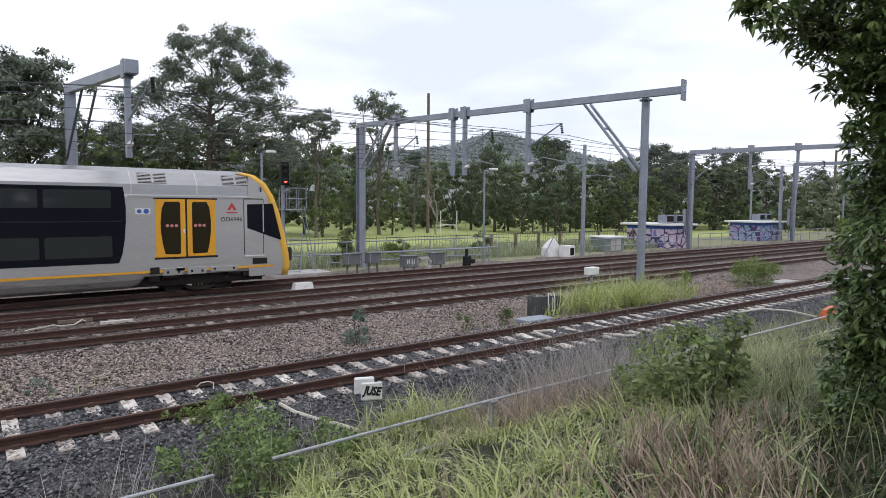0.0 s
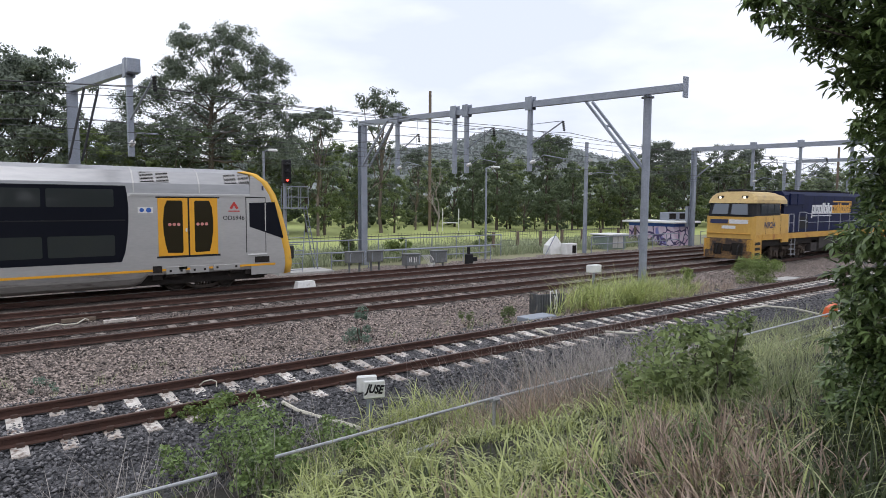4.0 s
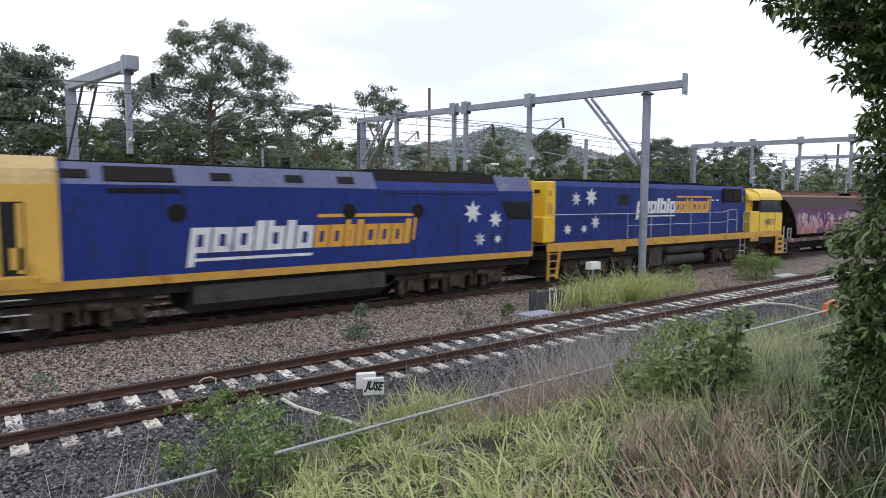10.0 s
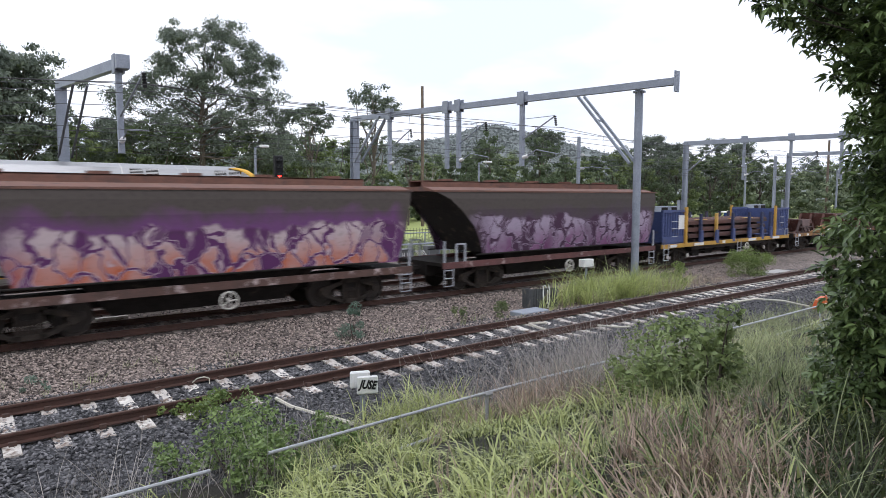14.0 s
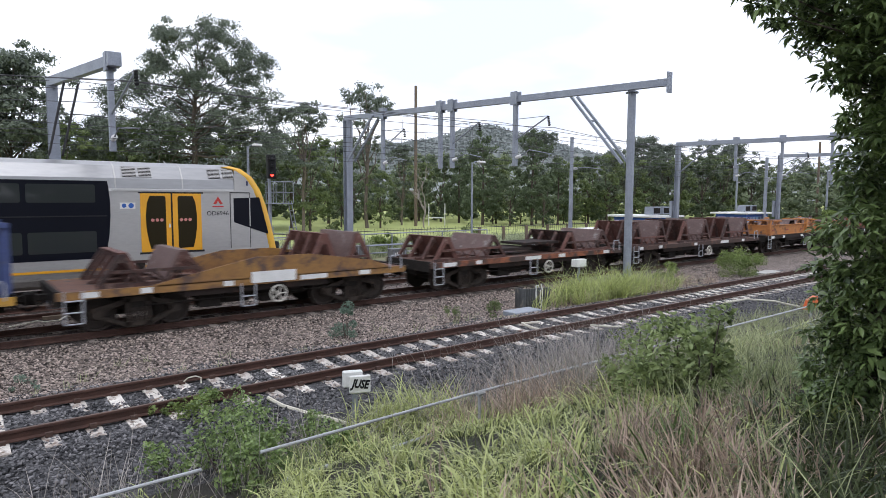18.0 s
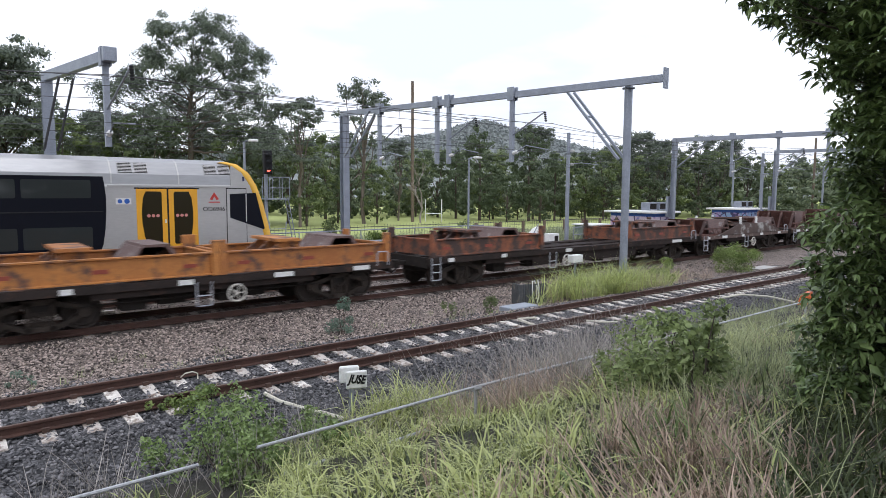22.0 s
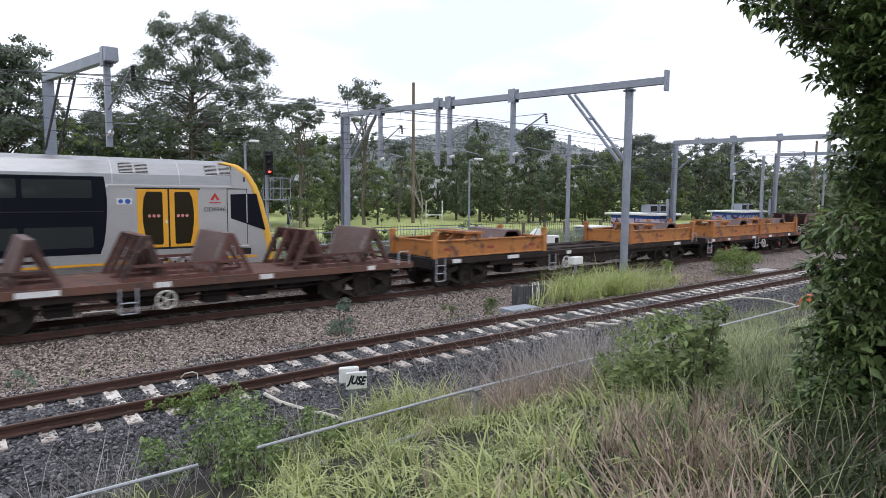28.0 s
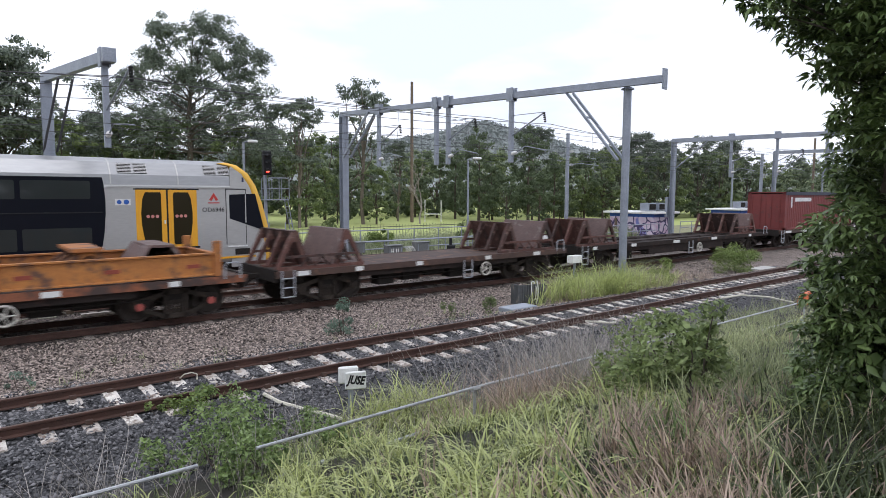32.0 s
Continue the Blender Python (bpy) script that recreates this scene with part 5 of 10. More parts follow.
def hopper(s0, k):
    t = thing("hopper_wagon", ("covered hopper wagon, sooty brown with pink and orange spray painting", "covered hopper wagon, sooty brown with plum rounded spray painting")[k], "wagon", "covered hopper wagons")
    L = 12.95
    def ring(a, c, w, z):
        return [(a, -w, z), (c, -w, z), (c, w, z), (a, w, z)]
    part("hopper_body", loft(bmesh.new(), [ring(2.3, 12.1, 1.28, 1.36), ring(1.85, 12.4, 1.36, 2.0), ring(0.95, 12.8, 1.38, 3.0), ring(0.45, 12.9, 1.36, 3.4), ring(-0.2, 12.95, 1.3, 3.62)]), M_hopper_dark, t, "sooty dark hopper with sloping ends")
    for s in (-1, 1):
        rings = [(1.85, 12.35, 1.43, 1.33), (1.7, 12.5, 1.46, 1.8), (1.4, 12.68, 1.48, 2.4), (0.8, 12.8, 1.47, 3.0), (0.3, 12.9, 1.42, 3.4), (-0.3, 12.95, 1.36, 3.66)]
        bm = bmesh.new()
        n = 12
        vs = [[bm.verts.new((a + (c - a) * i / n, s * w, z)) for i in range(n + 1)] for a, c, w, z in rings]
        vb = [[bm.verts.new((a + (c - a) * i / n, s * (w - 0.04), z)) for i in range(n + 1)] for a, c, w, z in rings]
        for r0, r1 in zip(vs, vs[1:]):
            for i in range(n):
                bm.faces.new((r0[i], r0[i + 1], r1[i + 1], r1[i]))
        for r0, r1 in zip(vb, vb[1:]):
            for i in range(n):
                bm.faces.new((r0[i], r0[i + 1], r1[i + 1], r1[i]))
        for a, c in ((vs[0], vb[0]), (vs[-1], vb[-1])):
            for i in range(n):
                bm.faces.new((a[i], a[i + 1], c[i + 1], c[i]))
        for i in (0, n):
            for j in range(len(rings) - 1):
                bm.faces.new((vs[j][i], vs[j + 1][i], vb[j + 1][i], vb[j][i]))
        part("side_sheet", bm, M_graf[k], t, ("side sheet sprayed with pale pink and orange shapes", "side sheet sprayed with plum rounded shapes")[k], smooth=False)
        part("side_sill", B((0, L, s * 1.4 - 0.04, s * 1.4 + 0.03, 0.92, 1.14)), mat("sill_red_sprayed", (0.16, 0.06, 0.055), (0.07, 0.03, 0.028), rough=0.7, scale=2, spots=(0.45, 0.36, 0.34), spot_amount=0.3) if k else mat("sill_brown_sprayed", (0.13, 0.065, 0.05), (0.055, 0.034, 0.028), rough=0.7, scale=2, spots=(0.45, 0.36, 0.34), spot_amount=0.4), t)
        part("running_rail", rod(bmesh.new(), (1.5, s * 1.46, 1.36), (11.6, s * 1.46, 1.36), 0.03, 6), M_grime, t)
        part("marking_plates", B(*[(x, x + 0.4, s * 1.43, s * 1.436, 0.96, 1.08) for x in (0.9, 3.6, 6.2, 9.0, 11.2)]), M_white, t)
        ladder(t, 0.25, s, 0.3, 1.1)
        ladder(t, L - 0.25, s, 0.3, 1.1)
        for x, z in ((0.05, 1.9), (0.6, 1.75), (1.0, 1.75), (L - 0.12, 1.9)):
            part("grab_post", B((x, x + 0.06, s * 1.38 - 0.03, s * 1.38 + 0.03, 1.1, z)), M_handrail, t)
        part("grab_bar", B((0.6, 1.06, s * 1.38 - 0.03, s * 1.38 + 0.03, 1.752, 1.8)), M_handrail, t)
        part("eaves_rail", B((-0.4, 13.05, s * 1.36 - 0.03, s * 1.36 + 0.05, 3.64, 3.7)), M_hatchroof, t)
    part("roof", loft(bmesh.new(), [[(x, -1.36, 3.66), (x, 1.36, 3.66), (x, 0.7, 3.82), (x, -0.7, 3.82)] for x in (-0.3, 13.0)]), M_hatchroof, t, "brown roof")
    part("hatch_walkway", B((0.2, 12.0, 0.1, 0.16, 3.8, 4.06), (0.2, 12.0, 0.9, 0.96, 3.72, 4.06), (0.2, 12.0, 0.1, 0.96, 4.03, 4.07)), M_hatchroof, t, "brown hatch coaming along the roof")
    for x in (1.6, 4.0, 6.4, 8.6, 11.0):
        shared("hatch", lambda: rod(bmesh.new(), (0, 0.5, 4.06), (0, 0.5, 4.15), 0.3, 12), M_hatchroof, "roof_hatch", t, pose(x, 0, 0))
    part("underframe", B((0, L, -0.4, 0.4, 0.6, 1.0), (0, 1.7, -1.35, 1.35, 1.0, 1.12), (11.2, L, -1.35, 1.35, 1.0, 1.12)), M_grime, t)
    part("discharge_chute", loft(bmesh.new(), [[(3.2, -1.1, 1.36), (9.6, -1.1, 1.36), (9.6, 1.1, 1.36), (3.2, 1.1, 1.36)], [(4.0, -0.5, 0.35), (8.8, -0.5, 0.35), (8.8, 0.5, 0.35), (4.0, 0.5, 0.35)]]), M_grime, t)
    handwheel(t, 6.75, 0.6)
    wagon_bogie(t, 2.15)
    wagon_bogie(t, L - 2.15)
    coupler(t, 0, -1)
    coupler(t, L, 1)
    MOVING.append((t, s0, 0))


hopper(79.1, 0)
hopper(93.4, 1)


def bar_wagon():
    """Flat wagon with blue corrugated end bulkheads and stacked steel bars between stanchions."""
    t = flat_wagon("bar_wagon", "flat wagon with blue corrugated ends carrying stacked rusty steel bars", 107.0, 121.1, M_darksill, mat("yellow_sill_worn", (0.55, 0.32, 0.04), (0.38, 0.2, 0.04), rough=0.65, scale=2, spots=(0.12, 0.08, 0.06), spot_amount=0.35), [], M_whitehub, True, 0.61)
    t["category"] = "wagon"
    L = 14.1
    for x0, x1, nm in ((0.1, 2.15, 0), (L - 2.05, L - 0.03, 1)):
        bh = part("end_bulkhead", B((x0, x1, -1.3, 1.3, 1.12, 1.2), (x0 if nm == 0 else x1 - 0.08, x0 + 0.08 if nm == 0 else x1, -1.3, 1.3, 1.12, 2.75), (x0, x1, -1.37, -1.24, 2.7, 2.82), (x0, x1, 1.24, 1.37, 2.7, 2.82)), M_bluesteel, t, "blue steel end bulkhead")
        for s in (-1, 1):
            bm = bmesh.new()
            n = 9
            w = (x1 - x0) / n
            for i in range(n):
                a = x0 + i * w
                prism(bm, [(a, s * 1.22), (a + w * 0.2, s * 1.34), (a + w * 0.6, s * 1.34), (a + w * 0.8, s * 1.22), (a + w, s * 1.22), (a + w, s * 1.19), (a + w * 0.8, s * 1.19), (a + w * 0.6, s * 1.31), (a + w * 0.2, s * 1.31), (a, s * 1.19)], 1.5, 2.72, "z")
            box(bm, x0, x1, *Q(s * 1.3, s, -0.06, 0.04), 1.2, 1.5)
            part("corrugated_side", bm, M_bluesteel, bh)
            part("bulkhead_post", B(((x1 - 0.12) if nm == 0 else x0 - 0.04, (x1 + 0.04) if nm == 0 else x0 + 0.12, s * 1.36 - 0.09, s * 1.36 + 0.02, 1.1, 2.95)), mat("yellow_post", (0.58, 0.33, 0.04), (0.42, 0.22, 0.04), rough=0.6), bh)
            bm = bmesh.new()
            for z in (1.5, 1.9, 2.25):
                rod(bm, ((x0 + x1) / 2 - 0.25, s * 1.38, z), ((x0 + x1) / 2 + 0.25, s * 1.38, z), 0.018, 6)
            part("bulkhead_rungs", bm, M_handrail, bh)
    part("notice_board", B((1.5, 2.1, -1.36, -1.35, 1.85, 2.55)), M_white, t, "white notice board")
    k = 0
    rnd = random.Random(5)
    M_bar = mat("rusty_steel_section", (0.115, 0.046, 0.033), (0.05, 0.024, 0.02), rough=0.75, scale=1.2, fine=12, bump=0.12, spots=(0.05, 0.032, 0.03), spot_amount=0.45, stretch=(0.15, 1, 1), vary=0.5)
    for z, h in ((1.32, 0.22), (1.66, 0.22), (2.02, 0.24)):
        for y in (-1.08, -0.78, -0.45, -0.1, 0.3, 0.7, 1.05):
            shared("bar%.2f" % h, lambda: prism(bmesh.new(), [(-0.13, 0), (0.13, 0), (0.13, h * 0.7), (0.08, h), (-0.08, h), (-0.13, h * 0.7)], -4.35, 4.35, "x"), M_bar, "steel_bar", t, pose(L / 2 + rnd.uniform(-0.2, 0.2), y + rnd.uniform(-0.03, 0.03), z + rnd.uniform(0, 0.02)))
    for z in (1.12, 1.54, 1.88):
        for x in (3.4, 5.6, 7.4, 10.2):
            shared("dunnage", lambda: B((-0.07, 0.07, -1.15, 1.15, 0.0, 0.13)), M_darksill, "dunnage", t, pose(x, 0, z if z < 1.2 else z))
    M_navystan = mat("navy_stanchion", (0.03, 0.04, 0.10), (0.018, 0.022, 0.055), rough=0.65, scale=3, spots=(0.07, 0.05, 0.045), spot_amount=0.3)
    for i, x in enumerate((3.7, 5.3, 7.1, 9.0, 10.55, 11.65)):
        for s in (-1, 1):
            up = i == 1
            shared("stanchion%d%d" % (s, up), lambda: B((-0.08, 0.08, s * 1.3 - 0.06, s * 1.3 + 0.06, 1.1, 2.6)), M_yellow if up else M_navystan, "stanchion", t, pose(x, 0, 0), "yellow stanchion" if up else "navy stanchion")
            shared("stanchion_foot%d" % s, lambda: prism(bmesh.new(), [(-0.15, 1.0), (0.15, 1.0), (0.13, 1.3), (0.1, 1.72), (-0.1, 1.72), (-0.13, 1.3)], *Q(s * 1.36, s, -0.06, 0.05)), M_bluesteel, "stanchion_pocket", t, pose(x, 0, 0))
    for a, c in ((3.4, 4.5), (6.9, 7.5), (8.6, 9.6)):
        part("yellow_lath", B((a, c, -1.22, -1.1, 2.262, 2.29)), M_yellow, t)


def dress_scrawled(t):
    """Side plates that rise to a middle platform, with grey sprayed scrawl, loose beams and short white posts."""
    M_plate = mat("brown_plate_with_grey_scrawl", (0.10, 0.062, 0.05), (0.055, 0.038, 0.033), rough=0.8, scale=1.4, fine=12, bump=0.1, spots=(0.33, 0.32, 0.30), spot_amount=0.42, spot_scale=1.7)
    for s in (-1, 1):
        part("drop_side", prism(bmesh.new(), [(1.7, 1.1), (9.9, 1.1), (8.6, 1.5), (7.4, 1.72), (4.3, 1.72), (1.7, 1.14)], s * 1.38 - 0.02, s * 1.38 + 0.035), M_plate, t, "brown rising side plate with grey scrawl")
        for x in (4.3, 6.3):
            part("white_post", B((x, x + 0.12, s * 1.36 - 0.05, s * 1.36 + 0.05, 1.7, 2.1, 0.01)), M_white, t)
    for x0, x1, z in ((3.3, 4.6, 1.72), (4.7, 6.2, 1.78)):
        part("loose_beam", prism(bmesh.new(), [(x0, z + 0.2), (x1, z), (x1, z + 0.06), (x0 + 0.05, z + 0.28)], -0.9, 0.6), M_brownsteel, t, "brown loose beam")
    part("middle_platform", B((3.4, 7.6, -1.3, 1.3, 1.62, 1.7)), M_brownsteel, t)


bar_wagon()
w4 = flat_wagon("coil_wagon", "worn yellow and brown coil wagon with cradles at both ends", 121.9, 132.0, M_rustdeck, mat("ochre_rust_paint", (0.32, 0.17, 0.045), (0.18, 0.09, 0.04), rough=0.75, scale=1, fine=12, spots=(0.09, 0.055, 0.045), spot_amount=0.5), [("low", 0.9, 3.6), ("cradle", 6.6, 9.0)])
for s in (-1, 1):
    part("drop_side", prism(bmesh.new(), [(2.2, 1.1), (9.6, 1.1), (8.8, 1.4), (6.6, 1.72), (4.9, 1.72), (2.2, 1.16)], s * 1.38 - 0.02, s * 1.38 + 0.03), mat("ochre_rust_paint", (0, 0, 0)), w4, "ochre side plate with rust")
part("side_plate", B((4.75, 6.1, -1.43, -1.412, 0.98, 1.3)), M_white, w4, "long white plate")
w5 = flat_wagon("coil_wagon", "rusty orange coil wagon with low cradles and loose plates", 133.1, 144.25, M_rustdeck, M_rustorange, [("low", 0.35, 3.85), ("low", 7.2, 10.6)])
for x0, x1, z0, z1 in ((3.7, 5.6, 1.3, 1.5), (5.2, 7.3, 1.5, 1.66), (3.9, 4.1, 1.12, 1.3), (6.9, 7.1, 1.12, 1.5)):
    part("loose_plate", B((x0, x1, -0.9, 0.5 if x1 - x0 > 1 else 0.9, z0, z0 + (z1 - z0) * 0.6)), M_darksill, w5)
flat_wagon("coil_wagon", "dark brown coil wagon with three tall cradles", 145.05, 158.1, M_rustdeck, M_brownsteel, [("cradle", 0.15, 3.4), ("cradle", 4.5, 7.7), ("cradle", 9.0, 12.3)])
flat_wagon("tray_wagon", "flat wagon carrying two orange steel trays", 159.2, 171.0, M_brownsteel, M_darksill, [("tray", 0.5, 5.95), ("tray", 6.15, 11.6)])
flat_wagon("tray_wagon", "long flat wagon with rusted orange trays at both ends", 172.5, 190.75, M_darksill, M_darksill, [("tray", 0.3, 5.95), ("tray", 12.2, 17.85)], None, True, 0.41, M_rustorange)
w9 = flat_wagon("coil_wagon", "weathered brown coil wagon with two cradles", 191.3, 202.25, M_rustdeck, mat("brown_grey_sprayed_sill", (0.12, 0.075, 0.06), (0.07, 0.048, 0.04), rough=0.8, scale=1.2, spots=(0.24, 0.21, 0.19), spot_amount=0.3, spot_scale=3.5), [("low", 0.2, 3.6), ("low", 6.2, 9.7)])
dress_scrawled(w9)
flat_wagon("coil_wagon", "dark flat coil wagon with a cradle at each end", 202.95, 214.7, M_brownsteel, M_brownsteel, [("cradle", 0.1, 2.9), ("cradle", 8.2, 11.2)], None, True, 0.74)
flat_wagon("coil_wagon", "brown coil wagon with three tall cradles", 215.65, 229.75, M_rustdeck, M_rustdeck, [("cradle", 0.3, 3.75), ("cradle", 5.05, 8.5), ("cradle", 9.8, 13.25)], None, True, 0.43)
flat_wagon("tray_wagon", "long flat wagon with orange trays at both ends", 230.6, 248.7, M_darksill, M_darksill, [("tray", 0.15, 5.9), ("tray", 12.0, 17.6)], None, True, 0.4)
flat_wagon("tray_wagon", "flat wagon carrying two orange steel trays", 249.6, 262.2, M_brownsteel, M_rustorange, [("tray", 0.85, 6.6), ("tray", 6.75, 11.8)], M_redhub)
flat_wagon("coil_wagon", "dark flat coil wagon with a cradle at each end", 263.1, 276.2, M_brownsteel, M_brownsteel, [("cradle", 0.1, 3.1), ("cradle", 9.3, 12.6)], None, True, 0.64)
flat_wagon("coil_wagon", "long skeletal dark wagon with a cradle at each end", 277.1, 295.6, M_darksill, M_darksill, [("cradle", 0.1, 3.0), ("cradle", 14.2, 17.3)])


def container_wagon():
    t = flat_wagon("container_wagon", "flat wagon under a dark red freight container", 297.4, 313.2, M_brownsteel, M_brownsteel, [])
    M_navystrip = mat("dark_navy_rail", (0.03, 0.032, 0.06), (0.018, 0.02, 0.035), rough=0.6, scale=2)
    c = thing("freight_container", "dark red corrugated freight container on a flat wagon", "container")
    M_red = mat("dark_red_container", (0.20, 0.035, 0.03), (0.13, 0.025, 0.024), rough=0.6, scale=1.2, fine=12, spots=(0.09, 0.035, 0.03), spot_amount=0.35)
    L = 12.2
    part("container_frame", B((0, L, -1.22, 1.22, 1.14, 1.28), (0, L, -1.22, -1.1, 3.5, 3.62), (0, L, 1.1, 1.22, 3.5, 3.62), *[(x, x + 0.16, y, y + 0.16, 1.14, 3.62) for x in (0, L - 0.16) for y in (-1.22, 1.06)]), M_red, c)
    part("container_roof", B((0, L, -1.2, 1.2, 3.56, 3.63)), M_red, c)
    for s in (-1, 1):
        bm = bmesh.new()
        n = 40
        w = (L - 0.3) / n
        for i in range(n):
            a = 0.15 + i * w
            prism(bm, [(a, s * 1.17), (a + w * 0.25, s * 1.205), (a + w * 0.6, s * 1.205), (a + w * 0.85, s * 1.17), (a + w, s * 1.17), (a + w, s * 1.12), (a, s * 1.12)], 1.28, 3.5, "z")
        part("corrugated_side", bm, M_red, c)
        part("side_marks", B((0.9, 1.1, s * 1.206, s * 1.21, 2.6, 3.3), (1.5, 4.2, s * 1.206, s * 1.21, 3.0, 3.25)), M_logo_white, c, "pale plain bars of marking")
    for s in (-1, 1):
        d = part("container_door", B((0.0, 0.06, *Q(s * 0.55, s, -0.54, 0.54), 1.28, 3.5)), M_red, c)
        for y in (0.35, 0.9):
            part("locking_bar", rod(bmesh.new(), (-0.03, s * y, 1.3), (-0.03, s * y, 3.5), 0.025, 6), M_red, d)
        part("top_rail", B((0, L, *Q(s * 1.225, s, -0.02, 0.012), 3.42, 3.64)), M_navystrip, c, "dark navy top rail")
    MOVING.append((c, 298.4, 0))


container_wagon()

# ---- standing double-deck passenger train ----
M_stain = mat("brushed_stainless", (0.49, 0.48, 0.465), (0.42, 0.41, 0.40), rough=0.42, metal=0.55, scale=0.7, fine=8, bump=0.02, spots=(0.36, 0.345, 0.33), spot_amount=0.14, stretch=(0.5, 1, 2))
M_stainroof = mat("stainless_roof", (0.36, 0.36, 0.365), (0.29, 0.29, 0.295), rough=0.3, metal=0.8, scale=0.5, fine=8, bump=0.02, spots=(0.33, 0.325, 0.32), spot_amount=0.12, stretch=(0.25, 1, 1))
M_winband = glass_mat("dark_window_band", (0.008, 0.009, 0.014), 0.25, 0.12)
M_pane = glass_mat("tinted_pane", (0.03, 0.034, 0.034), 0.04, 0.35)
M_dwin = glass_mat("door_pane", (0.028, 0.023, 0.013), 0.06, 0.15)
M_doory = mat("door_yellow", (0.78, 0.38, 0.02), (0.68, 0.32, 0.02), rough=0.4, scale=1.5, bump=0.01)
M_red = mat("signal_red_paint", (0.55, 0.04, 0.03), rough=0.5, bump=0)


def rounded(x0, x1, z0, z1, r, bulge=0.0, n=4):
    """Outline of a rounded window, its outer side bulging by an amount."""
    pts = []
    for cx, cz, a0 in ((x1 - r, z1 - r, 0), (x0 + r, z1 - r, 90), (x0 + r, z0 + r, 180), (x1 - r, z0 + r, 270)):
        for i in range(n + 1):
            a = radians(a0 + 90 * i / n)
            pts.append((cx + r * math.cos(a), cz + r * math.sin(a)))
    return pts


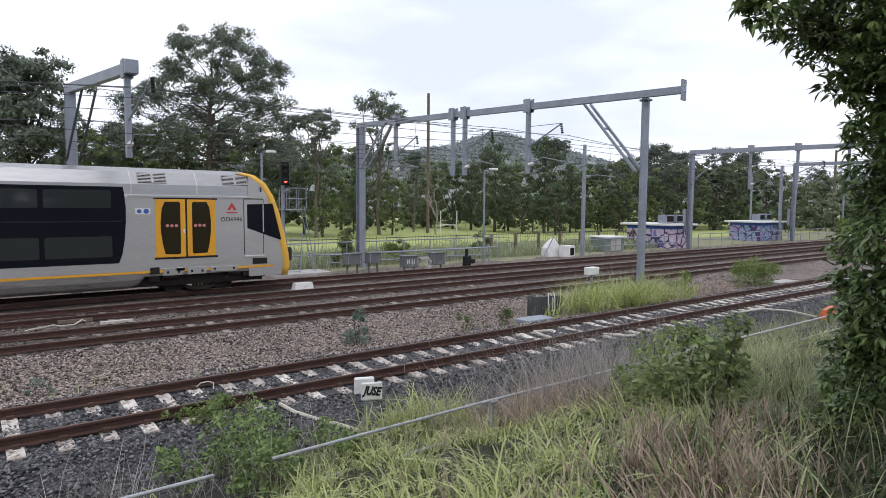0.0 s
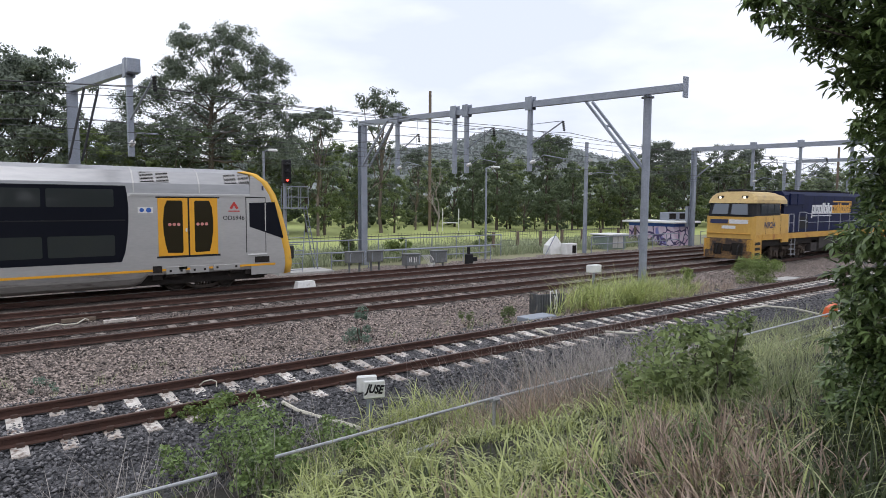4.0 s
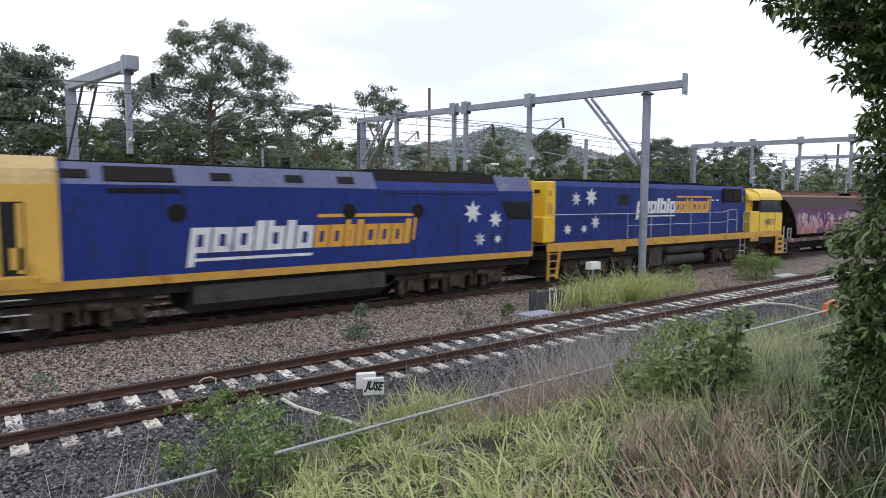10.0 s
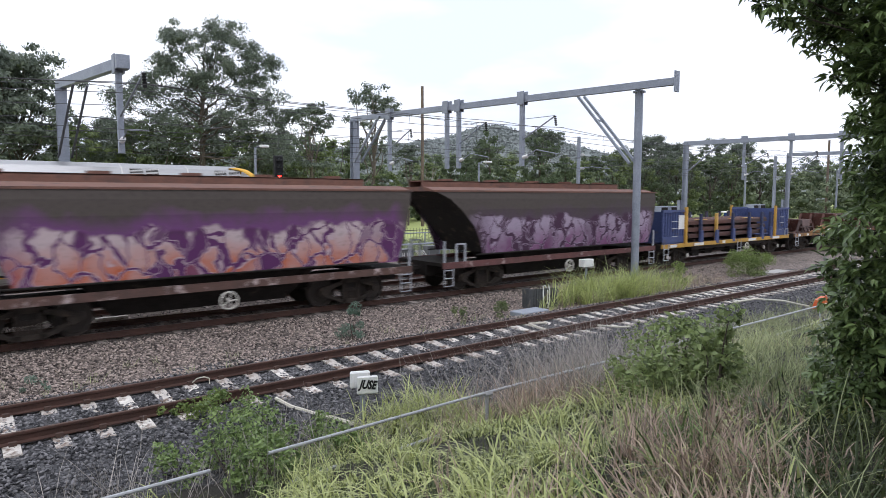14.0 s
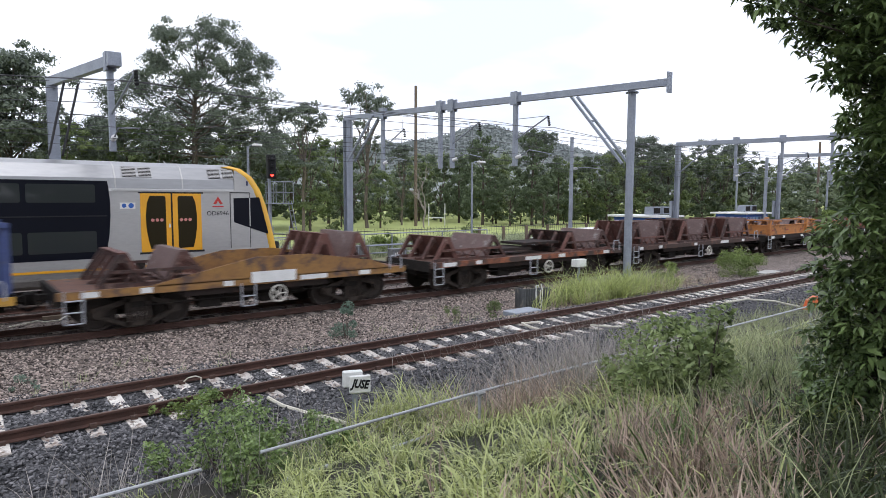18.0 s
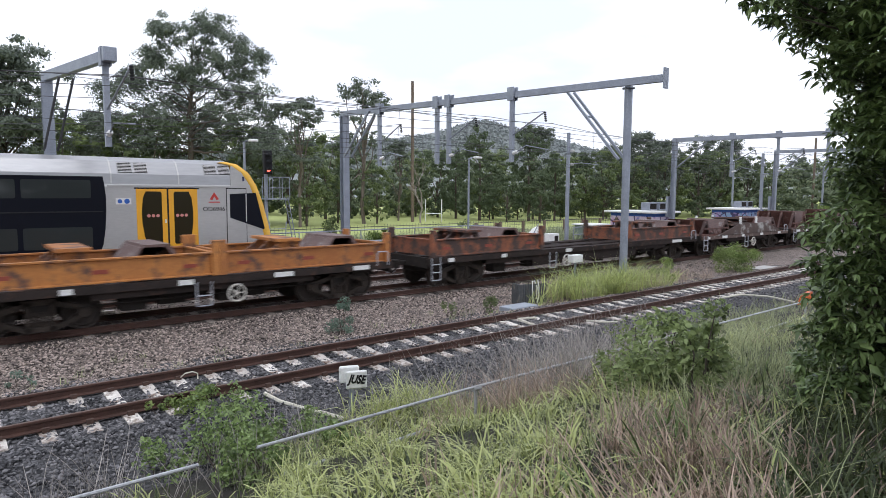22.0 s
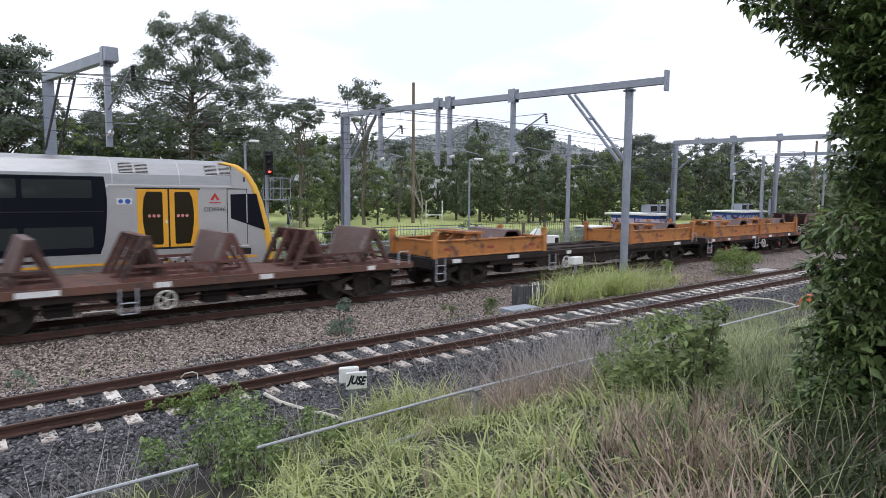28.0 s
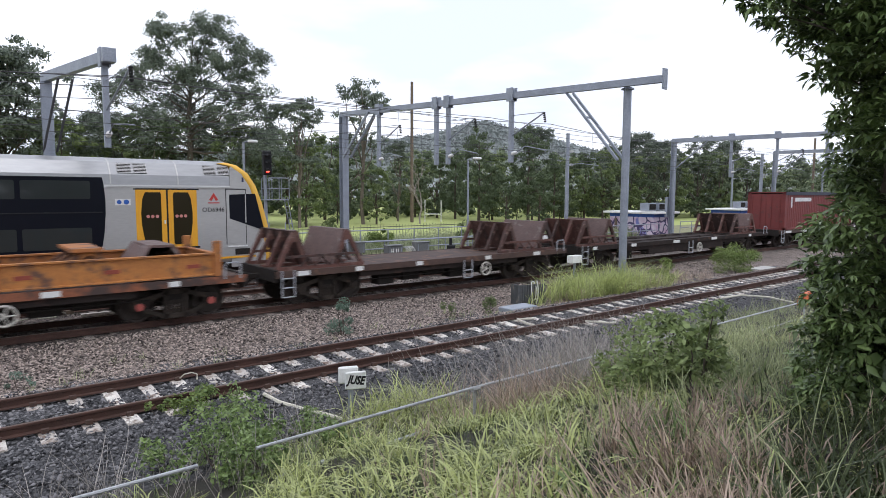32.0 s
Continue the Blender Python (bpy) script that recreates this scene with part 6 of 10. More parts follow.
def passenger_car():
    t = thing("passenger_train", "silver double-deck electric train with orange doors at a signal", "train", at=pose(0, Y_T4, 0))
    x0, x1 = -10.0, 9.0
    half = [(1.42, 0.72), (1.5, 0.86), (1.5, 3.6), (1.47, 3.7), (1.44, 4.05), (1.14, 4.5), (0.7, 4.64), (0.3, 4.67)]
    sec = [(y, z) for y, z in half] + [(-y, z) for y, z in reversed(half)]
    part("body_shell", loft(bmesh.new(), [[(x, y, z) for y, z in sec] for x in (x0, x1)]), M_stain, t, "brushed stainless body")
    rs = [(1.475, 3.70), (1.445, 4.05), (1.145, 4.5), (0.7, 4.65), (0.3, 4.68), (-0.3, 4.68), (-0.7, 4.65), (-1.145, 4.5), (-1.445, 4.05), (-1.475, 3.70)]
    roof = part("roof", loft(bmesh.new(), [[(x, y * 1.005, z + 0.008) for y, z in rs] for x in (x0, 4.75, 4.76, 7.0, 7.01, x1)]), M_stainroof, t, "pale stainless roof")
    for x in (4.72, 6.98):
        shared("roofseam", lambda: loft(bmesh.new(), [[(k, y * 1.012, z + 0.016) for y, z in rs] for k in (0.0, 0.05)]), M_stain, "roof_seam", roof, pose(x, 0, 0))
    for s in (-1, 1):
        for v0 in (5.0, 8.0):
            vent = shared("ventplate%d" % s, lambda: loft(bmesh.new(), [[(x, s * 1.435, 4.12), (x, s * 1.205, 4.475), (x, s * 1.17, 4.45), (x, s * 1.40, 4.10)] for x in (0.0, 0.95)]), M_grille, "roof_vent", roof, pose(v0, 0, 0))
            for i in range(7):
                shared("ventslat%d%d" % (s, i), lambda: loft(bmesh.new(), [[(x, s * (1.445 - 0.034 * i), 4.13 + 0.052 * i), (x, s * (1.432 - 0.034 * i), 4.152 + 0.052 * i), (x, s * (1.41 - 0.034 * i), 4.13 + 0.052 * i)] for x in (-0.02, 0.97)]), M_stain, "slat", vent)
            shared("ventbar%d" % s, lambda: loft(bmesh.new(), [[(x, s * 1.45, 4.11), (x, s * 1.22, 4.49), (x, s * 1.17, 4.45), (x, s * 1.40, 4.10)] for x in (0.44, 0.52)]), M_stainroof, "vent_bar", vent)
        y = s * 1.5
        part("gutter", B((4.62, 9.3, *Q(y, s, -0.02, 0.025), 3.6, 3.66)), M_stain, t)
        # dark double-deck window band, its end bowed
        edge = [(4.30, 1.26), (4.42, 1.6), (4.50, 2.1), (4.55, 2.7), (4.56, 3.2), (4.52, 3.7), (4.48, 3.95)]
        part("window_band", prism(bmesh.new(), [(x0 + 0.2, 3.95), (x0 + 0.2, 1.26)] + edge, *Q(y, s, -0.02, 0.006)), M_winband, t, "dark glazed band across both decks")
        for x in np.arange(-8.6, 3.9, 2.15):
            for z0, z1 in ((3.2, 3.82), (1.5, 2.22)):
                shared("osc_pane%d%.1f" % (s, z0), lambda: prism(bmesh.new(), rounded(0, 2.0, z0, z1, 0.06), *Q(y, s, 0, 0.012)), M_pane, "window_pane", t, pose(x - 0.05, 0, 0))
        part("mid_ledge", B((x0 + 0.2, 4.45, *Q(y, s, -0.01, 0.02), 2.72, 2.76)), M_black, t)
        # passenger doors
        for a in (5.52, 6.61):
            d = shared("osc_door%d" % s, lambda: B((0.0, 1.05, *Q(y, s, -0.01, 0.016), 1.4, 3.53, 0.01)), M_doory, "door", t, pose(a, 0, 0), "orange-yellow sliding door")
            bul = 1 if a < 6 else -1
            pts = [(0.82, 1.5), (0.86, 1.56), (0.86, 3.38), (0.82, 3.44), (0.32, 3.44), (0.22, 3.2), (0.17, 2.7), (0.18, 2.3), (0.24, 1.85), (0.32, 1.52)]
            if bul < 0:
                pts = [(1.05 - px, pz) for px, pz in pts]
            w = shared("osc_dwin%d%d" % (s, bul), lambda: prism(bmesh.new(), pts, *Q(y, s, 0.004, 0.021)), M_dwin, "door_window", d)
            shared("osc_dot%d%d" % (s, bul), lambda: rod(rod(rod(bmesh.new(), *[((0.4 if bul > 0 else 0.31), y + s * k, 2.56) for k in (0.018, 0.024)], 0.06, 10), *[((0.555 if bul > 0 else 0.465), y + s * k, 2.56) for k in (0.018, 0.024)], 0.06, 10), *[((0.71 if bul > 0 else 0.62), y + s * k, 2.56) for k in (0.018, 0.024)], 0.06, 10), mat("notice_red", (0.55, 0.12, 0.10), (0.6, 0.35, 0.32), rough=0.5, bump=0), "door_notices", w)
        part("door_gap", B((6.56, 6.62, *Q(y, s, -0.01, 0.02), 1.4, 3.53)), M_black, t)
        part("door_frame", B((5.46, 7.74, *Q(y, s, -0.005, 0.008), 3.53, 3.58)), M_black, t)
        part("door_sill", B((5.46, 7.74, *Q(y, s, -0.005, 0.012), 1.33, 1.4)), M_black, t)
        part("information_panel", B((4.86, 5.36, *Q(y, s, 0, 0.008), 2.98, 3.2)), M_white, t, "white panel with blue symbol")
        part("symbol_disc", rod(bmesh.new(), (5.22, y, 3.09), (5.22, y + s * 0.012, 3.09), 0.09, 14), mat("symbol_blue", (0.03, 0.12, 0.45), rough=0.5, bump=0), t)
        part("emblem", prism(bmesh.new(), [(8.12, 3.15), (8.3, 3.42), (8.48, 3.15), (8.38, 3.12), (8.3, 3.26), (8.22, 3.12)], y, y + s * 0.008), M_red, t, "small red emblem")
        lettering("car_number", "OD6946", 0.24, side_m(8.28, y + s * 0.004, 2.77, s), M_black, t, "dark car number")
        part("symbol_disc", rod(bmesh.new(), (4.99, y, 3.09), (4.99, y + s * 0.012, 3.09), 0.075, 14), mat("symbol_blue", (0.03, 0.12, 0.45), rough=0.5, bump=0), t)
        part("door_handle", B((6.47, 6.53, *Q(y, s, 0, 0.035), 2.28, 2.42, 0.01)), M_white, t, "small white door handle")
        part("destination_mark", B((8.08, 8.52, *Q(y, s, 0, 0.006), 3.02, 3.06)), M_red, t)
        for a, c, e, g in ((5.75, 6.45, 0.72, 1.0), (6.6, 7.3, 0.72, 1.0), (7.45, 8.5, 0.76, 0.98)):
            shell = part("skirt_box", B((a, c, *Q(y, s, -0.12, 0.012), e, g, 0.012)), M_stain, t, "silver skirt box")
            part("box_latch", B((a + 0.12, a + 0.2, *Q(y, s, 0.01, 0.02), e + 0.08, e + 0.16), (c - 0.2, c - 0.12, *Q(y, s, 0.01, 0.02), e + 0.08, e + 0.16)), M_grime, shell)
        # cab side
        part("cab_door", B((8.78, 9.55, *Q(y, s, -0.005, 0.01), 1.42, 3.56, 0.012)), M_stain, t, "silver cab door")
        part("cab_door_seam", B((8.76, 8.78, *Q(y, s, -0.005, 0.012), 1.4, 3.58), (9.55, 9.57, *Q(y, s, -0.005, 0.012), 1.4, 3.58), (8.76, 9.57, *Q(y, s, -0.005, 0.012), 3.56, 3.59)), M_black, t)
        part("cab_window", prism(bmesh.new(), [(8.9, 3.36), (9.95, 3.40), (10.3, 1.98), (10.28, 1.92), (8.9, 2.42)], *Q(y, s, -0.01, 0.016)), M_winband, t, "dark wedge-shaped cab window")
        part("cab_window_bar", B((9.53, 9.57, *Q(y, s, 0.0, 0.022), 2.25, 3.37)), M_stain, t)
        part("waist_stripe", B((x0, 9.95, *Q(y, s, -0.005, 0.006), 0.85, 0.93)), M_doory, t, "thin yellow stripe")
        [part("skirt_hatch", B((a, c, *Q(y, s, -0.02, 0.012), e, g)), M_grime, t) for a, c, e, g in ((5.3, 5.62, 0.8, 1.05), (6.2, 6.5, 0.88, 0.98), (9.1, 9.7, 0.98, 1.22))]
        part("cab_step", B((8.8, 9.6, *Q(y, s, -0.02, 0.05), 1.3, 1.34)), M_white, t)
    M_pod = mat("dull_lower_body", (0.27, 0.255, 0.24), (0.19, 0.18, 0.17), rough=0.5, metal=0.35, scale=0.8, fine=8, bump=0.03, spots=(0.12, 0.105, 0.095), spot_amount=0.35, stretch=(0.4, 1, 2))
    pod = [(1.5, 0.84), (1.49, 0.62), (1.40, 0.42), (1.2, 0.3), (-1.2, 0.3), (-1.40, 0.42), (-1.49, 0.62), (-1.5, 0.84)]
    part("lower_pod", loft(bmesh.new(), [[(x, y * k, 0.84 - (0.84 - z) * q) for y, z in pod] for x, k, q in ((x0, 1.003, 1.0), (4.6, 1.003, 1.0), (4.95, 0.99, 0.8), (5.15, 0.97, 0.35))]), M_pod, t, "dull curved lower body")
    for x, w, z0 in ((5.3, 0.35, 0.5), (5.75, 0.6, 0.6), (8.15, 0.5, 0.62), (8.75, 0.4, 0.5), (9.25, 0.4, 0.45)):
        for s in (-1, 1):
            part("under_box", B((x, x + w, *Q(s * 1.3, s, -0.25, 0.1), z0, 0.74, 0.02)), M_grime, t)
    part("underside", B((x0, 9.6, -1.2, 1.2, 0.32, 0.72)), M_grime, t)
    # orange nose
    prof = [(8.9, 4.62, 1.1), (9.3, 4.52, 1.28), (9.7, 4.2, 1.42), (10.0, 3.7, 1.48), (10.25, 3.0, 1.5), (10.45, 2.2, 1.5), (10.62, 1.4, 1.5), (10.68, 0.9, 1.48), (10.62, 0.5, 1.44)]
    rings = []
    for x, z, w in prof:
        rings.append([(x, -w, z), (x + 0.12, -w * 0.6, z), (x + 0.16, 0, z), (x + 0.12, w * 0.6, z), (x, w, z), (x - 0.28, w * 1.0, z - 0.04), (x - 0.28, 0, z - 0.04), (x - 0.28, -w, z - 0.04)])
    part("cab_front", loft(bmesh.new(), rings), mat("cab_front_yellow", (0.80, 0.46, 0.06), (0.70, 0.38, 0.05), rough=0.4, scale=1.2, spots=(0.55, 0.36, 0.16), spot_amount=0.2), t, "orange-yellow rounded cab end", smooth=True)
    for s in (-1, 1):
        part("cab_cheek", prism(bmesh.new(), [(8.95, 0.5), (10.32, 0.5), (10.38, 0.9), (10.34, 1.4), (10.16, 2.2), (9.96, 3.0), (9.72, 3.7), (9.4, 4.18), (9.0, 4.45), (8.95, 4.4)], *Q(s * 1.49, s, -0.03, 0.008)), M_stain, t)
        part("tail_lamp", B((9.42, 9.5, *Q(s * 1.47, s, -0.02, 0.03), 3.86, 4.04)), M_navytext, t)
        part("cab_bumper", B((10.3, 10.8, *Q(s * 1.4, s, -0.12, 0.06), 1.05, 1.6, 0.04)), M_rubber, t)
    part("lower_shroud", loft(bmesh.new(), [[(9.6, -1.45, 0.5), (9.6, 1.45, 0.5), (9.6, 1.45, 1.3), (9.6, -1.45, 1.3)], [(10.66, -1.35, 0.42), (10.66, 1.35, 0.42), (10.7, 1.42, 1.2), (10.7, -1.42, 1.2)]]), M_stain, t)
    for x in (7.2, -6.5):
        wagon_bogie(t, x)
    WHEELS[-4:] = []


passenger_car()


# ---- overhead line structures ----
def insulator(bm, p, q, n=5, r=0.07):
    p, q = Vector(p), Vector(q)
    for i in range(n):
        a = p.lerp(q, (i + 0.1) / n)
        c = p.lerp(q, (i + 0.7) / n)
        rod(bm, a, c, r, 10, r * 0.6)


def drop_tube(parent, x, y, top, arm, reach=1.9):
    """A square hanger below the beam with a registration arm, strut and insulators reaching along y."""
    d = part("drop_hanger", B((x - 0.09, x + 0.09, y - 0.09, y + 0.09, 4.9, top)), M_steel, parent)
    part("hanger_clamp", B((x - 0.16, x - 0.1, y - 0.2, y + 0.2, top - 0.1, top + 0.5), (x + 0.1, x + 0.16, y - 0.2, y + 0.2, top - 0.1, top + 0.5)), M_steel, d)
    if arm:
        e = y + arm * reach
        bm = rod(bmesh.new(), (x, y, 6.1), (x, e, 7.0), 0.035, 6)
        rod(bm, (x, y, 7.05), (x, e, 7.02), 0.015, 6)
        part("top_strut", bm, M_steel, d)
        bm = bmesh.new()
        insulator(bm, (x, e, 7.0), (x, e + arm * 0.08, 6.55))
        part("suspension_insulator", bm, M_rubber, d)
        bm = tube(bmesh.new(), [(x, y + arm * 0.35, 5.35), (x, y + arm * 0.9, 5.6), (x, e + arm * 0.2, 5.35)], 0.025)
        part("registration_arm", bm, M_steel, d)
        bm = bmesh.new()
        insulator(bm, (x, y + arm * 0.08, 5.3), (x, y + arm * 0.4, 5.36), 4, 0.09)
        part("arm_insulator", bm, M_porcelain, d)


def i_post(name, parent, x, y, z0, z1, w=0.2):
    bm = B((x - w, x + w, y - w, y - w + 0.03, z0, z1), (x - w, x + w, y + w - 0.03, y + w, z0, z1), (x - 0.015, x + 0.015, y - w + 0.03, y + w - 0.03, z0, z1))
    return part(name, bm, M_steel, parent)


def skew_beam(parent, a, c, z0, z1, w=0.14):
    """A box beam between two plan points."""
    a, c = Vector((*a, 0)), Vector((*c, 0))
    d = (c - a).normalized()
    n = Vector((-d.y, d.x, 0)) * w
    bm = bmesh.new()
    loft(bm, [[p - n + Vector((0, 0, z0)), p + n + Vector((0, 0, z0)), p + n + Vector((0, 0, z1)), p - n + Vector((0, 0, z1))] for p in (a, c)])
    return part("beam", bm, M_steel, parent)


def portal():
    t = thing("overhead_portal", "grey galvanised steel portal spanning the tracks, with hangers and braces", "railway gantry", "overhead line gantries")
    part("post", rod(bmesh.new(), (22.4, 15.3, -0.4), (22.4, 15.3, 7.85), 0.165, 16), M_steel, t)
    part("post_cap", rod(bmesh.new(), (22.4, 15.3, 7.75), (22.4, 15.3, 7.8), 0.26, 16), M_steel, t)
    a, c = Vector((22.35, 13.62)), Vector((18.45, 31.9))
    skew_beam(t, a, c, 7.82, 8.1, 0.11)
    part("beam_end_plate", B((22.2, 22.5, 13.56, 13.62, 7.55, 8.35)), M_steel, t)
    i_post("far_post", t, 18.5, 31.7, -0.4, 7.9)
    def along(y):
        return a.x + (c.x - a.x) * (y - a.y) / (c.y - a.y)
    for dx in (-0.24, 0.24):
        part("brace", B((-0.05, 0.05, -0.05, 0.05, 0, 4.2)), M_steel, t).matrix_basis = Matrix.Translation((22.3 + dx, 15.45, 4.85)) @ pose(0, 0, 0, -42, 0, 0)
        part("far_brace", B((-0.05, 0.05, -0.05, 0.05, 0, 3.2)), M_steel, t).matrix_basis = Matrix.Translation((18.6 + dx, 31.5, 5.5)) @ pose(0, 0, 0, 40, 0, 12)
    part("brace_tie", B((22.1, 22.5, 17.2, 17.26, 6.75, 6.83)), M_steel, t)
    for y, arm in ((20.5, -1), (24.15, -1), (24.9, 0), (28.9, -1)):
        drop_tube(t, along(y), y, 7.8, arm, 2.0)
    return t


portal()


def left_gantry():
    t = thing("overhead_cantilever", "grey galvanised steel cantilever gantry with a square hanger", "railway gantry", "overhead line gantries")
    i_post("post", t, 3.5, 28.4, -0.4, 7.65, 0.18)
    skew_beam(t, (3.46, 28.6), (4.54, 22.6), 7.64, 7.98, 0.12)
    part("beam_end_box", B((4.34, 4.74, 22.4, 22.85, 7.6, 8.05, 0.015)), M_steel, t)
    for k, (dx, zt) in enumerate(((-0.2, 7.55), (0.25, 7.55))):
        part("brace", rod(bmesh.new(), (3.5 + dx, 28.3, 5.0), (3.85 + dx, 26.4, zt), 0.045, 8), M_wire, t)
    drop_tube(t, 4.48, 22.9, 7.6, -1, 3.4)
    part("band", B((3.28, 3.72, 28.18, 28.62, 4.75, 4.85)), M_steel, t)


left_gantry()


def far_gantry(x, y0, y1, skew, name_label):
    t = thing("overhead_portal", name_label, "railway gantry", "overhead line gantries")
    i_post("far_post", t, x, y0, -0.4, 8.2, 0.18)
    rod_p = part("post", rod(bmesh.new(), (x + skew, y1, -0.4), (x + skew, y1, 8.2), 0.16, 12), M_steel, t)
    skew_beam(t, (x, y0 + 0.2), (x + skew, y1 - 1.5), 7.95, 8.3, 0.12)
    for k, arm in ((0.3, -1), (0.52, -1), (0.74, -1)):
        y = y0 + (y1 - y0) * k
        drop_tube(t, x + skew * k, y, 8.0, arm, 1.9)
    part("brace", rod(bmesh.new(), (x, y0 - 0.1, 5.6), (x + skew * 0.2, y0 - 2.6, 7.95), 0.06, 8), M_steel, t)
    part("trunking", B((x - 0.3, x + 0.3, y0 + 0.25, y0 + 0.5, 1.4, 3.2)), M_steel, t)


far_gantry(50.4, 29.6, 14.6, 4.0, "grey steel portal further along the line")
far_gantry(72.5, 30.3, 14.2, 4.0, "grey steel portal in the distance beside the hut")
far_gantry(98.0, 31.0, 14.0, 4.0, "grey steel portal far down the line")


def contact_lines():
    """Catenary: messenger with sag, contact wire and droppers between supports."""
    t = thing("overhead_wires", "thin dark overhead wires strung between gantries", "overhead wires", kind="structure")
    sup = [-52, 4.6, 21.2, 51.5, 73.5, 99, 140, 190]
    k = 0
    for y, zc, zm in ((Y_T2, 5.25, 6.5), (Y_T3, 5.25, 6.75), (Y_T4, 5.25, 6.8), (29.0, 5.3, 6.7)):
        bm, bd = bmesh.new(), bmesh.new()
        for a, c in zip(sup, sup[1:]):
            n = 10
            sag = min(0.9, (c - a) ** 2 / 1800)
            pts = [(a + (c - a) * i / n, y + 0.12 * math.sin(i), zm - sag * 4 * (i / n) * (1 - i / n)) for i in range(n + 1)]
            tube(bm, pts, 0.011, 4)
            if a < 100:
                for p in pts[1:-1:2]:
                    rod(bd, p, (p[0], y, zc), 0.005, 4)
        part("messenger_wire", bm, M_wire, t)
        part("droppers", bd, M_wire, t)
        part("contact_wire", rod(bmesh.new(), (-52, y, zc), (190, y, zc), 0.01, 4), M_wire, t)
    for y, z in ((22.3, 7.15), (28.2, 7.9), (30.6, 6.9), (30.6, 6.3)):
        bm = bmesh.new()
        for a, c in zip(sup, sup[1:]):
            n = 8
            sag = (c - a) ** 2 / 2600
            tube(bm, [(a + (c - a) * i / n, y, z - sag * 4 * (i / n) * (1 - i / n)) for i in range(n + 1)], 0.012, 4)
        part("feeder_wire", bm, M_wire, t)


contact_lines()


# ---- lineside equipment ----
def lamp_post(x, y, h, label, arm=0.7, material=None):
    t = thing("street_lamp", label, "lamp post", "lamp posts")
    part("pole", rod(bmesh.new(), (x, y, -0.35), (x, y, h), 0.075, 10, 0.06), material or M_steel, t)
    part("lamp_arm", tube(bmesh.new(), [(x, y, h - 0.05), (x + 0.15, y - 0.1, h + 0.04), (x + arm * 0.5, y - 0.3, h + 0.06)], 0.035), material or M_steel, t)
    part("lamp_head", B((x + arm * 0.2, x + arm * 0.95, y - 0.5, y - 0.22, h - 0.04, h + 0.1, 0.04)), M_white, t, "pale lamp head")


lamp_post(12.25, 31.0, 6.0, "grey lamp post with a short rounded head", 0.6)
lamp_post(27.0, 30.4, 5.7, "grey lamp post with a short flat head beside the fence", 0.8)


def plain_post(x, y, h, label, r=0.16, wood=False):
    t = thing("line_post" if not wood else "timber_pole", label, "post", "line posts")
    part("pole", rod(bmesh.new(), (x, y, -0.4), (x, y, h), r, 12, r * 0.8), M_wood if wood else M_steel, t)
    if not wood:
        for z in (h - 1.3, h - 2.3):
            bm = bmesh.new()
            insulator(bm, (x + r, y - 0.1, z), (x + r + 0.35, y - 0.15, z), 4, 0.1)
            part("insulator", bm, M_porcelain, t)
        part("bracket", tube(bmesh.new(), [(x + r, y - 0.1, h - 2.3), (x + 0.8, y - 0.6, h - 2.2), (x + 1.9, y - 1.4, h - 2.35)], 0.03), M_steel, t)


plain_post(36.5, 30.0, 7.9, "grey steel post with white insulators")
plain_post(72.0, 31.5, 8.0, "grey steel post with white insulators near a painted hut", 0.2)
plain_post(88.0, 42.5, 8.0, "grey steel post with white insulators in the distance")
plain_post(104.0, 36.5, 7.6, "grey steel post with white insulators far away")
plain_post(47.2, 64.0, 17.4, "tall weathered timber pole at the field", 0.22, True)
plain_post(110.0, 40.0, 12.5, "tall weathered timber pole far down the line", 0.2, True)


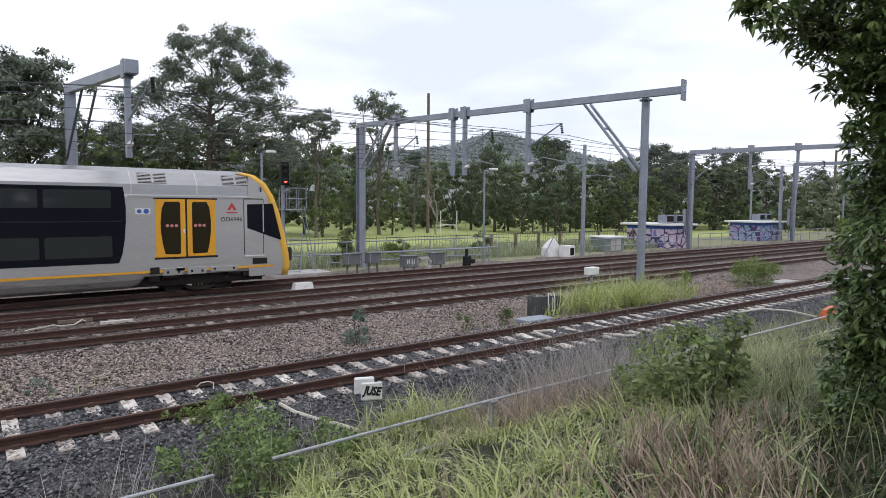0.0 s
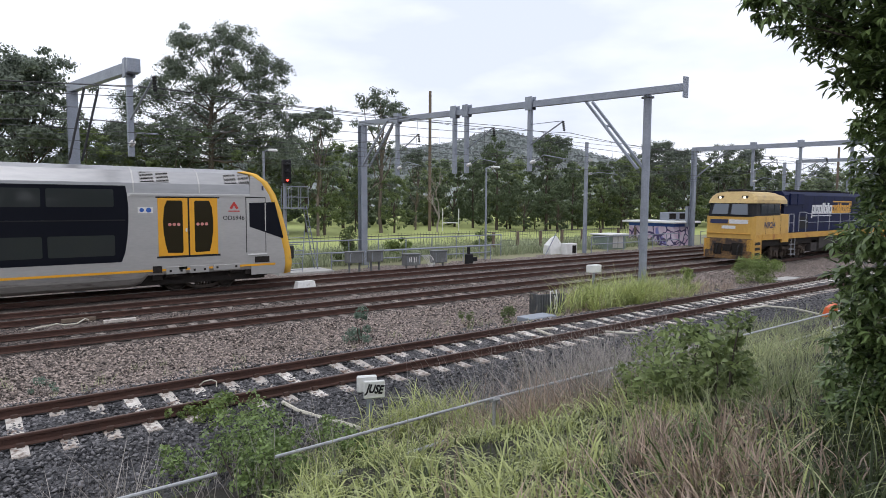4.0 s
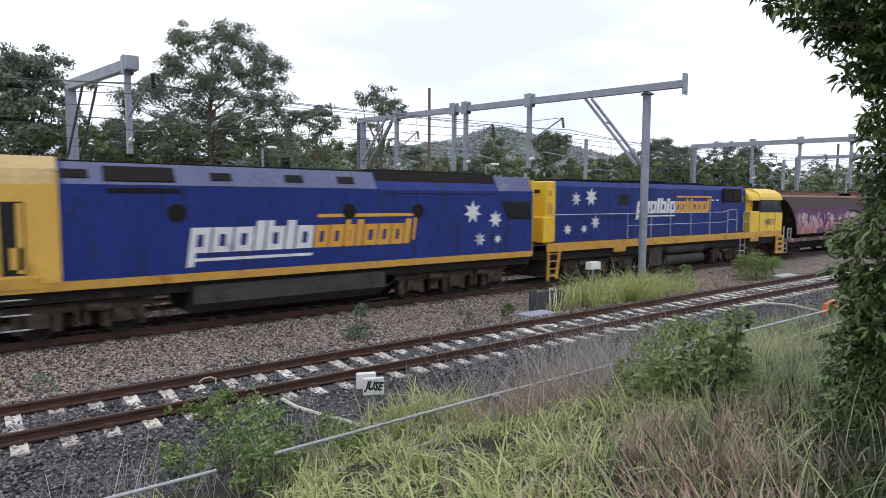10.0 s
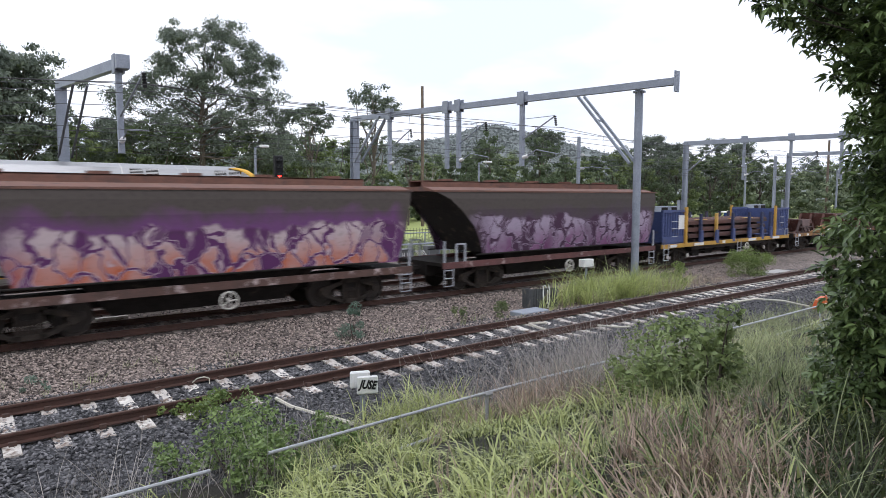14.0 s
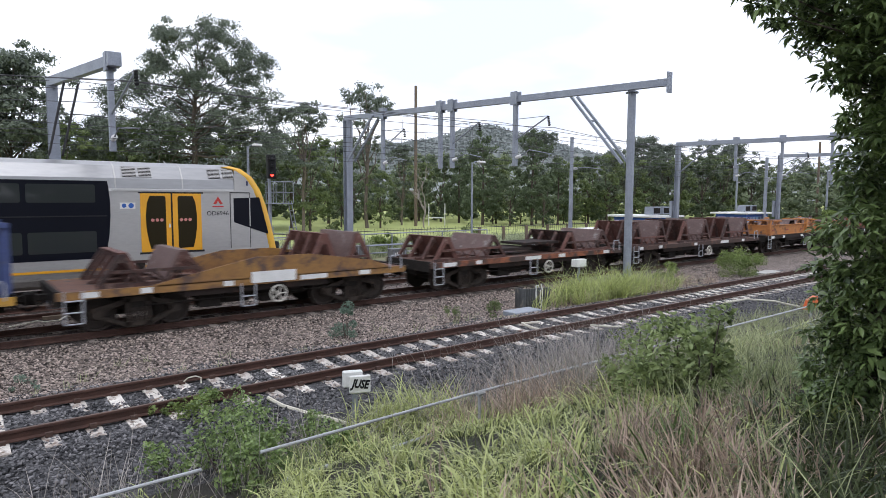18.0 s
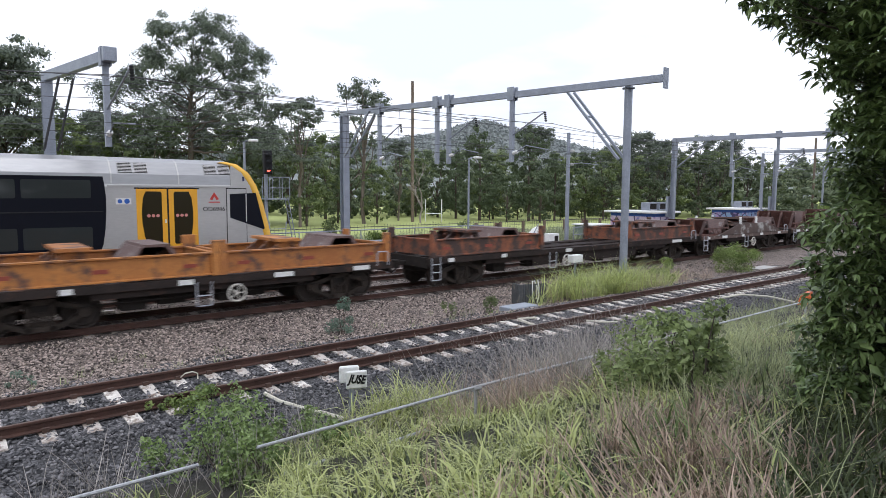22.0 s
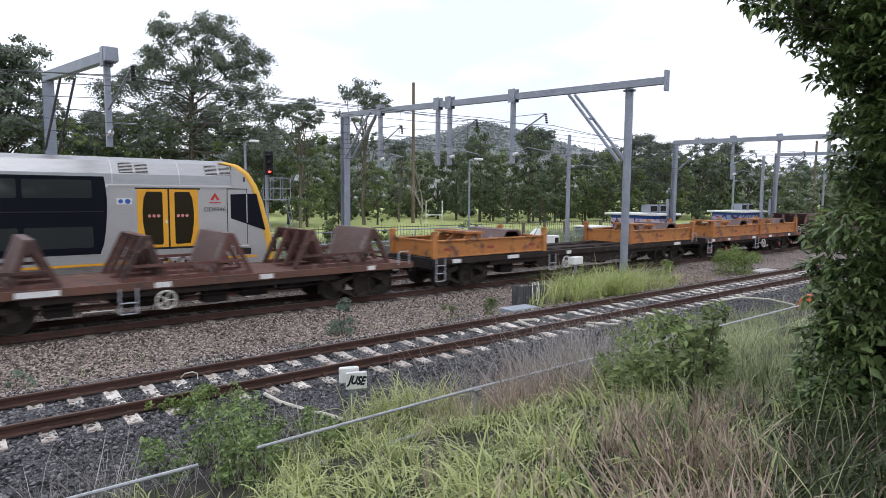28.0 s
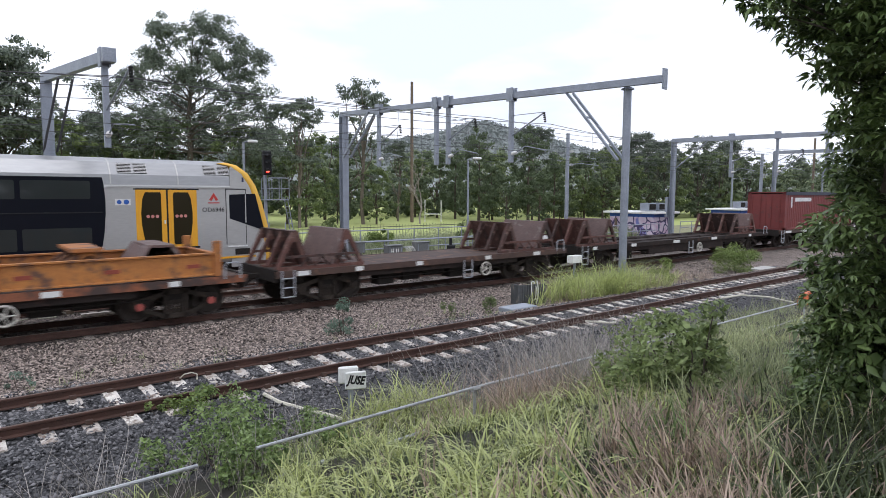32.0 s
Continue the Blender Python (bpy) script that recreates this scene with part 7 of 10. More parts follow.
def signal():
    t = thing("railway_signal", "railway signal showing red above a railed platform and ladder", "signal")
    x, y = 13.2, 30.6
    part("post", rod(bmesh.new(), (x, y, -0.35), (x, y, 5.3), 0.09, 10), M_steel, t)
    head = part("signal_head", B((x - 0.22, x + 0.22, y - 0.35, y - 0.1, 4.35, 5.55, 0.03)), M_black, t, "black signal head")
    for z in (4.55, 4.95, 5.3):
        shared("hood", lambda: loft(bmesh.new(), [[(x + 0.12 * math.cos(a), y - dy, 0.14 * math.sin(a)) for a in [math.pi * i / 6 for i in range(7)]] + [(x - 0.1 * 1, y - dy, -0.01)] for dy in (0.35, 0.62)]), M_black, "lamp_hood", head, pose(0, 0, z))
    part("red_lamp", rod(bmesh.new(), (x, y - 0.36, 4.55), (x, y - 0.385, 4.55), 0.085, 14), glow("red_aspect", (1.0, 0.03, 0.02), 9.0), head, "lit red lamp")
    pl = part("platform", B((x - 0.1, x + 1.1, y - 0.45, y + 0.45, 3.05, 3.1)), M_steel, t)
    for px in (x, x + 0.55, x + 1.1):
        for py in (y - 0.45, y + 0.45):
            part("rail_post", rod(bmesh.new(), (px, py, 3.1), (px, py, 4.2), 0.02, 6), M_steel, pl)
    for z in (3.65, 4.2):
        for py in (y - 0.45, y + 0.45):
            part("platform_rail", rod(bmesh.new(), (x, py, z), (x + 1.1, py, z), 0.02, 6), M_steel, pl)
        part("platform_rail", rod(bmesh.new(), (x + 1.1, y - 0.45, z), (x + 1.1, y + 0.45, z), 0.02, 6), M_steel, pl)
    bm = bmesh.new()
    for dy in (-0.2, 0.2):
        rod(bm, (x + 1.1, y + dy, 3.2), (x + 1.75, y + dy, -0.3), 0.025, 6)
    for i in range(11):
        z = 3.0 - i * 0.3
        px = x + 1.1 + 0.65 * (3.2 - z) / 3.5
        rod(bm, (px, y - 0.2, z), (px, y + 0.2, z), 0.018, 6)
    part("ladder", bm, M_steel, t)
    bm = bmesh.new()
    for px in (x - 0.4, x + 0.5):
        rod(bm, (px, y - 0.9, -0.3), (px + 0.3, y - 0.6, 1.9), 0.025, 6)
    for i in range(6):
        rod(bm, (x - 0.4 + 0.05 * i, y - 0.9 + 0.05 * i, -0.1 + i * 0.33), (x + 0.5 + 0.05 * i, y - 0.9 + 0.05 * i, -0.1 + i * 0.33), 0.02, 6)
    part("lower_ladder", bm, M_steel, t)
    part("footing", B((x - 0.9, x + 2.2, y - 1.2, y + 0.6, -0.4, -0.2)), M_concrete, t)


signal()


def rail_fence(xa, xb, y, posts, h, label):
    """Galvanised two-rail fence of pipe."""
    t = thing("pipe_fence", label, "fence", "pipe fences")
    for z in (h, h * 0.55):
        part("fence_rail", rod(bmesh.new(), (xa, y, z - 0.3), (xb, y, z - 0.3), 0.035, 8), M_steel, t)
    for i in range(posts):
        x = xa + (xb - xa) * i / (posts - 1)
        shared("fpost%.1f" % h, lambda: rod(bmesh.new(), (0, 0, -0.45), (0, 0, h - 0.27), 0.035, 8), M_steel, "fence_post", t, pose(x, y, 0))


rail_fence(11.5, 29.5, 31.6, 10, 1.5, "galvanised pipe fence along the far side of the tracks")
rail_fence(15.5, 27.0, 29.9, 6, 0.95, "low galvanised guard rail beside equipment boxes")
rail_fence(36.8, 48.5, 29.6, 7, 1.2, "galvanised pipe fence before a green kiosk")
rail_fence(53.5, 72.0, 30.5, 10, 1.2, "galvanised pipe fence between painted huts")
rail_fence(73.5, 95.0, 30.8, 10, 1.2, "galvanised pipe fence far along the line")


def picket_fence():
    t = thing("security_fence", "dark spiked steel fence along the playing field", "fence")
    y0 = 40.0
    for z in (0.15, 1.1):
        part("fence_rail", B((10, 60, y0 - 0.02, y0 + 0.02, z - 0.3, z - 0.25)), M_wire, t)
    for i in range(0, 168):
        shared("picket", lambda: B((-0.008, 0.008, -0.008, 0.008, -0.35, 1.0)), M_wire, "picket", t, pose(10 + i * 0.3, y0, 0))


picket_fence()


def timber_fence():
    t = thing("post_fence", "brown timber post and wire fence near the car park", "fence")
    for i in range(9):
        shared("tpostf", lambda: B((-0.09, 0.09, -0.09, 0.09, -0.4, 1.25, 0.01)), M_wood, "fence_post", t, pose(30.5 + i * 2.6, 33.5 + 0.1 * i, 0))
    for z in (0.2, 0.6, 1.0):
        part("fence_wire", rod(bmesh.new(), (30.5, 33.5, z), (51.3, 34.3, z), 0.012, 4), M_wire, t)


timber_fence()


def location_case(x, y, z, w, h, d, label, tilt=0):
    t = thing("equipment_case", label, "equipment box", "lineside equipment cases", at=pose(x, y, 0, 0, 0, tilt))
    part("case_body", B((-w / 2, w / 2, -d / 2, d / 2, z, z + h, 0.02)), M_greycase, t)
    part("case_lid", B((-w / 2 - 0.03, w / 2 + 0.03, -d / 2 - 0.04, d / 2 + 0.03, z + h, z + h + 0.05, 0.01)), M_greycase, t)
    for k in (-w / 3, w / 3):
        part("case_leg", B((k - 0.04, k + 0.04, -0.04, 0.04, -0.35, z)), M_greycase, t)
    part("hinge_bar", B((-w / 2 + 0.06, -w / 2 + 0.1, -d / 2 - 0.015, -d / 2, z + 0.06, z + h - 0.06), (w / 2 - 0.12, w / 2 - 0.08, -d / 2 - 0.015, -d / 2, z + 0.06, z + h - 0.06)), M_steel, t)
    return t


M_greycase = mat("grey_case_paint", (0.17, 0.175, 0.175), (0.10, 0.105, 0.105), rough=0.6, scale=2, fine=12, bump=0.05, spots=(0.4, 0.38, 0.34), spot_amount=0.2)
for x, w in ((16.0, 0.9), (17.25, 0.75)):
    location_case(x, 28.3, 0.25, w, 0.55, 0.5, "grey metal equipment case on legs beside the tracks")
c1 = location_case(19.4, 28.0, -0.05, 0.95, 0.6, 0.5, "grey metal equipment case sprayed with white scribble")
part("scribble", B((-0.3, -0.26, -0.262, -0.255, 0.15, 0.4), (-0.18, -0.14, -0.262, -0.255, 0.15, 0.42), (-0.26, -0.14, -0.262, -0.255, 0.25, 0.29), (0.0, 0.05, -0.262, -0.255, 0.12, 0.4), (0.14, 0.18, -0.262, -0.255, 0.14, 0.4)), M_white, c1, "white sprayed strokes")
location_case(21.3, 28.0, 0.0, 0.9, 0.65, 0.5, "grey metal equipment case with coiled white cables")
bmc = bmesh.new()
for i in range(7):
    dx = 0.09 * i
    tube(bmc, [(20.0 + dx, 27.8, 0.5), (20.1 + dx, 27.6, 0.25 + 0.05 * (i % 3)), (20.2 + dx * 0.8, 27.5, 0.0), (20.1 + dx, 27.4, -0.2)], 0.02, 5)
tagged(part("cable_loops", bmc, mat("grey_white_cable", (0.62, 0.61, 0.58), rough=0.6, bump=0)), "pale looped cables hanging between equipment cases", "cables")
tagged(part("dark_marker", B((22.45, 22.95, 26.85, 27.1, -0.15, 0.5, 0.05), (22.6, 22.72, 26.9, 27.02, 0.5, 0.9), (22.95, 23.3, 26.9, 27.05, 0.05, 0.3, 0.03)), M_black), "black signal marker standing between the rails", "marker")
tagged(part("concrete_block", loft(bmesh.new(), [[(10.75, 23.75, -0.2), (11.6, 23.75, -0.2), (11.6, 24.15, -0.2), (10.75, 24.15, -0.2)], [(10.8, 23.8, 0.1), (11.55, 23.8, 0.1), (11.55, 24.1, 0.1), (10.8, 24.1, 0.1)]]), M_white), "white painted concrete block between the tracks", "block")


def hut(x0, x1, y0, y1, h, pal, seed, label):
    t = thing("equipment_hut", label, "hut", "painted huts")
    part("hut_body", B((x0, x1, y0, y1, -0.35, h)), graffiti_wall("hut_mural_%d" % seed, pal, seed), t, "walls covered in pastel spray painting")
    part("hut_roof", B((x0 - 0.45, x1 + 0.45, y0 - 0.45, y1 + 0.45, h, h + 0.18, 0.03)), M_white, t, "flat pale roof")
    part("blue_band", B((x0 - 0.012, x1 + 0.012, y0 - 0.012, y1, h - 0.3, h - 0.02)), mat("hut_blue", (0.03, 0.10, 0.38), (0.02, 0.07, 0.28), rough=0.6, scale=1.5), t)
    mx = (x0 + x1) / 2
    for k in (-1.4, 0.6):
        u = part("rooftop_unit", B((mx + k * 0.8, mx + k * 0.8 + 1.2, y0 + 0.8, y0 + 1.7, h + 0.25, h + 0.95, 0.03)), M_steel, t)
        part("unit_grille", B((mx + k * 0.8 + 0.1, mx + k * 0.8 + 1.1, y0 + 0.78, y0 + 0.8, h + 0.35, h + 0.85)), M_grille, u)


def graffiti_wall(name, pal, seed):
    m = bpy.data.materials.new(name)
    m.use_nodes = True
    N, L = m.node_tree.nodes, m.node_tree.links
    bs = N["Principled BSDF"]
    tc = N.new("ShaderNodeTexCoord")
    mp = N.new("ShaderNodeMapping")
    mp.inputs["Location"].default_value = (seed * 2.2, seed, 0)
    n1 = N.new("ShaderNodeTexNoise")
    n1.inputs["Scale"].default_value, n1.inputs["Detail"].default_value, n1.inputs["Distortion"].default_value = 0.55, 3, 2.5
    rp = N.new("ShaderNodeValToRGB")
    rp.color_ramp.interpolation = "B_SPLINE"
    for i, c in enumerate(pal):
        e = rp.color_ramp.elements[i] if i < 2 else rp.color_ramp.elements.new(0.5)
        e.position, e.color = 0.3 + 0.4 * i / (len(pal) - 1), (*c, 1)
    vo = N.new("ShaderNodeTexVoronoi")
    vo.feature = "DISTANCE_TO_EDGE"
    vo.inputs["Scale"].default_value = 1.1
    r = N.new("ShaderNodeMapRange")
    r.inputs[1].default_value, r.inputs[2].default_value = 0.05, 0.075
    mx = N.new("ShaderNodeMix")
    mx.data_type = "RGBA"
    L.new(tc.outputs["Object"], mp.inputs[0])
    L.new(mp.outputs[0], n1.inputs["Vector"])
    wv = N.new("ShaderNodeMix")
    wv.data_type, wv.blend_type = "RGBA", "LINEAR_LIGHT"
    wv.inputs[0].default_value = 0.3
    n2 = N.new("ShaderNodeTexNoise")
    n2.inputs["Scale"].default_value = 1.2
    L.new(mp.outputs[0], n2.inputs["Vector"])
    L.new(mp.outputs[0], wv.inputs[6])
    L.new(n2.outputs["Color"], wv.inputs[7])
    L.new(wv.outputs[2], vo.inputs["Vector"])
    L.new(n1.outputs["Fac"], rp.inputs[0])
    L.new(vo.outputs["Distance"], r.inputs[0])
    L.new(r.outputs[0], mx.inputs[0])
    mx.inputs[6].default_value = (0.06, 0.045, 0.12, 1)
    L.new(rp.outputs[0], mx.inputs[7])
    L.new(mx.outputs[2], bs.inputs["Base Color"])
    bs.inputs["Roughness"].default_value = 0.7
    return m


hut(48.9, 52.0, 30.4, 35.0, 1.7, [(0.12, 0.16, 0.45), (0.62, 0.45, 0.6), (0.62, 0.62, 0.65), (0.25, 0.42, 0.45), (0.5, 0.2, 0.42)], 1, "flat-roofed equipment hut painted in pink and lilac")
hut(68.4, 73.7, 31.9, 35.3, 1.7, [(0.10, 0.16, 0.42), (0.5, 0.25, 0.48), (0.25, 0.40, 0.52), (0.6, 0.5, 0.62), (0.15, 0.25, 0.5)], 2, "flat-roofed equipment hut painted in violet and blue")


def kiosk():
    t = thing("electrical_kiosk", "pale green electrical kiosk with a white roof behind a fence", "kiosk")
    part("kiosk_body", B((40.7, 42.9, 31.0, 32.6, -0.35, 0.85)), mat("kiosk_green", (0.22, 0.27, 0.23), (0.15, 0.19, 0.165), rough=0.6, scale=1.5), t)
    part("kiosk_roof", B((40.5, 43.1, 30.8, 32.8, 0.85, 0.95, 0.02)), M_white, t)
    part("kiosk_door", B((41.2, 41.8, 30.97, 31.0, -0.2, 0.75)), M_concrete, t)
    part("kiosk_door", B((41.9, 42.5, 30.97, 31.0, -0.2, 0.75)), M_concrete, t)


kiosk()


def motor_unit():
    t = thing("pump_unit", "white wrapped equipment and a small cabinet beside the fence", "equipment")
    part("white_cover", loft(bmesh.new(), [[(33.3, 30.4, -0.3), (34.4, 30.4, -0.3), (34.4, 31.2, -0.3), (33.3, 31.2, -0.3)], [(33.2, 30.5, 0.35), (34.5, 30.45, 0.45), (34.4, 31.1, 0.5), (33.3, 31.1, 0.35)], [(33.7, 30.6, 0.9), (34.1, 30.6, 1.0), (34.1, 30.9, 1.0), (33.7, 30.9, 0.85)]]), M_white, t, "crumpled white cover")
    part("cover_strut", rod(bmesh.new(), (32.6, 30.3, -0.3), (33.8, 30.4, 1.2), 0.04, 6), M_steel, t)
    part("cabinet", B((34.2, 35.3, 29.7, 30.3, -0.35, 0.5, 0.02)), M_white, t)
    part("cabinet_grille", B((34.8, 35.2, 29.68, 29.7, -0.2, 0.35)), M_grille, t)


motor_unit()


def goalposts():
    t = thing("goalposts", "white rugby goalposts on the playing field", "goalposts")
    p, q = out(-0.004, 80), out(0.022, 80)
    for k in (p, q):
        part("upright", rod(bmesh.new(), (k.x, k.y, -0.4), (k.x, k.y, 2.6), 0.06, 8), M_white, t)
    part("crossbar", rod(bmesh.new(), (p.x, p.y, 0.75), (q.x, q.y, 0.75), 0.06, 8), M_white, t)


goalposts()


# ---- between the siding and the main lines ----
M_screen = mat("dull_corrugated_iron", (0.10, 0.105, 0.105), (0.05, 0.053, 0.055), rough=0.7, scale=3, fine=20, spots=(0.2, 0.17, 0.14), spot_amount=0.25)


def corrugated_box():
    t = thing("corrugated_screen", "grey corrugated metal screen with white cables over it", "screen", at=pose(15.3, 14.5, 0, 0, 0, -12))
    bm = bmesh.new()
    n = 11
    for i in range(n):
        a = i * 0.1
        prism(bm, [(a, 0), (a + 0.03, -0.04), (a + 0.07, -0.04), (a + 0.1, 0), (a + 0.1, 0.03), (a, 0.03)], -0.4, 0.32, "z")
    part("corrugated_sheet", bm, M_screen, t)
    bm = bmesh.new()
    for i in range(5):
        a = i * 0.1
        prism(bm, [(0, a), (-0.04, a + 0.03), (-0.04, a + 0.07), (0, a + 0.1), (0.03, a + 0.1), (0.03, a)], -0.4, 0.32, "z")
    part("side_sheet", bm, M_screen, t)
    bm = tube(bmesh.new(), [(0.5, -0.06, -0.3), (0.45, -0.08, 0.1), (0.5, 0.0, 0.4), (0.6, 0.02, 0.42), (0.66, -0.06, 0.2), (0.6, -0.1, -0.2)], 0.022)
    tube(bm, [(0.68, -0.06, 0.45), (0.72, -0.08, 0.2), (0.7, -0.1, -0.1), (0.62, -0.12, -0.35)], 0.022)
    part("white_cable", bm, M_white, t)


corrugated_box()
M_greycover = mat("blue_grey_lid", (0.34, 0.37, 0.42), (0.24, 0.265, 0.30), rough=0.8, scale=3, fine=30)
tagged(part("pit_cover", B((13.9, 15.1, 13.5, 14.1, -0.4, -0.2, 0.02)), M_greycover), "pale concrete pit lid beside the siding", "pit lid")
tagged(part("pit_cover", B((31.2, 33.0, 13.4, 14.1, -0.4, -0.22, 0.02)), M_concrete), "pale concrete pit lid behind a bush", "pit lid")
wb = thing("white_marker_box", "small white box on a short post beside the track", "marker box")
part("box", B((19.35, 19.95, 15.5, 15.8, 0.7, 1.0, 0.02)), M_white, wb)
part("post", rod(bmesh.new(), (19.65, 15.65, -0.4), (19.65, 15.65, 0.72), 0.05, 8), M_steel, wb)


def number_box():
    t = thing("trackside_box", "white trackside box on a steel post, scrawled with black letters", "sign box", at=pose(5.28, 8.85, 0, 0, 0, -22))
    part("post", B((-0.04, 0.04, -0.02, 0.06, -0.6, 0.3)), M_steel, t)
    part("rear_plate", B((-0.19, 0.15, 0.1, 0.2, 0.2, 0.48, 0.02)), M_white, t, "white box")
    f = part("front_plate", B((-0.10, 0.26, -0.05, 0.0, 0.13, 0.44, 0.02)), M_white, t, "white plate")
    lettering("scrawl", "JUSE", 0.2, pose(0.08, -0.053, 0.29, 90, 8, 0), M_black, f, "black scrawled letters", shear=0.25, stretch=0.72, bold=0.008)


number_box()
ob = thing("orange_barrier", "orange plastic barrier lying beside the siding", "barrier")
part("barrier_body", loft(bmesh.new(), [[(23.5, 8.5, -0.45), (25.0, 8.8, -0.45), (24.95, 9.1, -0.45), (23.45, 8.8, -0.45)], [(23.55, 8.58, -0.12), (24.95, 8.86, -0.12), (24.93, 9.0, -0.12), (23.53, 8.72, -0.12)]]), mat("orange_plastic", (0.75, 0.13, 0.02), (0.6, 0.1, 0.02), rough=0.45, scale=3), ob)


def low_rail():
    t = thing("pipe_guard_rail", "two-rail galvanised pipe guard along the bank", "fence")
    zt, zb = 0.57, 0.16
    for xa, xb, z0, z1 in ((0.4, 2.0, zt - 0.02, zt - 0.02), (2.65, 6.0, zt, zt + 0.04), (5.98, 14.0, zt + 0.04, zt + 0.03), (13.98, 40.0, zt + 0.03, zt - 0.03)):
        part("upper_rail", rod(bmesh.new(), (xa, 6.5, z0), (xb, 6.5, z1), 0.021, 8), M_galv, t, "pale galvanised pipe")
    for xa, xb in ((2.9, 3.5), (4.4, 5.1), (15.2, 40.0)):
        part("lower_rail", rod(bmesh.new(), (xa, 6.5, zb), (xb, 6.5, zb + 0.02), 0.022, 8), M_galv, t)
    for x in (6.0, 18.0, 26.0, 34.0):
        part("guard_post", rod(bmesh.new(), (x, 6.52, -0.2), (x, 6.52, zt - 0.02), 0.024, 8), M_galv, t)
        part("joint", rod(bmesh.new(), (x - 0.07, 6.5, zt + 0.012), (x + 0.07, 6.5, zt + 0.012), 0.036, 8), M_galv, t)


M_galv = mat("weathered_galvanised_pipe", (0.50, 0.51, 0.53), (0.30, 0.31, 0.325), rough=0.5, metal=0.25, scale=4, fine=25, bump=0.05)
low_rail()


def hose(name, pts, r, label, material):
    tagged(part(name, tube(bmesh.new(), pts, r, 6), material), label, "cable")


M_rope = mat("dirty_white_conduit", (0.66, 0.63, 0.54), (0.45, 0.42, 0.34), rough=0.8, scale=8)
hose("conduit", [(4.35, 10.3, -0.14), (4.45, 9.9, -0.2), (4.75, 9.55, -0.3), (5.0, 9.25, -0.36), (5.2, 8.95, -0.42)], 0.035, "dirty white conduit lying across the ballast", M_rope)
hose("conduit", [(20.7, 10.2, -0.12), (21.6, 9.9, -0.05), (22.4, 9.3, -0.12), (23.0, 8.7, -0.3)], 0.035, "dirty white conduit looping off the siding", M_rope)
hose("rail_bond", [(12.4, 11.0, -0.12), (12.2, 11.3, -0.05), (12.5, 11.9, -0.08), (13.2, 11.9, -0.14)], 0.03, "white cable loop lying between the rails", M_rope)
hose("rail_bond", [(13.9, 10.6, -0.1), (13.8, 10.3, -0.05), (14.2, 10.1, -0.1), (14.7, 10.15, -0.16)], 0.03, "white cable loop beside the rail", M_rope)
hose("rail_bond", [(3.45, 12.15, -0.12), (3.5, 12.05, -0.03), (3.62, 11.98, 0.0), (3.72, 11.98, -0.05), (3.7, 11.92, -0.14)], 0.013, "white cable loop tied to the rail", M_rope)
hose("cable_tangle", [(1.25, 20.3, -0.14), (1.5, 20.2, -0.08), (1.65, 20.45, -0.12), (1.9, 20.25, -0.04), (2.1, 20.4, -0.12), (2.4, 20.2, -0.08), (2.65, 20.55, -0.02), (2.75, 20.7, -0.1)], 0.02, "tangle of pale cable between tracks", M_rope)
tagged(part("timber_offcut", B((3.08, 3.95, 20.25, 20.42, -0.18, -0.1)), M_sleeper), "pale timber offcut lying between tracks", "timber")
tagged(part("timber_offcut", B((2.1, 3.0, 21.05, 21.2, -0.18, -0.08)), M_wood), "brown timber offcut beside the rail", "timber")

# ---- plants ----
RNG = np.random.default_rng(7)
# The four tree greens below are lightened in colour to imitate distance haze.
L_gum = leaf_mat("eucalypt_leaves", (0.105, 0.13, 0.10), (0.275, 0.32, 0.235), 0.5, 0.32, 0.45)
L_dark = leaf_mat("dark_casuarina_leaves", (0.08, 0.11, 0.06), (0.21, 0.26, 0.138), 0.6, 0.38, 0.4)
L_mid = leaf_mat("mid_green_leaves", (0.105, 0.142, 0.056), (0.28, 0.34, 0.13), 0.55, 0.38, 0.45)
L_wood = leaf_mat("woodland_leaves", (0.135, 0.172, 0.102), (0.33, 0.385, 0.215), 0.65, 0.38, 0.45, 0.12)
L_bright = leaf_mat("bright_shrub_leaves", (0.08, 0.13, 0.03), (0.27, 0.34, 0.10), 0.5, 0.32)
L_weed = leaf_mat("soft_weed_leaves", (0.026, 0.052, 0.018), (0.25, 0.345, 0.115), 0.45, 0.3, 0.9, 2.0)
L_broad = leaf_mat("broad_glossy_leaves", (0.02, 0.042, 0.018), (0.235, 0.32, 0.115), 0.3, 0.26, 0.8, 2.2)
L_grass = leaf_mat("long_green_grass", (0.022, 0.034, 0.010), (0.52, 0.565, 0.225), 0.34, 0.32, 1.0, 1.8)
# Short grass coloured dark so it reads as shade among longer blades.
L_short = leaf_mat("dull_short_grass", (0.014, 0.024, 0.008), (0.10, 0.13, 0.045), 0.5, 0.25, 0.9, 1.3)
L_seed = leaf_mat("wispy_seed_grass", (0.12, 0.148, 0.066), (0.42, 0.455, 0.235), 0.6, 0.3, 1.0, 1.4)
L_dry = leaf_mat("dry_tan_grass", (0.05, 0.034, 0.025), (0.52, 0.395, 0.31), 0.55, 0.2, 1.0, 2.2)
L_dead = leaf_mat("dead_grey_stalks", (0.06, 0.053, 0.048), (0.43, 0.39, 0.355), 0.8, 0.1, 1.0, 1.8)
L_shrub = leaf_mat("shrub_leaves", (0.026, 0.05, 0.018), (0.33, 0.405, 0.165), 0.5, 0.35, 1.0, 2.5)
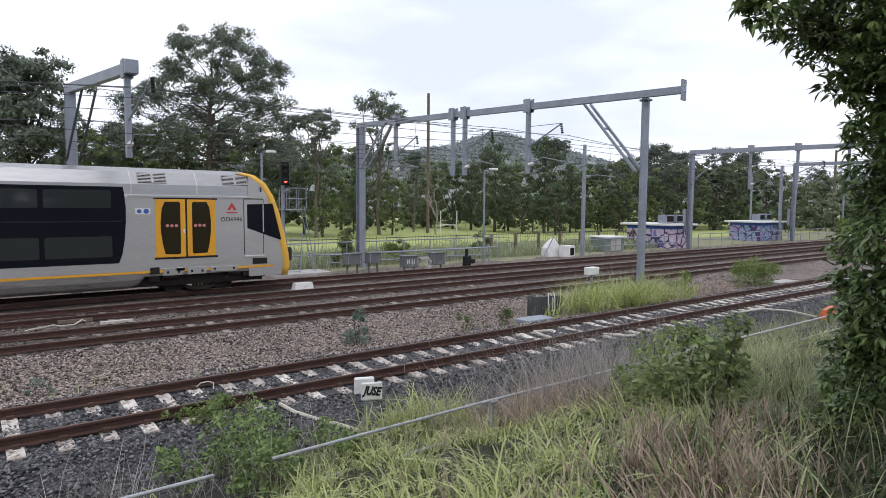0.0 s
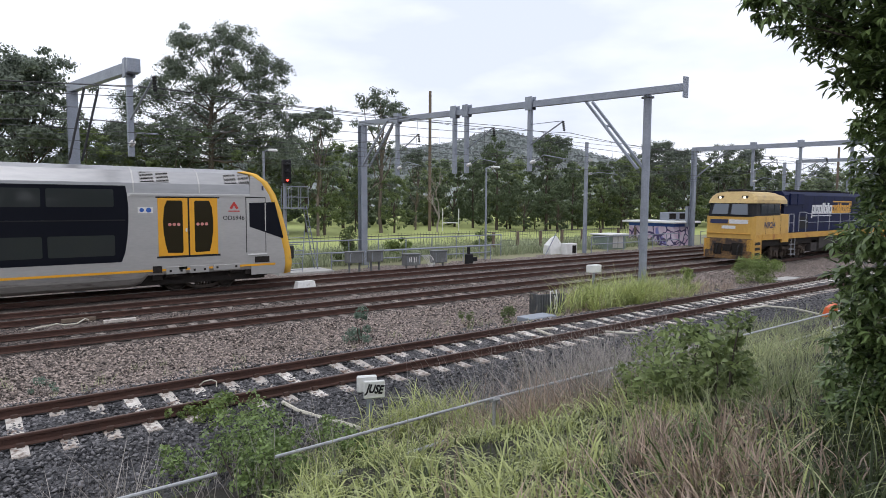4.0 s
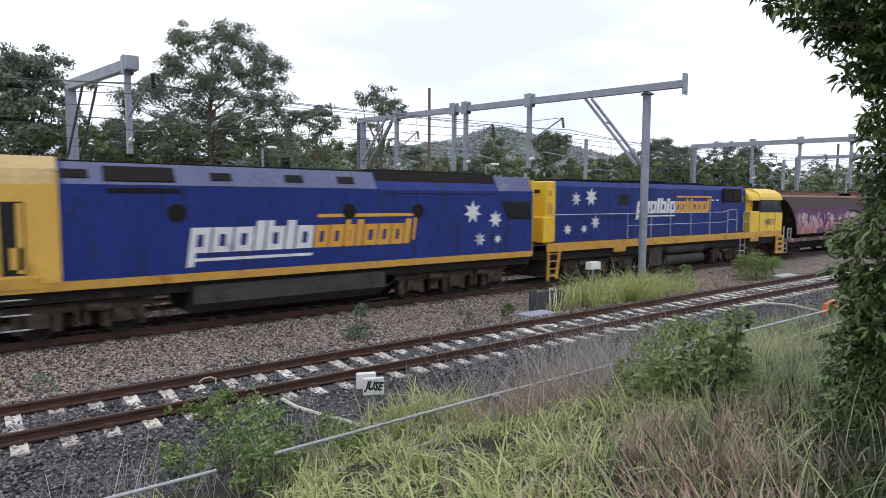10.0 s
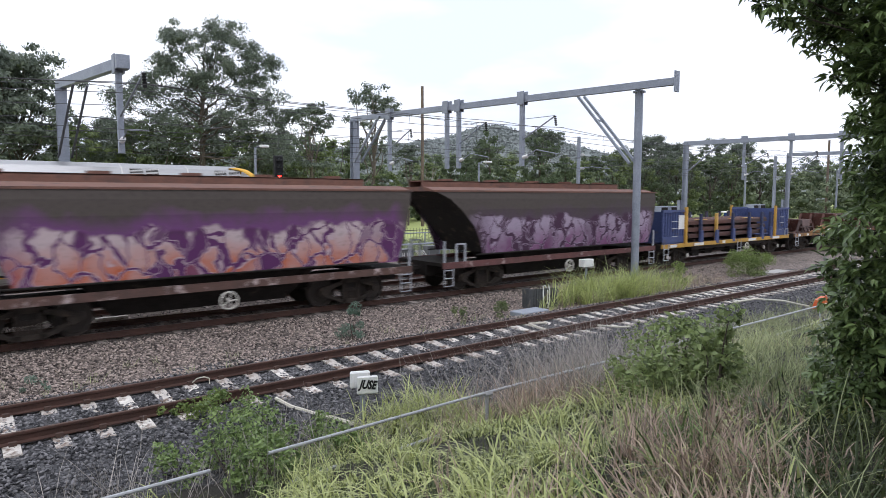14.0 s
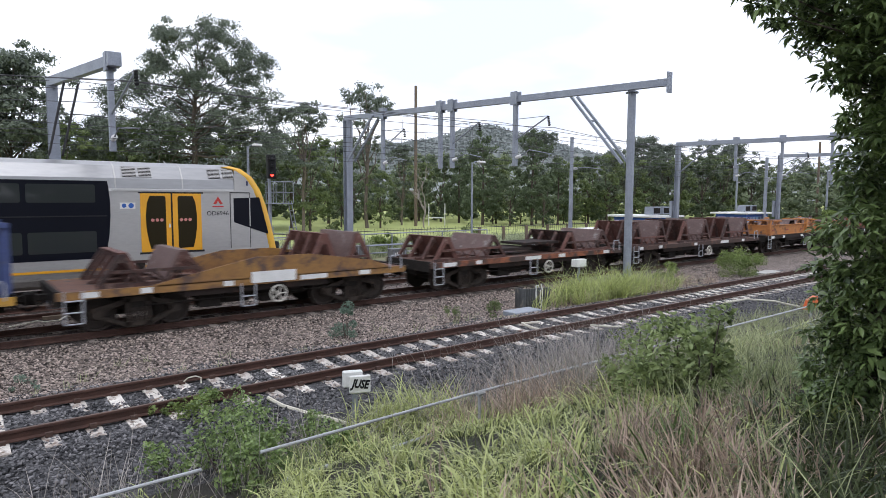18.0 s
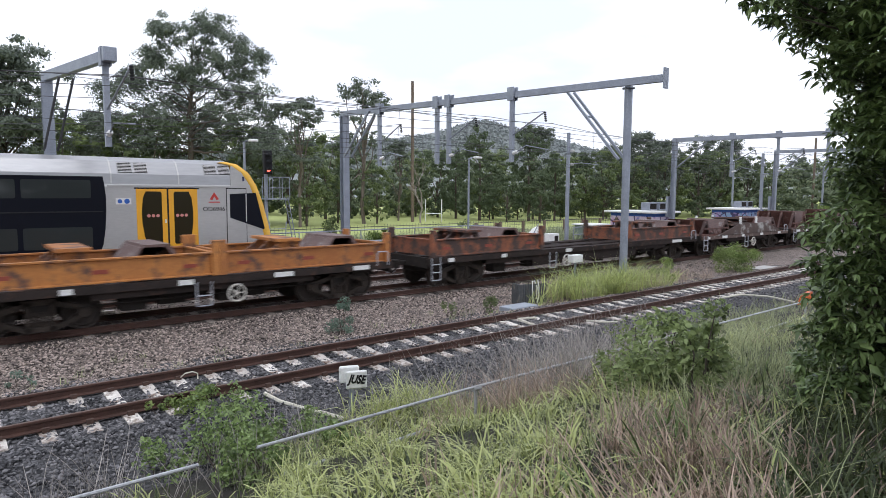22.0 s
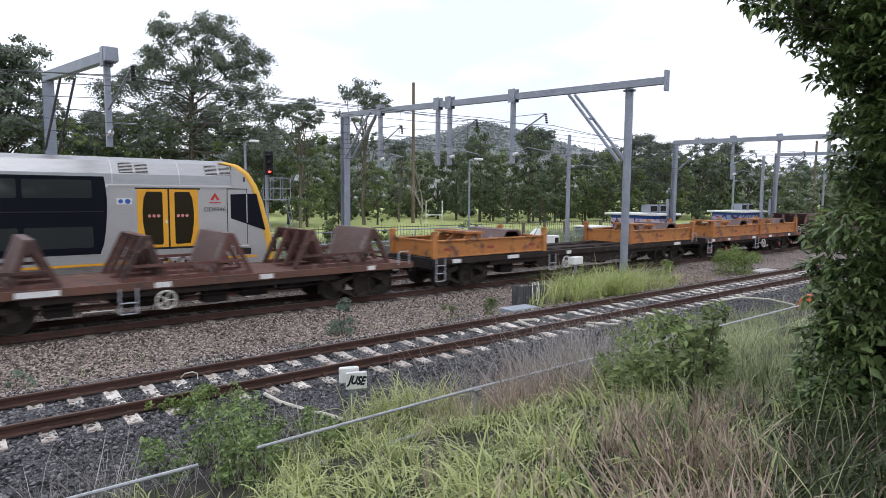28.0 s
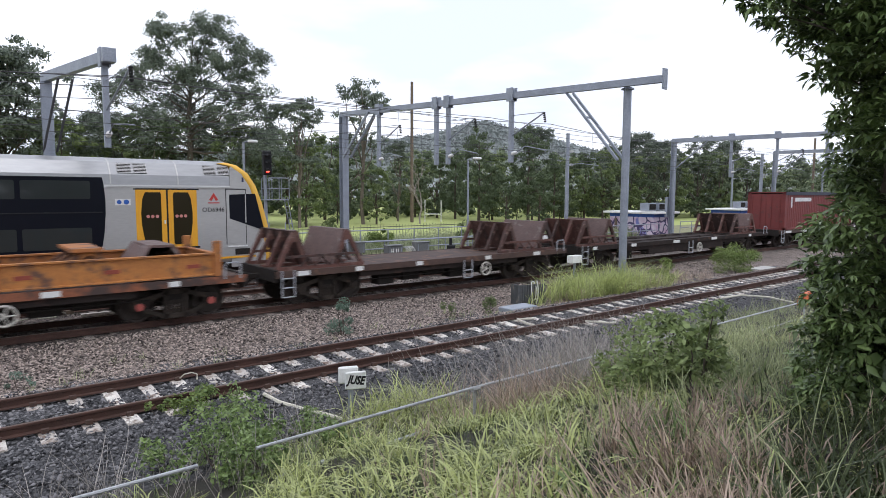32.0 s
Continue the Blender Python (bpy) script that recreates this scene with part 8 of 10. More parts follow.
L_rank = leaf_mat("rank_grey_green_weeds", (0.125, 0.15, 0.085), (0.37, 0.41, 0.25), 0.7, 0.25, 0.9, 0.5)
# Grass colour darkened to imitate shade under the overhanging tree.
L_shade = leaf_mat("shade_dark_grass", (0.018, 0.03, 0.012), (0.085, 0.11, 0.042), 0.5, 0.2, 0.9, 1.5)
L_mound = leaf_mat("yellow_green_grass", (0.14, 0.185, 0.055), (0.54, 0.59, 0.22), 0.55, 0.35, 0.9, 1.5)
L_blue = leaf_mat("blue_green_weed", (0.07, 0.115, 0.085), (0.19, 0.27, 0.20), 0.6, 0.2)


def unit(v):
    return v / np.maximum(np.linalg.norm(v, axis=1, keepdims=True), 1e-9)


def leaf_tris(c, size, aspect=0.5, droop=0.0, up=0.35):
    """Folded pointed leaves at points c: vertices and triangles."""
    n = len(c)
    d = unit(RNG.normal(size=(n, 3)) + np.array([0, 0, -droop]))
    nrm = unit(RNG.normal(size=(n, 3)) + np.array([0, 0, up]))
    s = unit(np.cross(d, nrm))
    nrm = np.cross(s, d)
    L = (size * RNG.uniform(0.6, 1.25, n))[:, None]
    w = L * aspect * 0.5
    v = np.stack([c - d * L * 0.5, c - d * L * 0.12 + s * w + nrm * w * 0.35, c + d * L * 0.5, c - d * L * 0.12 - s * w + nrm * w * 0.35], 1)
    i = np.arange(n)[:, None] * 4
    f = np.concatenate([i + [0, 1, 2], i + [0, 2, 3]], 0)
    return v.reshape(-1, 3), f


def leaf_fine(c, size, aspect=0.55, droop=0.3):
    """Broad leaves with a curved outline and a fold along the midrib."""
    n = len(c)
    d = unit(RNG.normal(size=(n, 3)) * [1, 1, 0.6] + np.array([0, 0, -droop]))
    nrm = unit(RNG.normal(size=(n, 3)) * 0.8 + np.array([0, 0, 0.7]))
    s = unit(np.cross(d, nrm))
    nrm = np.cross(s, d)
    L = (size * RNG.uniform(0.55, 1.2, n))[:, None]
    w = L * aspect * 0.5
    def pt(t, k, lift):
        return c + d * L * (t - 0.5) + s * w * k + nrm * L * lift
    v = np.stack([pt(0, 0, 0), pt(0.25, 0.85, 0.07), pt(0.55, 0.8, 0.06), pt(1.0, 0, -0.12), pt(0.55, -0.8, 0.06), pt(0.25, -0.85, 0.07), pt(0.4, 0, 0.0)], 1)
    i = np.arange(n)[:, None] * 7
    f = np.concatenate([i + [0, 1, 6], i + [1, 2, 6], i + [2, 3, 6], i + [3, 4, 6], i + [4, 5, 6], i + [5, 0, 6]], 0)
    return v.reshape(-1, 3), f


def leaf_rosettes(tips, k, size, aspect=0.42):
    """Leaves fanned out and drooping from each twig tip."""
    m = len(tips)
    n = m * k
    a = np.tile(np.arange(k) * 2.4, m) + np.repeat(RNG.uniform(0, 6.28, m), k) + RNG.normal(size=n) * 0.3
    fall = np.repeat(RNG.uniform(-0.25, 1.0, m), k) + RNG.normal(size=n) * 0.45
    d = unit(np.stack([np.cos(a), np.sin(a), -fall], 1))
    s = unit(np.stack([-np.sin(a), np.cos(a), RNG.normal(size=n) * 0.35], 1))
    nrm = np.cross(s, d)
    nrm = nrm * np.where(nrm[:, 2:] < 0, -1, 1)
    L = (np.repeat(RNG.uniform(0.8, 1.15, m), k) * size * RNG.uniform(0.6, 1.15, n))[:, None]
    w = L * aspect * 0.5
    c = np.repeat(tips, k, 0)
    def pt(t, q, lift):
        return c + d * L * (t + 0.12) + s * w * q + nrm * L * lift
    v = np.stack([pt(0, 0, 0), pt(0.28, 0.9, 0.06), pt(0.6, 0.75, 0.03), pt(1.0, 0, -0.16), pt(0.6, -0.75, 0.03), pt(0.28, -0.9, 0.06), pt(0.45, 0, -0.01)], 1)
    i = np.arange(n)[:, None] * 7
    f = np.concatenate([i + q for q in ([0, 1, 6], [1, 2, 6], [2, 3, 6], [3, 4, 6], [4, 5, 6], [5, 0, 6])], 0)
    return v.reshape(-1, 3), f


def ball_points(centres, radii, per, flat=0.8):
    """Points in clumps, denser towards each clump's skin."""
    out_pts = []
    for c, r, k in zip(centres, radii, per):
        p = unit(RNG.normal(size=(k, 3))) * (r * RNG.uniform(0.25, 1.0, k) ** 0.55)[:, None]
        p[:, 2] *= flat
        out_pts.append(p + c)
    return np.concatenate(out_pts, 0)


ICO = bmesh.new()
bmesh.ops.create_icosphere(ICO, subdivisions=1, radius=1.0)
ICO.verts.ensure_lookup_table()
ICO_V = np.array([v.co[:] for v in ICO.verts])
ICO_F = np.array([[v.index for v in f.verts] for f in ICO.faces])
ICO.free()


def core_blobs(centres, radii, flat=0.8):
    """Ragged opaque blobs added inside the clumps to close see-through gaps and block light."""
    c, r = np.asarray(centres, float), np.asarray(radii, float)
    k = len(ICO_V)
    v = ICO_V[None] * (r[:, None, None] * RNG.uniform(0.55, 1.25, (len(c), k, 1)))
    v[..., 2] *= flat
    v = v + c[:, None]
    f = ICO_F[None] + (np.arange(len(c)) * k)[:, None, None]
    return v.reshape(-1, 3), f.reshape(-1, 3)


def joined(*meshes):
    vs, fs, n = [], [], 0
    for v, f in meshes:
        vs.append(v)
        fs.append(f + n)
        n += len(v)
    return np.concatenate(vs), np.concatenate(fs)


def limb_mesh(bm, a, c, r0, r1, wob=0.1, n=4):
    a, c = Vector(a), Vector(c)
    L = (c - a).length
    pts, rr = [], []
    for i in range(n + 1):
        t = i / n
        o = Vector((random.uniform(-1, 1), random.uniform(-1, 1), random.uniform(-0.4, 0.4))) * wob * L * (0 if i in (0, n) else 0.35)
        pts.append(a.lerp(c, t) + o)
        rr.append(r0 + (r1 - r0) * t)
    tube(bm, pts, rr, 6)


def spray_leaves(centres, radii, per, size, aspect=0.5, flat=0.75, droop=0.0):
    """Leaf sprays over the skin of each clump, turned outward and up as they grow, thinner underneath."""
    cs, rs = np.repeat(np.asarray(centres, float), per, 0), np.repeat(np.asarray(radii, float), per)
    n = len(cs)
    d = unit(RNG.normal(size=(n, 3)))
    under = (d[:, 2] < -0.2) & (RNG.uniform(0, 1, n) < 0.65)
    d[under, 2] *= -1
    p = d * (rs * np.clip(RNG.normal(0.78, 0.24, n), 0.05, 1.4))[:, None]
    p[:, 2] *= flat
    nrm = unit(d + RNG.normal(size=(n, 3)) * 0.5 + np.array([0, 0, 0.35]))
    ax = unit(np.cross(nrm, RNG.normal(size=(n, 3))) + np.array([0, 0, -droop]))
    s = unit(np.cross(ax, nrm))
    c = cs + p
    L = (size * RNG.uniform(0.55, 1.3, n))[:, None]
    w = L * aspect * 0.5
    v = np.stack([c - ax * L * 0.5, c + s * w, c + ax * L * 0.5, c - s * w], 1)
    k = np.arange(n)[:, None] * 4
    return v.reshape(-1, 3), np.concatenate([k + [0, 1, 2], k + [0, 2, 3]], 0)


def tree(name, label, H, kind, leafm, barkm, leaf=0.3, seed=1, per=60, category="tree"):
    """A trunk with limbs and a crown of clumps; its form by kind."""
    global RNG
    RNG = np.random.default_rng(seed)
    random.seed(seed)
    t = thing(name, label, category)
    bm = bmesh.new()
    cs, rs, flat, droop = [], [], 0.72, 0.3
    def bough(c, r, n, squash=0.6, least=0.26, most=0.56, loose=0.5):
        for _ in range(n):
            cs.append(Vector(c) + Vector((random.gauss(0, 1), random.gauss(0, 1), random.gauss(0, squash))) * r * loose)
            rs.append(r * random.uniform(least, most))
    if kind == "old_gum":
        flat = 0.9
        # forked trunk, long bare limbs and separate heads of leaves with sky between them
        fork = Vector((0.2, 0, H * 0.36))
        limb_mesh(bm, (0, 0, -0.4), fork, 0.42, 0.30, 0.03)
        top = RIGHT * 0.6 + Vector((0, 0, H * 0.82))
        limb_mesh(bm, fork, top, 0.28, 0.07, 0.08, 6)
        heads = ((0.6, 0.955, 1.5), (-2.2, 0.90, 1.2), (2.9, 0.90, 1.5), (-0.9, 0.86, 1.7), (5.2, 0.845, 1.7), (-3.9, 0.80, 1.2), (1.5, 0.80, 1.6), (6.9, 0.78, 1.4), (3.9, 0.735, 1.4), (-2.6, 0.74, 1.6),
                 (-6.2, 0.715, 1.4), (0.2, 0.71, 1.4), (6.3, 0.70, 1.4), (-4.6, 0.655, 1.9), (2.2, 0.65, 1.4), (-7.3, 0.60, 1.7), (-1.9, 0.60, 1.9), (5.3, 0.60, 1.6), (7.4, 0.585, 1.5), (-5.0, 0.52, 2.1), (1.2, 0.53, 2.0), (4.0, 0.52, 1.8),
                 (7.8, 0.49, 1.6), (-8.3, 0.48, 1.9), (-2.4, 0.46, 2.2), (5.9, 0.43, 2.1), (2.0, 0.41, 2.2), (-6.0, 0.40, 2.4), (-9.3, 0.37, 2.0), (-0.8, 0.34, 2.4), (7.6, 0.34, 2.1), (4.2, 0.31, 2.3), (-4.0, 0.29, 2.4))
        for k, (dx, up, r) in enumerate(heads):
            c = RIGHT * dx + FWD * random.uniform(-3.2, 3.2) * min(1.0, 1.35 - up) + Vector((0, 0, H * up))
            bough(c, r * 1.15, 13, 0.75, 0.3, 0.62, 0.47)
            st = fork.lerp(top, min(0.95, max(0.0, (up - 0.42) * 1.3)))
            limb_mesh(bm, st, c, 0.13 if k % 3 == 0 else 0.085, 0.02, 0.3, 5)
    elif kind == "gum":
        limb_mesh(bm, (0, 0, -0.4), (0.2, 0.1, H * 0.4), H * 0.019, H * 0.014, 0.04)
        for i in range(24):
            up = 0.30 + 0.66 * (i / 23) ** 0.8
            a = i * 2.4
            reach = H * np.interp(up, [0.3, 0.5, 0.75, 1.0], [0.25, 0.27, 0.2, 0.05]) * random.uniform(0.5, 1.0)
            c = Vector((math.cos(a) * reach, math.sin(a) * reach, H * up))
            bough(c, H * random.uniform(0.085, 0.12), 8, 0.6, 0.32, 0.62, 0.5)
            limb_mesh(bm, (0.2, 0.1, H * max(0.25, up * 0.62)), c, H * 0.006, H * 0.0015, 0.14, 3)
    elif kind == "sparse":
        limb_mesh(bm, (0, 0, -0.4), (0.3, 0.2, H * 0.62), H * 0.014, H * 0.009, 0.05)
        for i in range(9):
            a = i * 2.4
            reach = H * random.uniform(0.04, 0.17)
            end = Vector((math.cos(a) * reach, math.sin(a) * reach, H * random.uniform(0.72, 0.96)))
            limb_mesh(bm, (0.3, 0.2, H * random.uniform(0.42, 0.62)), end, H * 0.006, H * 0.002, 0.15)
            bough(end, H * 0.09, 7, 0.5)
        for i in range(7):
            a = i * 1.7 + 0.5
            end = Vector((math.cos(a) * H * 0.12, math.sin(a) * H * 0.12, H * random.uniform(0.30, 0.66)))
            limb_mesh(bm, (0.15, 0.1, H * random.uniform(0.25, 0.38)), end, H * 0.005, H * 0.002, 0.15)
            bough(end, H * 0.065, 5, 0.5)
    elif kind == "cone":
        droop, flat = 1.6, 1.0
        limb_mesh(bm, (0, 0, -0.4), (0, 0, H * 0.9), H * 0.02, H * 0.004, 0.03)
        for i in range(34):
            u = random.uniform(0.16, 0.97)
            a = i * 2.4
            rr = H * np.interp(u, [0.15, 0.3, 0.6, 0.85, 1.0], [0.18, 0.25, 0.20, 0.11, 0.03]) * random.uniform(0.45, 1.0)
            c = Vector((math.cos(a) * rr, math.sin(a) * rr, H * u))
            bough(c, H * random.uniform(0.075, 0.115), 4, 0.9)
            if i % 3 == 0:
                limb_mesh(bm, (0, 0, H * u * 0.85), c, H * 0.006, H * 0.002)
    else:
        limb_mesh(bm, (0, 0, -0.4), (0.1, 0, H * 0.55), H * 0.019, H * 0.011, 0.05)
        for i in range(26):
            u = random.uniform(0.09, 0.96)
            a = i * 2.4
            rr = H * 0.34 * math.sqrt(max(0.02, 1 - ((u - 0.52) / 0.5) ** 2)) * random.uniform(0.35, 1.0)
            c = Vector((math.cos(a) * rr, math.sin(a) * rr, H * u))
            bough(c, H * random.uniform(0.09, 0.14), 4)
            if i % 3 == 0:
                limb_mesh(bm, (0.1, 0, H * random.uniform(0.22, 0.45)), c, H * 0.008, H * 0.002)
    part("trunk", bm, barkm, t)
    pts = np.array([c[:] for c in cs])
    v, f = spray_leaves(pts, rs, per, leaf, 0.52, flat, droop)
    v, f = joined((v, f), core_blobs(pts, [r * (0.45 if kind in ("cone", "round") else 0.26) for r in rs]))
    mesh_ob("crown", v, f, leafm, t)
    return t


def bare_tree(name, label, H, barkm, seed):
    """A leafless tree: forked trunk and fine upswept branches."""
    random.seed(seed)
    t = thing(name, label, "tree")
    bm = bmesh.new()
    def grow(p, d, length, r, level):
        q = p + d * length
        limb_mesh(bm, p, q, r, r * 0.6, 0.12, 3)
        if level:
            for _ in range(3):
                e = (d + Vector((random.gauss(0, 0.42), random.gauss(0, 0.42), random.uniform(0.0, 0.35)))).normalized()
                grow(p.lerp(q, random.uniform(0.6, 1.0)), e, length * random.uniform(0.5, 0.75), r * 0.55, level - 1)
    grow(Vector((0, 0, -0.4)), Vector((0.04, 0, 1)), H * 0.42, H * 0.016, 4)
    part("branches", bm, barkm, t)
    return t


def stand(t, H, bearing, depth, height, copy=True, turn=0.0):
    """Sets a tree of built height H, or a copy of it, at a place on the plan, grown to a height."""
    o = copy_thing(t, Matrix()) if copy else t
    k = (height + 0.3) / H
    o.matrix_basis = Matrix.LocRotScale(out(bearing, depth, -0.3), Euler((0, 0, turn)), (k, k, k))
    o["group"] = "trees behind the railway"
    return o


big = tree("gum_tree", "tall grey-green eucalyptus with an open crown", 22.2, "old_gum", L_gum, M_darkbark, 0.24, 3, 180)
stand(big, 22.2, -0.379, 66, 22.0, False)
gum2 = tree("gum_tree", "grey-green eucalyptus standing among other trees", 16.0, "gum", L_gum, M_darkbark, 0.34, 8, 95)
stand(gum2, 16.0, -0.665, 60, 17.4, False, 1.0)
thin = tree("gum_tree", "slender eucalyptus with a bare pale trunk and small crown", 13.0, "sparse", L_gum, M_bark, 0.27, 11, 80)
stand(thin, 13.0, -0.206, 66, 13.2, False)
spread = tree("gum_tree", "tall open eucalyptus rising over the tree line", 17.0, "sparse", L_gum, M_bark, 0.30, 15, 60)
stand(spread, 17.0, -0.103, 74, 16.6, False, 0.7)
conif = tree("casuarina_tree", "dark dense casuarina at the edge of the playing field", 11.0, "cone", L_dark, M_darkbark, 0.36, 21, 40)
stand(conif, 11.0, 0.083, 84, 11.6, False)
dense = tree("bush_tree", "dark green round-crowned tree at the edge of the field", 10.0, "round", L_dark, M_darkbark, 0.33, 25, 44)
stand(dense, 10.0, 0.128, 80, 5.8, False)
mid = tree("bush_tree", "mid-green round-crowned tree in the woodland edge", 10.5, "round", L_mid, M_darkbark, 0.33, 29, 44)
stand(mid, 10.5, -0.195, 68, 8.6, False)
dead_tree = bare_tree("bare_tree", "leafless grey tree with fine branches at the field's edge", 8.0, mat("pale_dead_wood", (0.34, 0.30, 0.27), (0.2, 0.175, 0.155), rough=0.9, scale=3, fine=20), 17)
stand(dead_tree, 8.0, -0.012, 76, 8.0, False)
random.seed(40)
for src, H, b, d, h in ((gum2, 16, -0.73, 58, 16.5), (dense, 10, -0.62, 66, 11.5), (mid, 10.5, -0.585, 62, 10.2), (dense, 10, -0.55, 70, 11.5), (gum2, 16, -0.515, 72, 12.2), (mid, 10.5, -0.475, 66, 11.0), (dense, 10, -0.44, 64, 11.4), (mid, 10.5, -0.405, 70, 11.6), (dense, 10, -0.335, 72, 11.5),
                        (mid, 10.5, -0.30, 68, 10.6), (gum2, 16, -0.262, 76, 11.0), (dense, 10, -0.225, 74, 10.6), (mid, 10.5, -0.165, 86, 11.2), (dense, 10, -0.145, 76, 6.2), (mid, 10.5, -0.082, 74, 6.4), (dense, 10, -0.125, 92, 11.6), (conif, 11, 0.163, 84, 12.0), (thin, 13, 0.17, 88, 12.6), (dense, 10, 0.182, 78, 5.9), (mid, 10.5, 0.105, 88, 9.2),
                        (conif, 11, 0.045, 90, 9.5), (dense, 10, 0.015, 94, 9.6), (mid, 10.5, -0.02, 96, 9.0), (thin, 13, -0.048, 82, 10.5), (conif, 11, 0.205, 84, 8.4), (mid, 10.5, 0.225, 86, 8.2), (dense, 10, 0.255, 88, 9.4), (gum2, 16, 0.345, 98, 13.4), (mid, 10.5, 0.285, 88, 9.6), (mid, 10.5, 0.325, 90, 9.4), (gum2, 16, 0.385, 104, 12.8), (dense, 10, 0.36, 92, 9.2),
                        (spread, 17, 0.445, 108, 14.2), (mid, 10.5, 0.40, 94, 9.6), (gum2, 16, 0.485, 112, 13.4), (dense, 10, 0.44, 98, 10.0), (mid, 10.5, 0.475, 100, 10.2), (dense, 10, 0.52, 104, 10.0), (mid, 10.5, 0.56, 108, 9.0), (spread, 17, 0.60, 122, 11.5), (dense, 10, 0.61, 118, 8.2), (mid, 10.5, 0.67, 124, 9.2), (dense, 10, 0.74, 126, 9.6), (gum2, 16, 0.30, 104, 11.6)):
    stand(src, H, b, d, h * random.uniform(0.96, 1.03), True, random.uniform(0, 6))
for src, H, b, d, h in ((dense, 10, 0.10, 86, 4.6), (mid, 10.5, 0.145, 87, 4.2), (dense, 10, 0.18, 86, 5.0), (dense, 10, 0.215, 88, 4.4), (mid, 10.5, 0.25, 88, 4.8), (dense, 10, 0.29, 90, 5.2), (mid, 10.5, 0.33, 90, 5.0), (dense, 10, 0.37, 92, 5.4), (dense, 10, -0.135, 90, 4.6), (dense, 10, -0.05, 92, 4.4)):
    stand(src, H, b, d, h, True, random.uniform(0, 6))
# Unseen trees added behind the viewer to darken reflections and block low sky.
for i in range(7):
    o = copy_thing(random.choice((dense, mid, conif)), Matrix())
    o.matrix_basis = Matrix.LocRotScale((-30 + i * 11 + random.uniform(-2, 2), -13 + random.uniform(-3, 2), 1.6), Euler((0, 0, random.uniform(0, 6))), (0.95, 0.95, 0.9))
    o["group"] = "trees behind the bank"


def far_woods():
    """The wood behind the field: crowns of many clumps, in ranks that rise to an uneven top."""
    global RNG
    RNG = np.random.default_rng(51)
    n = 300
    bb = np.linspace(-0.98, 1.12, n) + RNG.normal(size=n) * 0.008
    d = RNG.uniform(98, 138, n)
    ht = (10.2 + 0.9 * np.sin(bb * 23) + 0.8 * np.sin(bb * 61 + 1) + RNG.normal(size=n) * 1.0) * (0.5 + 0.5 * d / 118) * np.where(bb < -0.4, 1.18, 1.0) * np.where(bb > 0.5, 0.86, 1.0)
    cs, rs = [], []
    for b1, d1, h1 in zip(bb, d, ht):
        for k in range(15):
            u = RNG.uniform(0.1, 1.0)
            w = 3.0 * math.sqrt(max(0.08, 1 - ((u - 0.5) / 0.54) ** 2))
            cs.append(((FWD.x + RIGHT.x * b1) * d1 + RNG.normal() * w * 0.6, (FWD.y + RIGHT.y * b1) * d1 + RNG.normal() * w * 0.6, h1 * u - 0.6))
            rs.append(RNG.uniform(0.6, 1.35))
    for b1 in np.linspace(-0.98, 1.12, 420):
        d1 = RNG.uniform(97, 104)
        cs.append(((FWD.x + RIGHT.x * b1) * d1, (FWD.y + RIGHT.y * b1) * d1, RNG.uniform(0.0, 3.4)))
        rs.append(RNG.uniform(0.8, 1.5))
    cs, rs = np.array(cs), np.array(rs)
    v, f = spray_leaves(cs, rs, 28, 0.56, 0.55, 0.75, 0.4)
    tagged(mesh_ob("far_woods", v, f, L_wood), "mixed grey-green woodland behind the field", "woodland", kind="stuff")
    # Filler blobs in a darker green imitate shade inside the crowns.
    v, f = core_blobs(cs, rs * 0.6)
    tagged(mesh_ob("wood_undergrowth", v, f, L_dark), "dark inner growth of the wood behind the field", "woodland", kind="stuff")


far_woods()


def hill(name, label, peaks, depth, material):
    """A wooded ridge far off: a height field with a rounded crest."""
    bs = np.linspace(-1.4, 1.4, 180)
    ds = np.linspace(depth * 0.8, depth * 1.5, 14)
    crest = np.interp(bs, [p[0] for p in peaks], [p[1] for p in peaks]) * depth
    crest = crest + np.sin(bs * 190) * 1.2 + np.sin(bs * 83 + 1) * 1.6
    v, k = [], 0
    for j, d in enumerate(ds):
        u = max(0.0, math.sin(math.pi * j / (len(ds) - 1)))
        for i, b in enumerate(bs):
            p = (FWD + RIGHT * b) * d
            v.append((p.x, p.y, -3 + (crest[i] + 3) * u ** 0.7 + noise.noise((p.x * 0.02, p.y * 0.02, 0)) * 4 * u))
    idx = np.arange(len(v)).reshape(len(ds), len(bs))
    f = np.stack([idx[:-1, :-1].ravel(), idx[:-1, 1:].ravel(), idx[1:, 1:].ravel(), idx[1:, :-1].ravel()], 1)
    tagged(mesh_ob(name, v, f, material), label, "hill", kind="structure")


# Atmospheric haze is mixed into both hill colours, pale and grey.
M_hill = mat("hazed_hillside", (0.27, 0.295, 0.285), (0.19, 0.21, 0.205), rough=0.95, scale=0.03, fine=0.22, bump=0.6, spots=(0.2, 0.21, 0.19), spot_amount=0.3, spot_scale=0.05)
L_hill = leaf_mat("hazed_hill_trees", (0.24, 0.265, 0.26), (0.37, 0.40, 0.385), 0.9, 0.2, 0.4, 0.02)
RIDGE = [(-1.4, 0.03), (-0.5, 0.045), (-0.30, 0.075), (-0.16, 0.088), (-0.045, 0.097), (0.012, 0.106), (0.045, 0.118), (0.072, 0.128), (0.095, 0.129), (0.12, 0.121), (0.15, 0.112), (0.19, 0.102), (0.235, 0.088), (0.30, 0.068), (0.40, 0.055), (1.4, 0.05)]
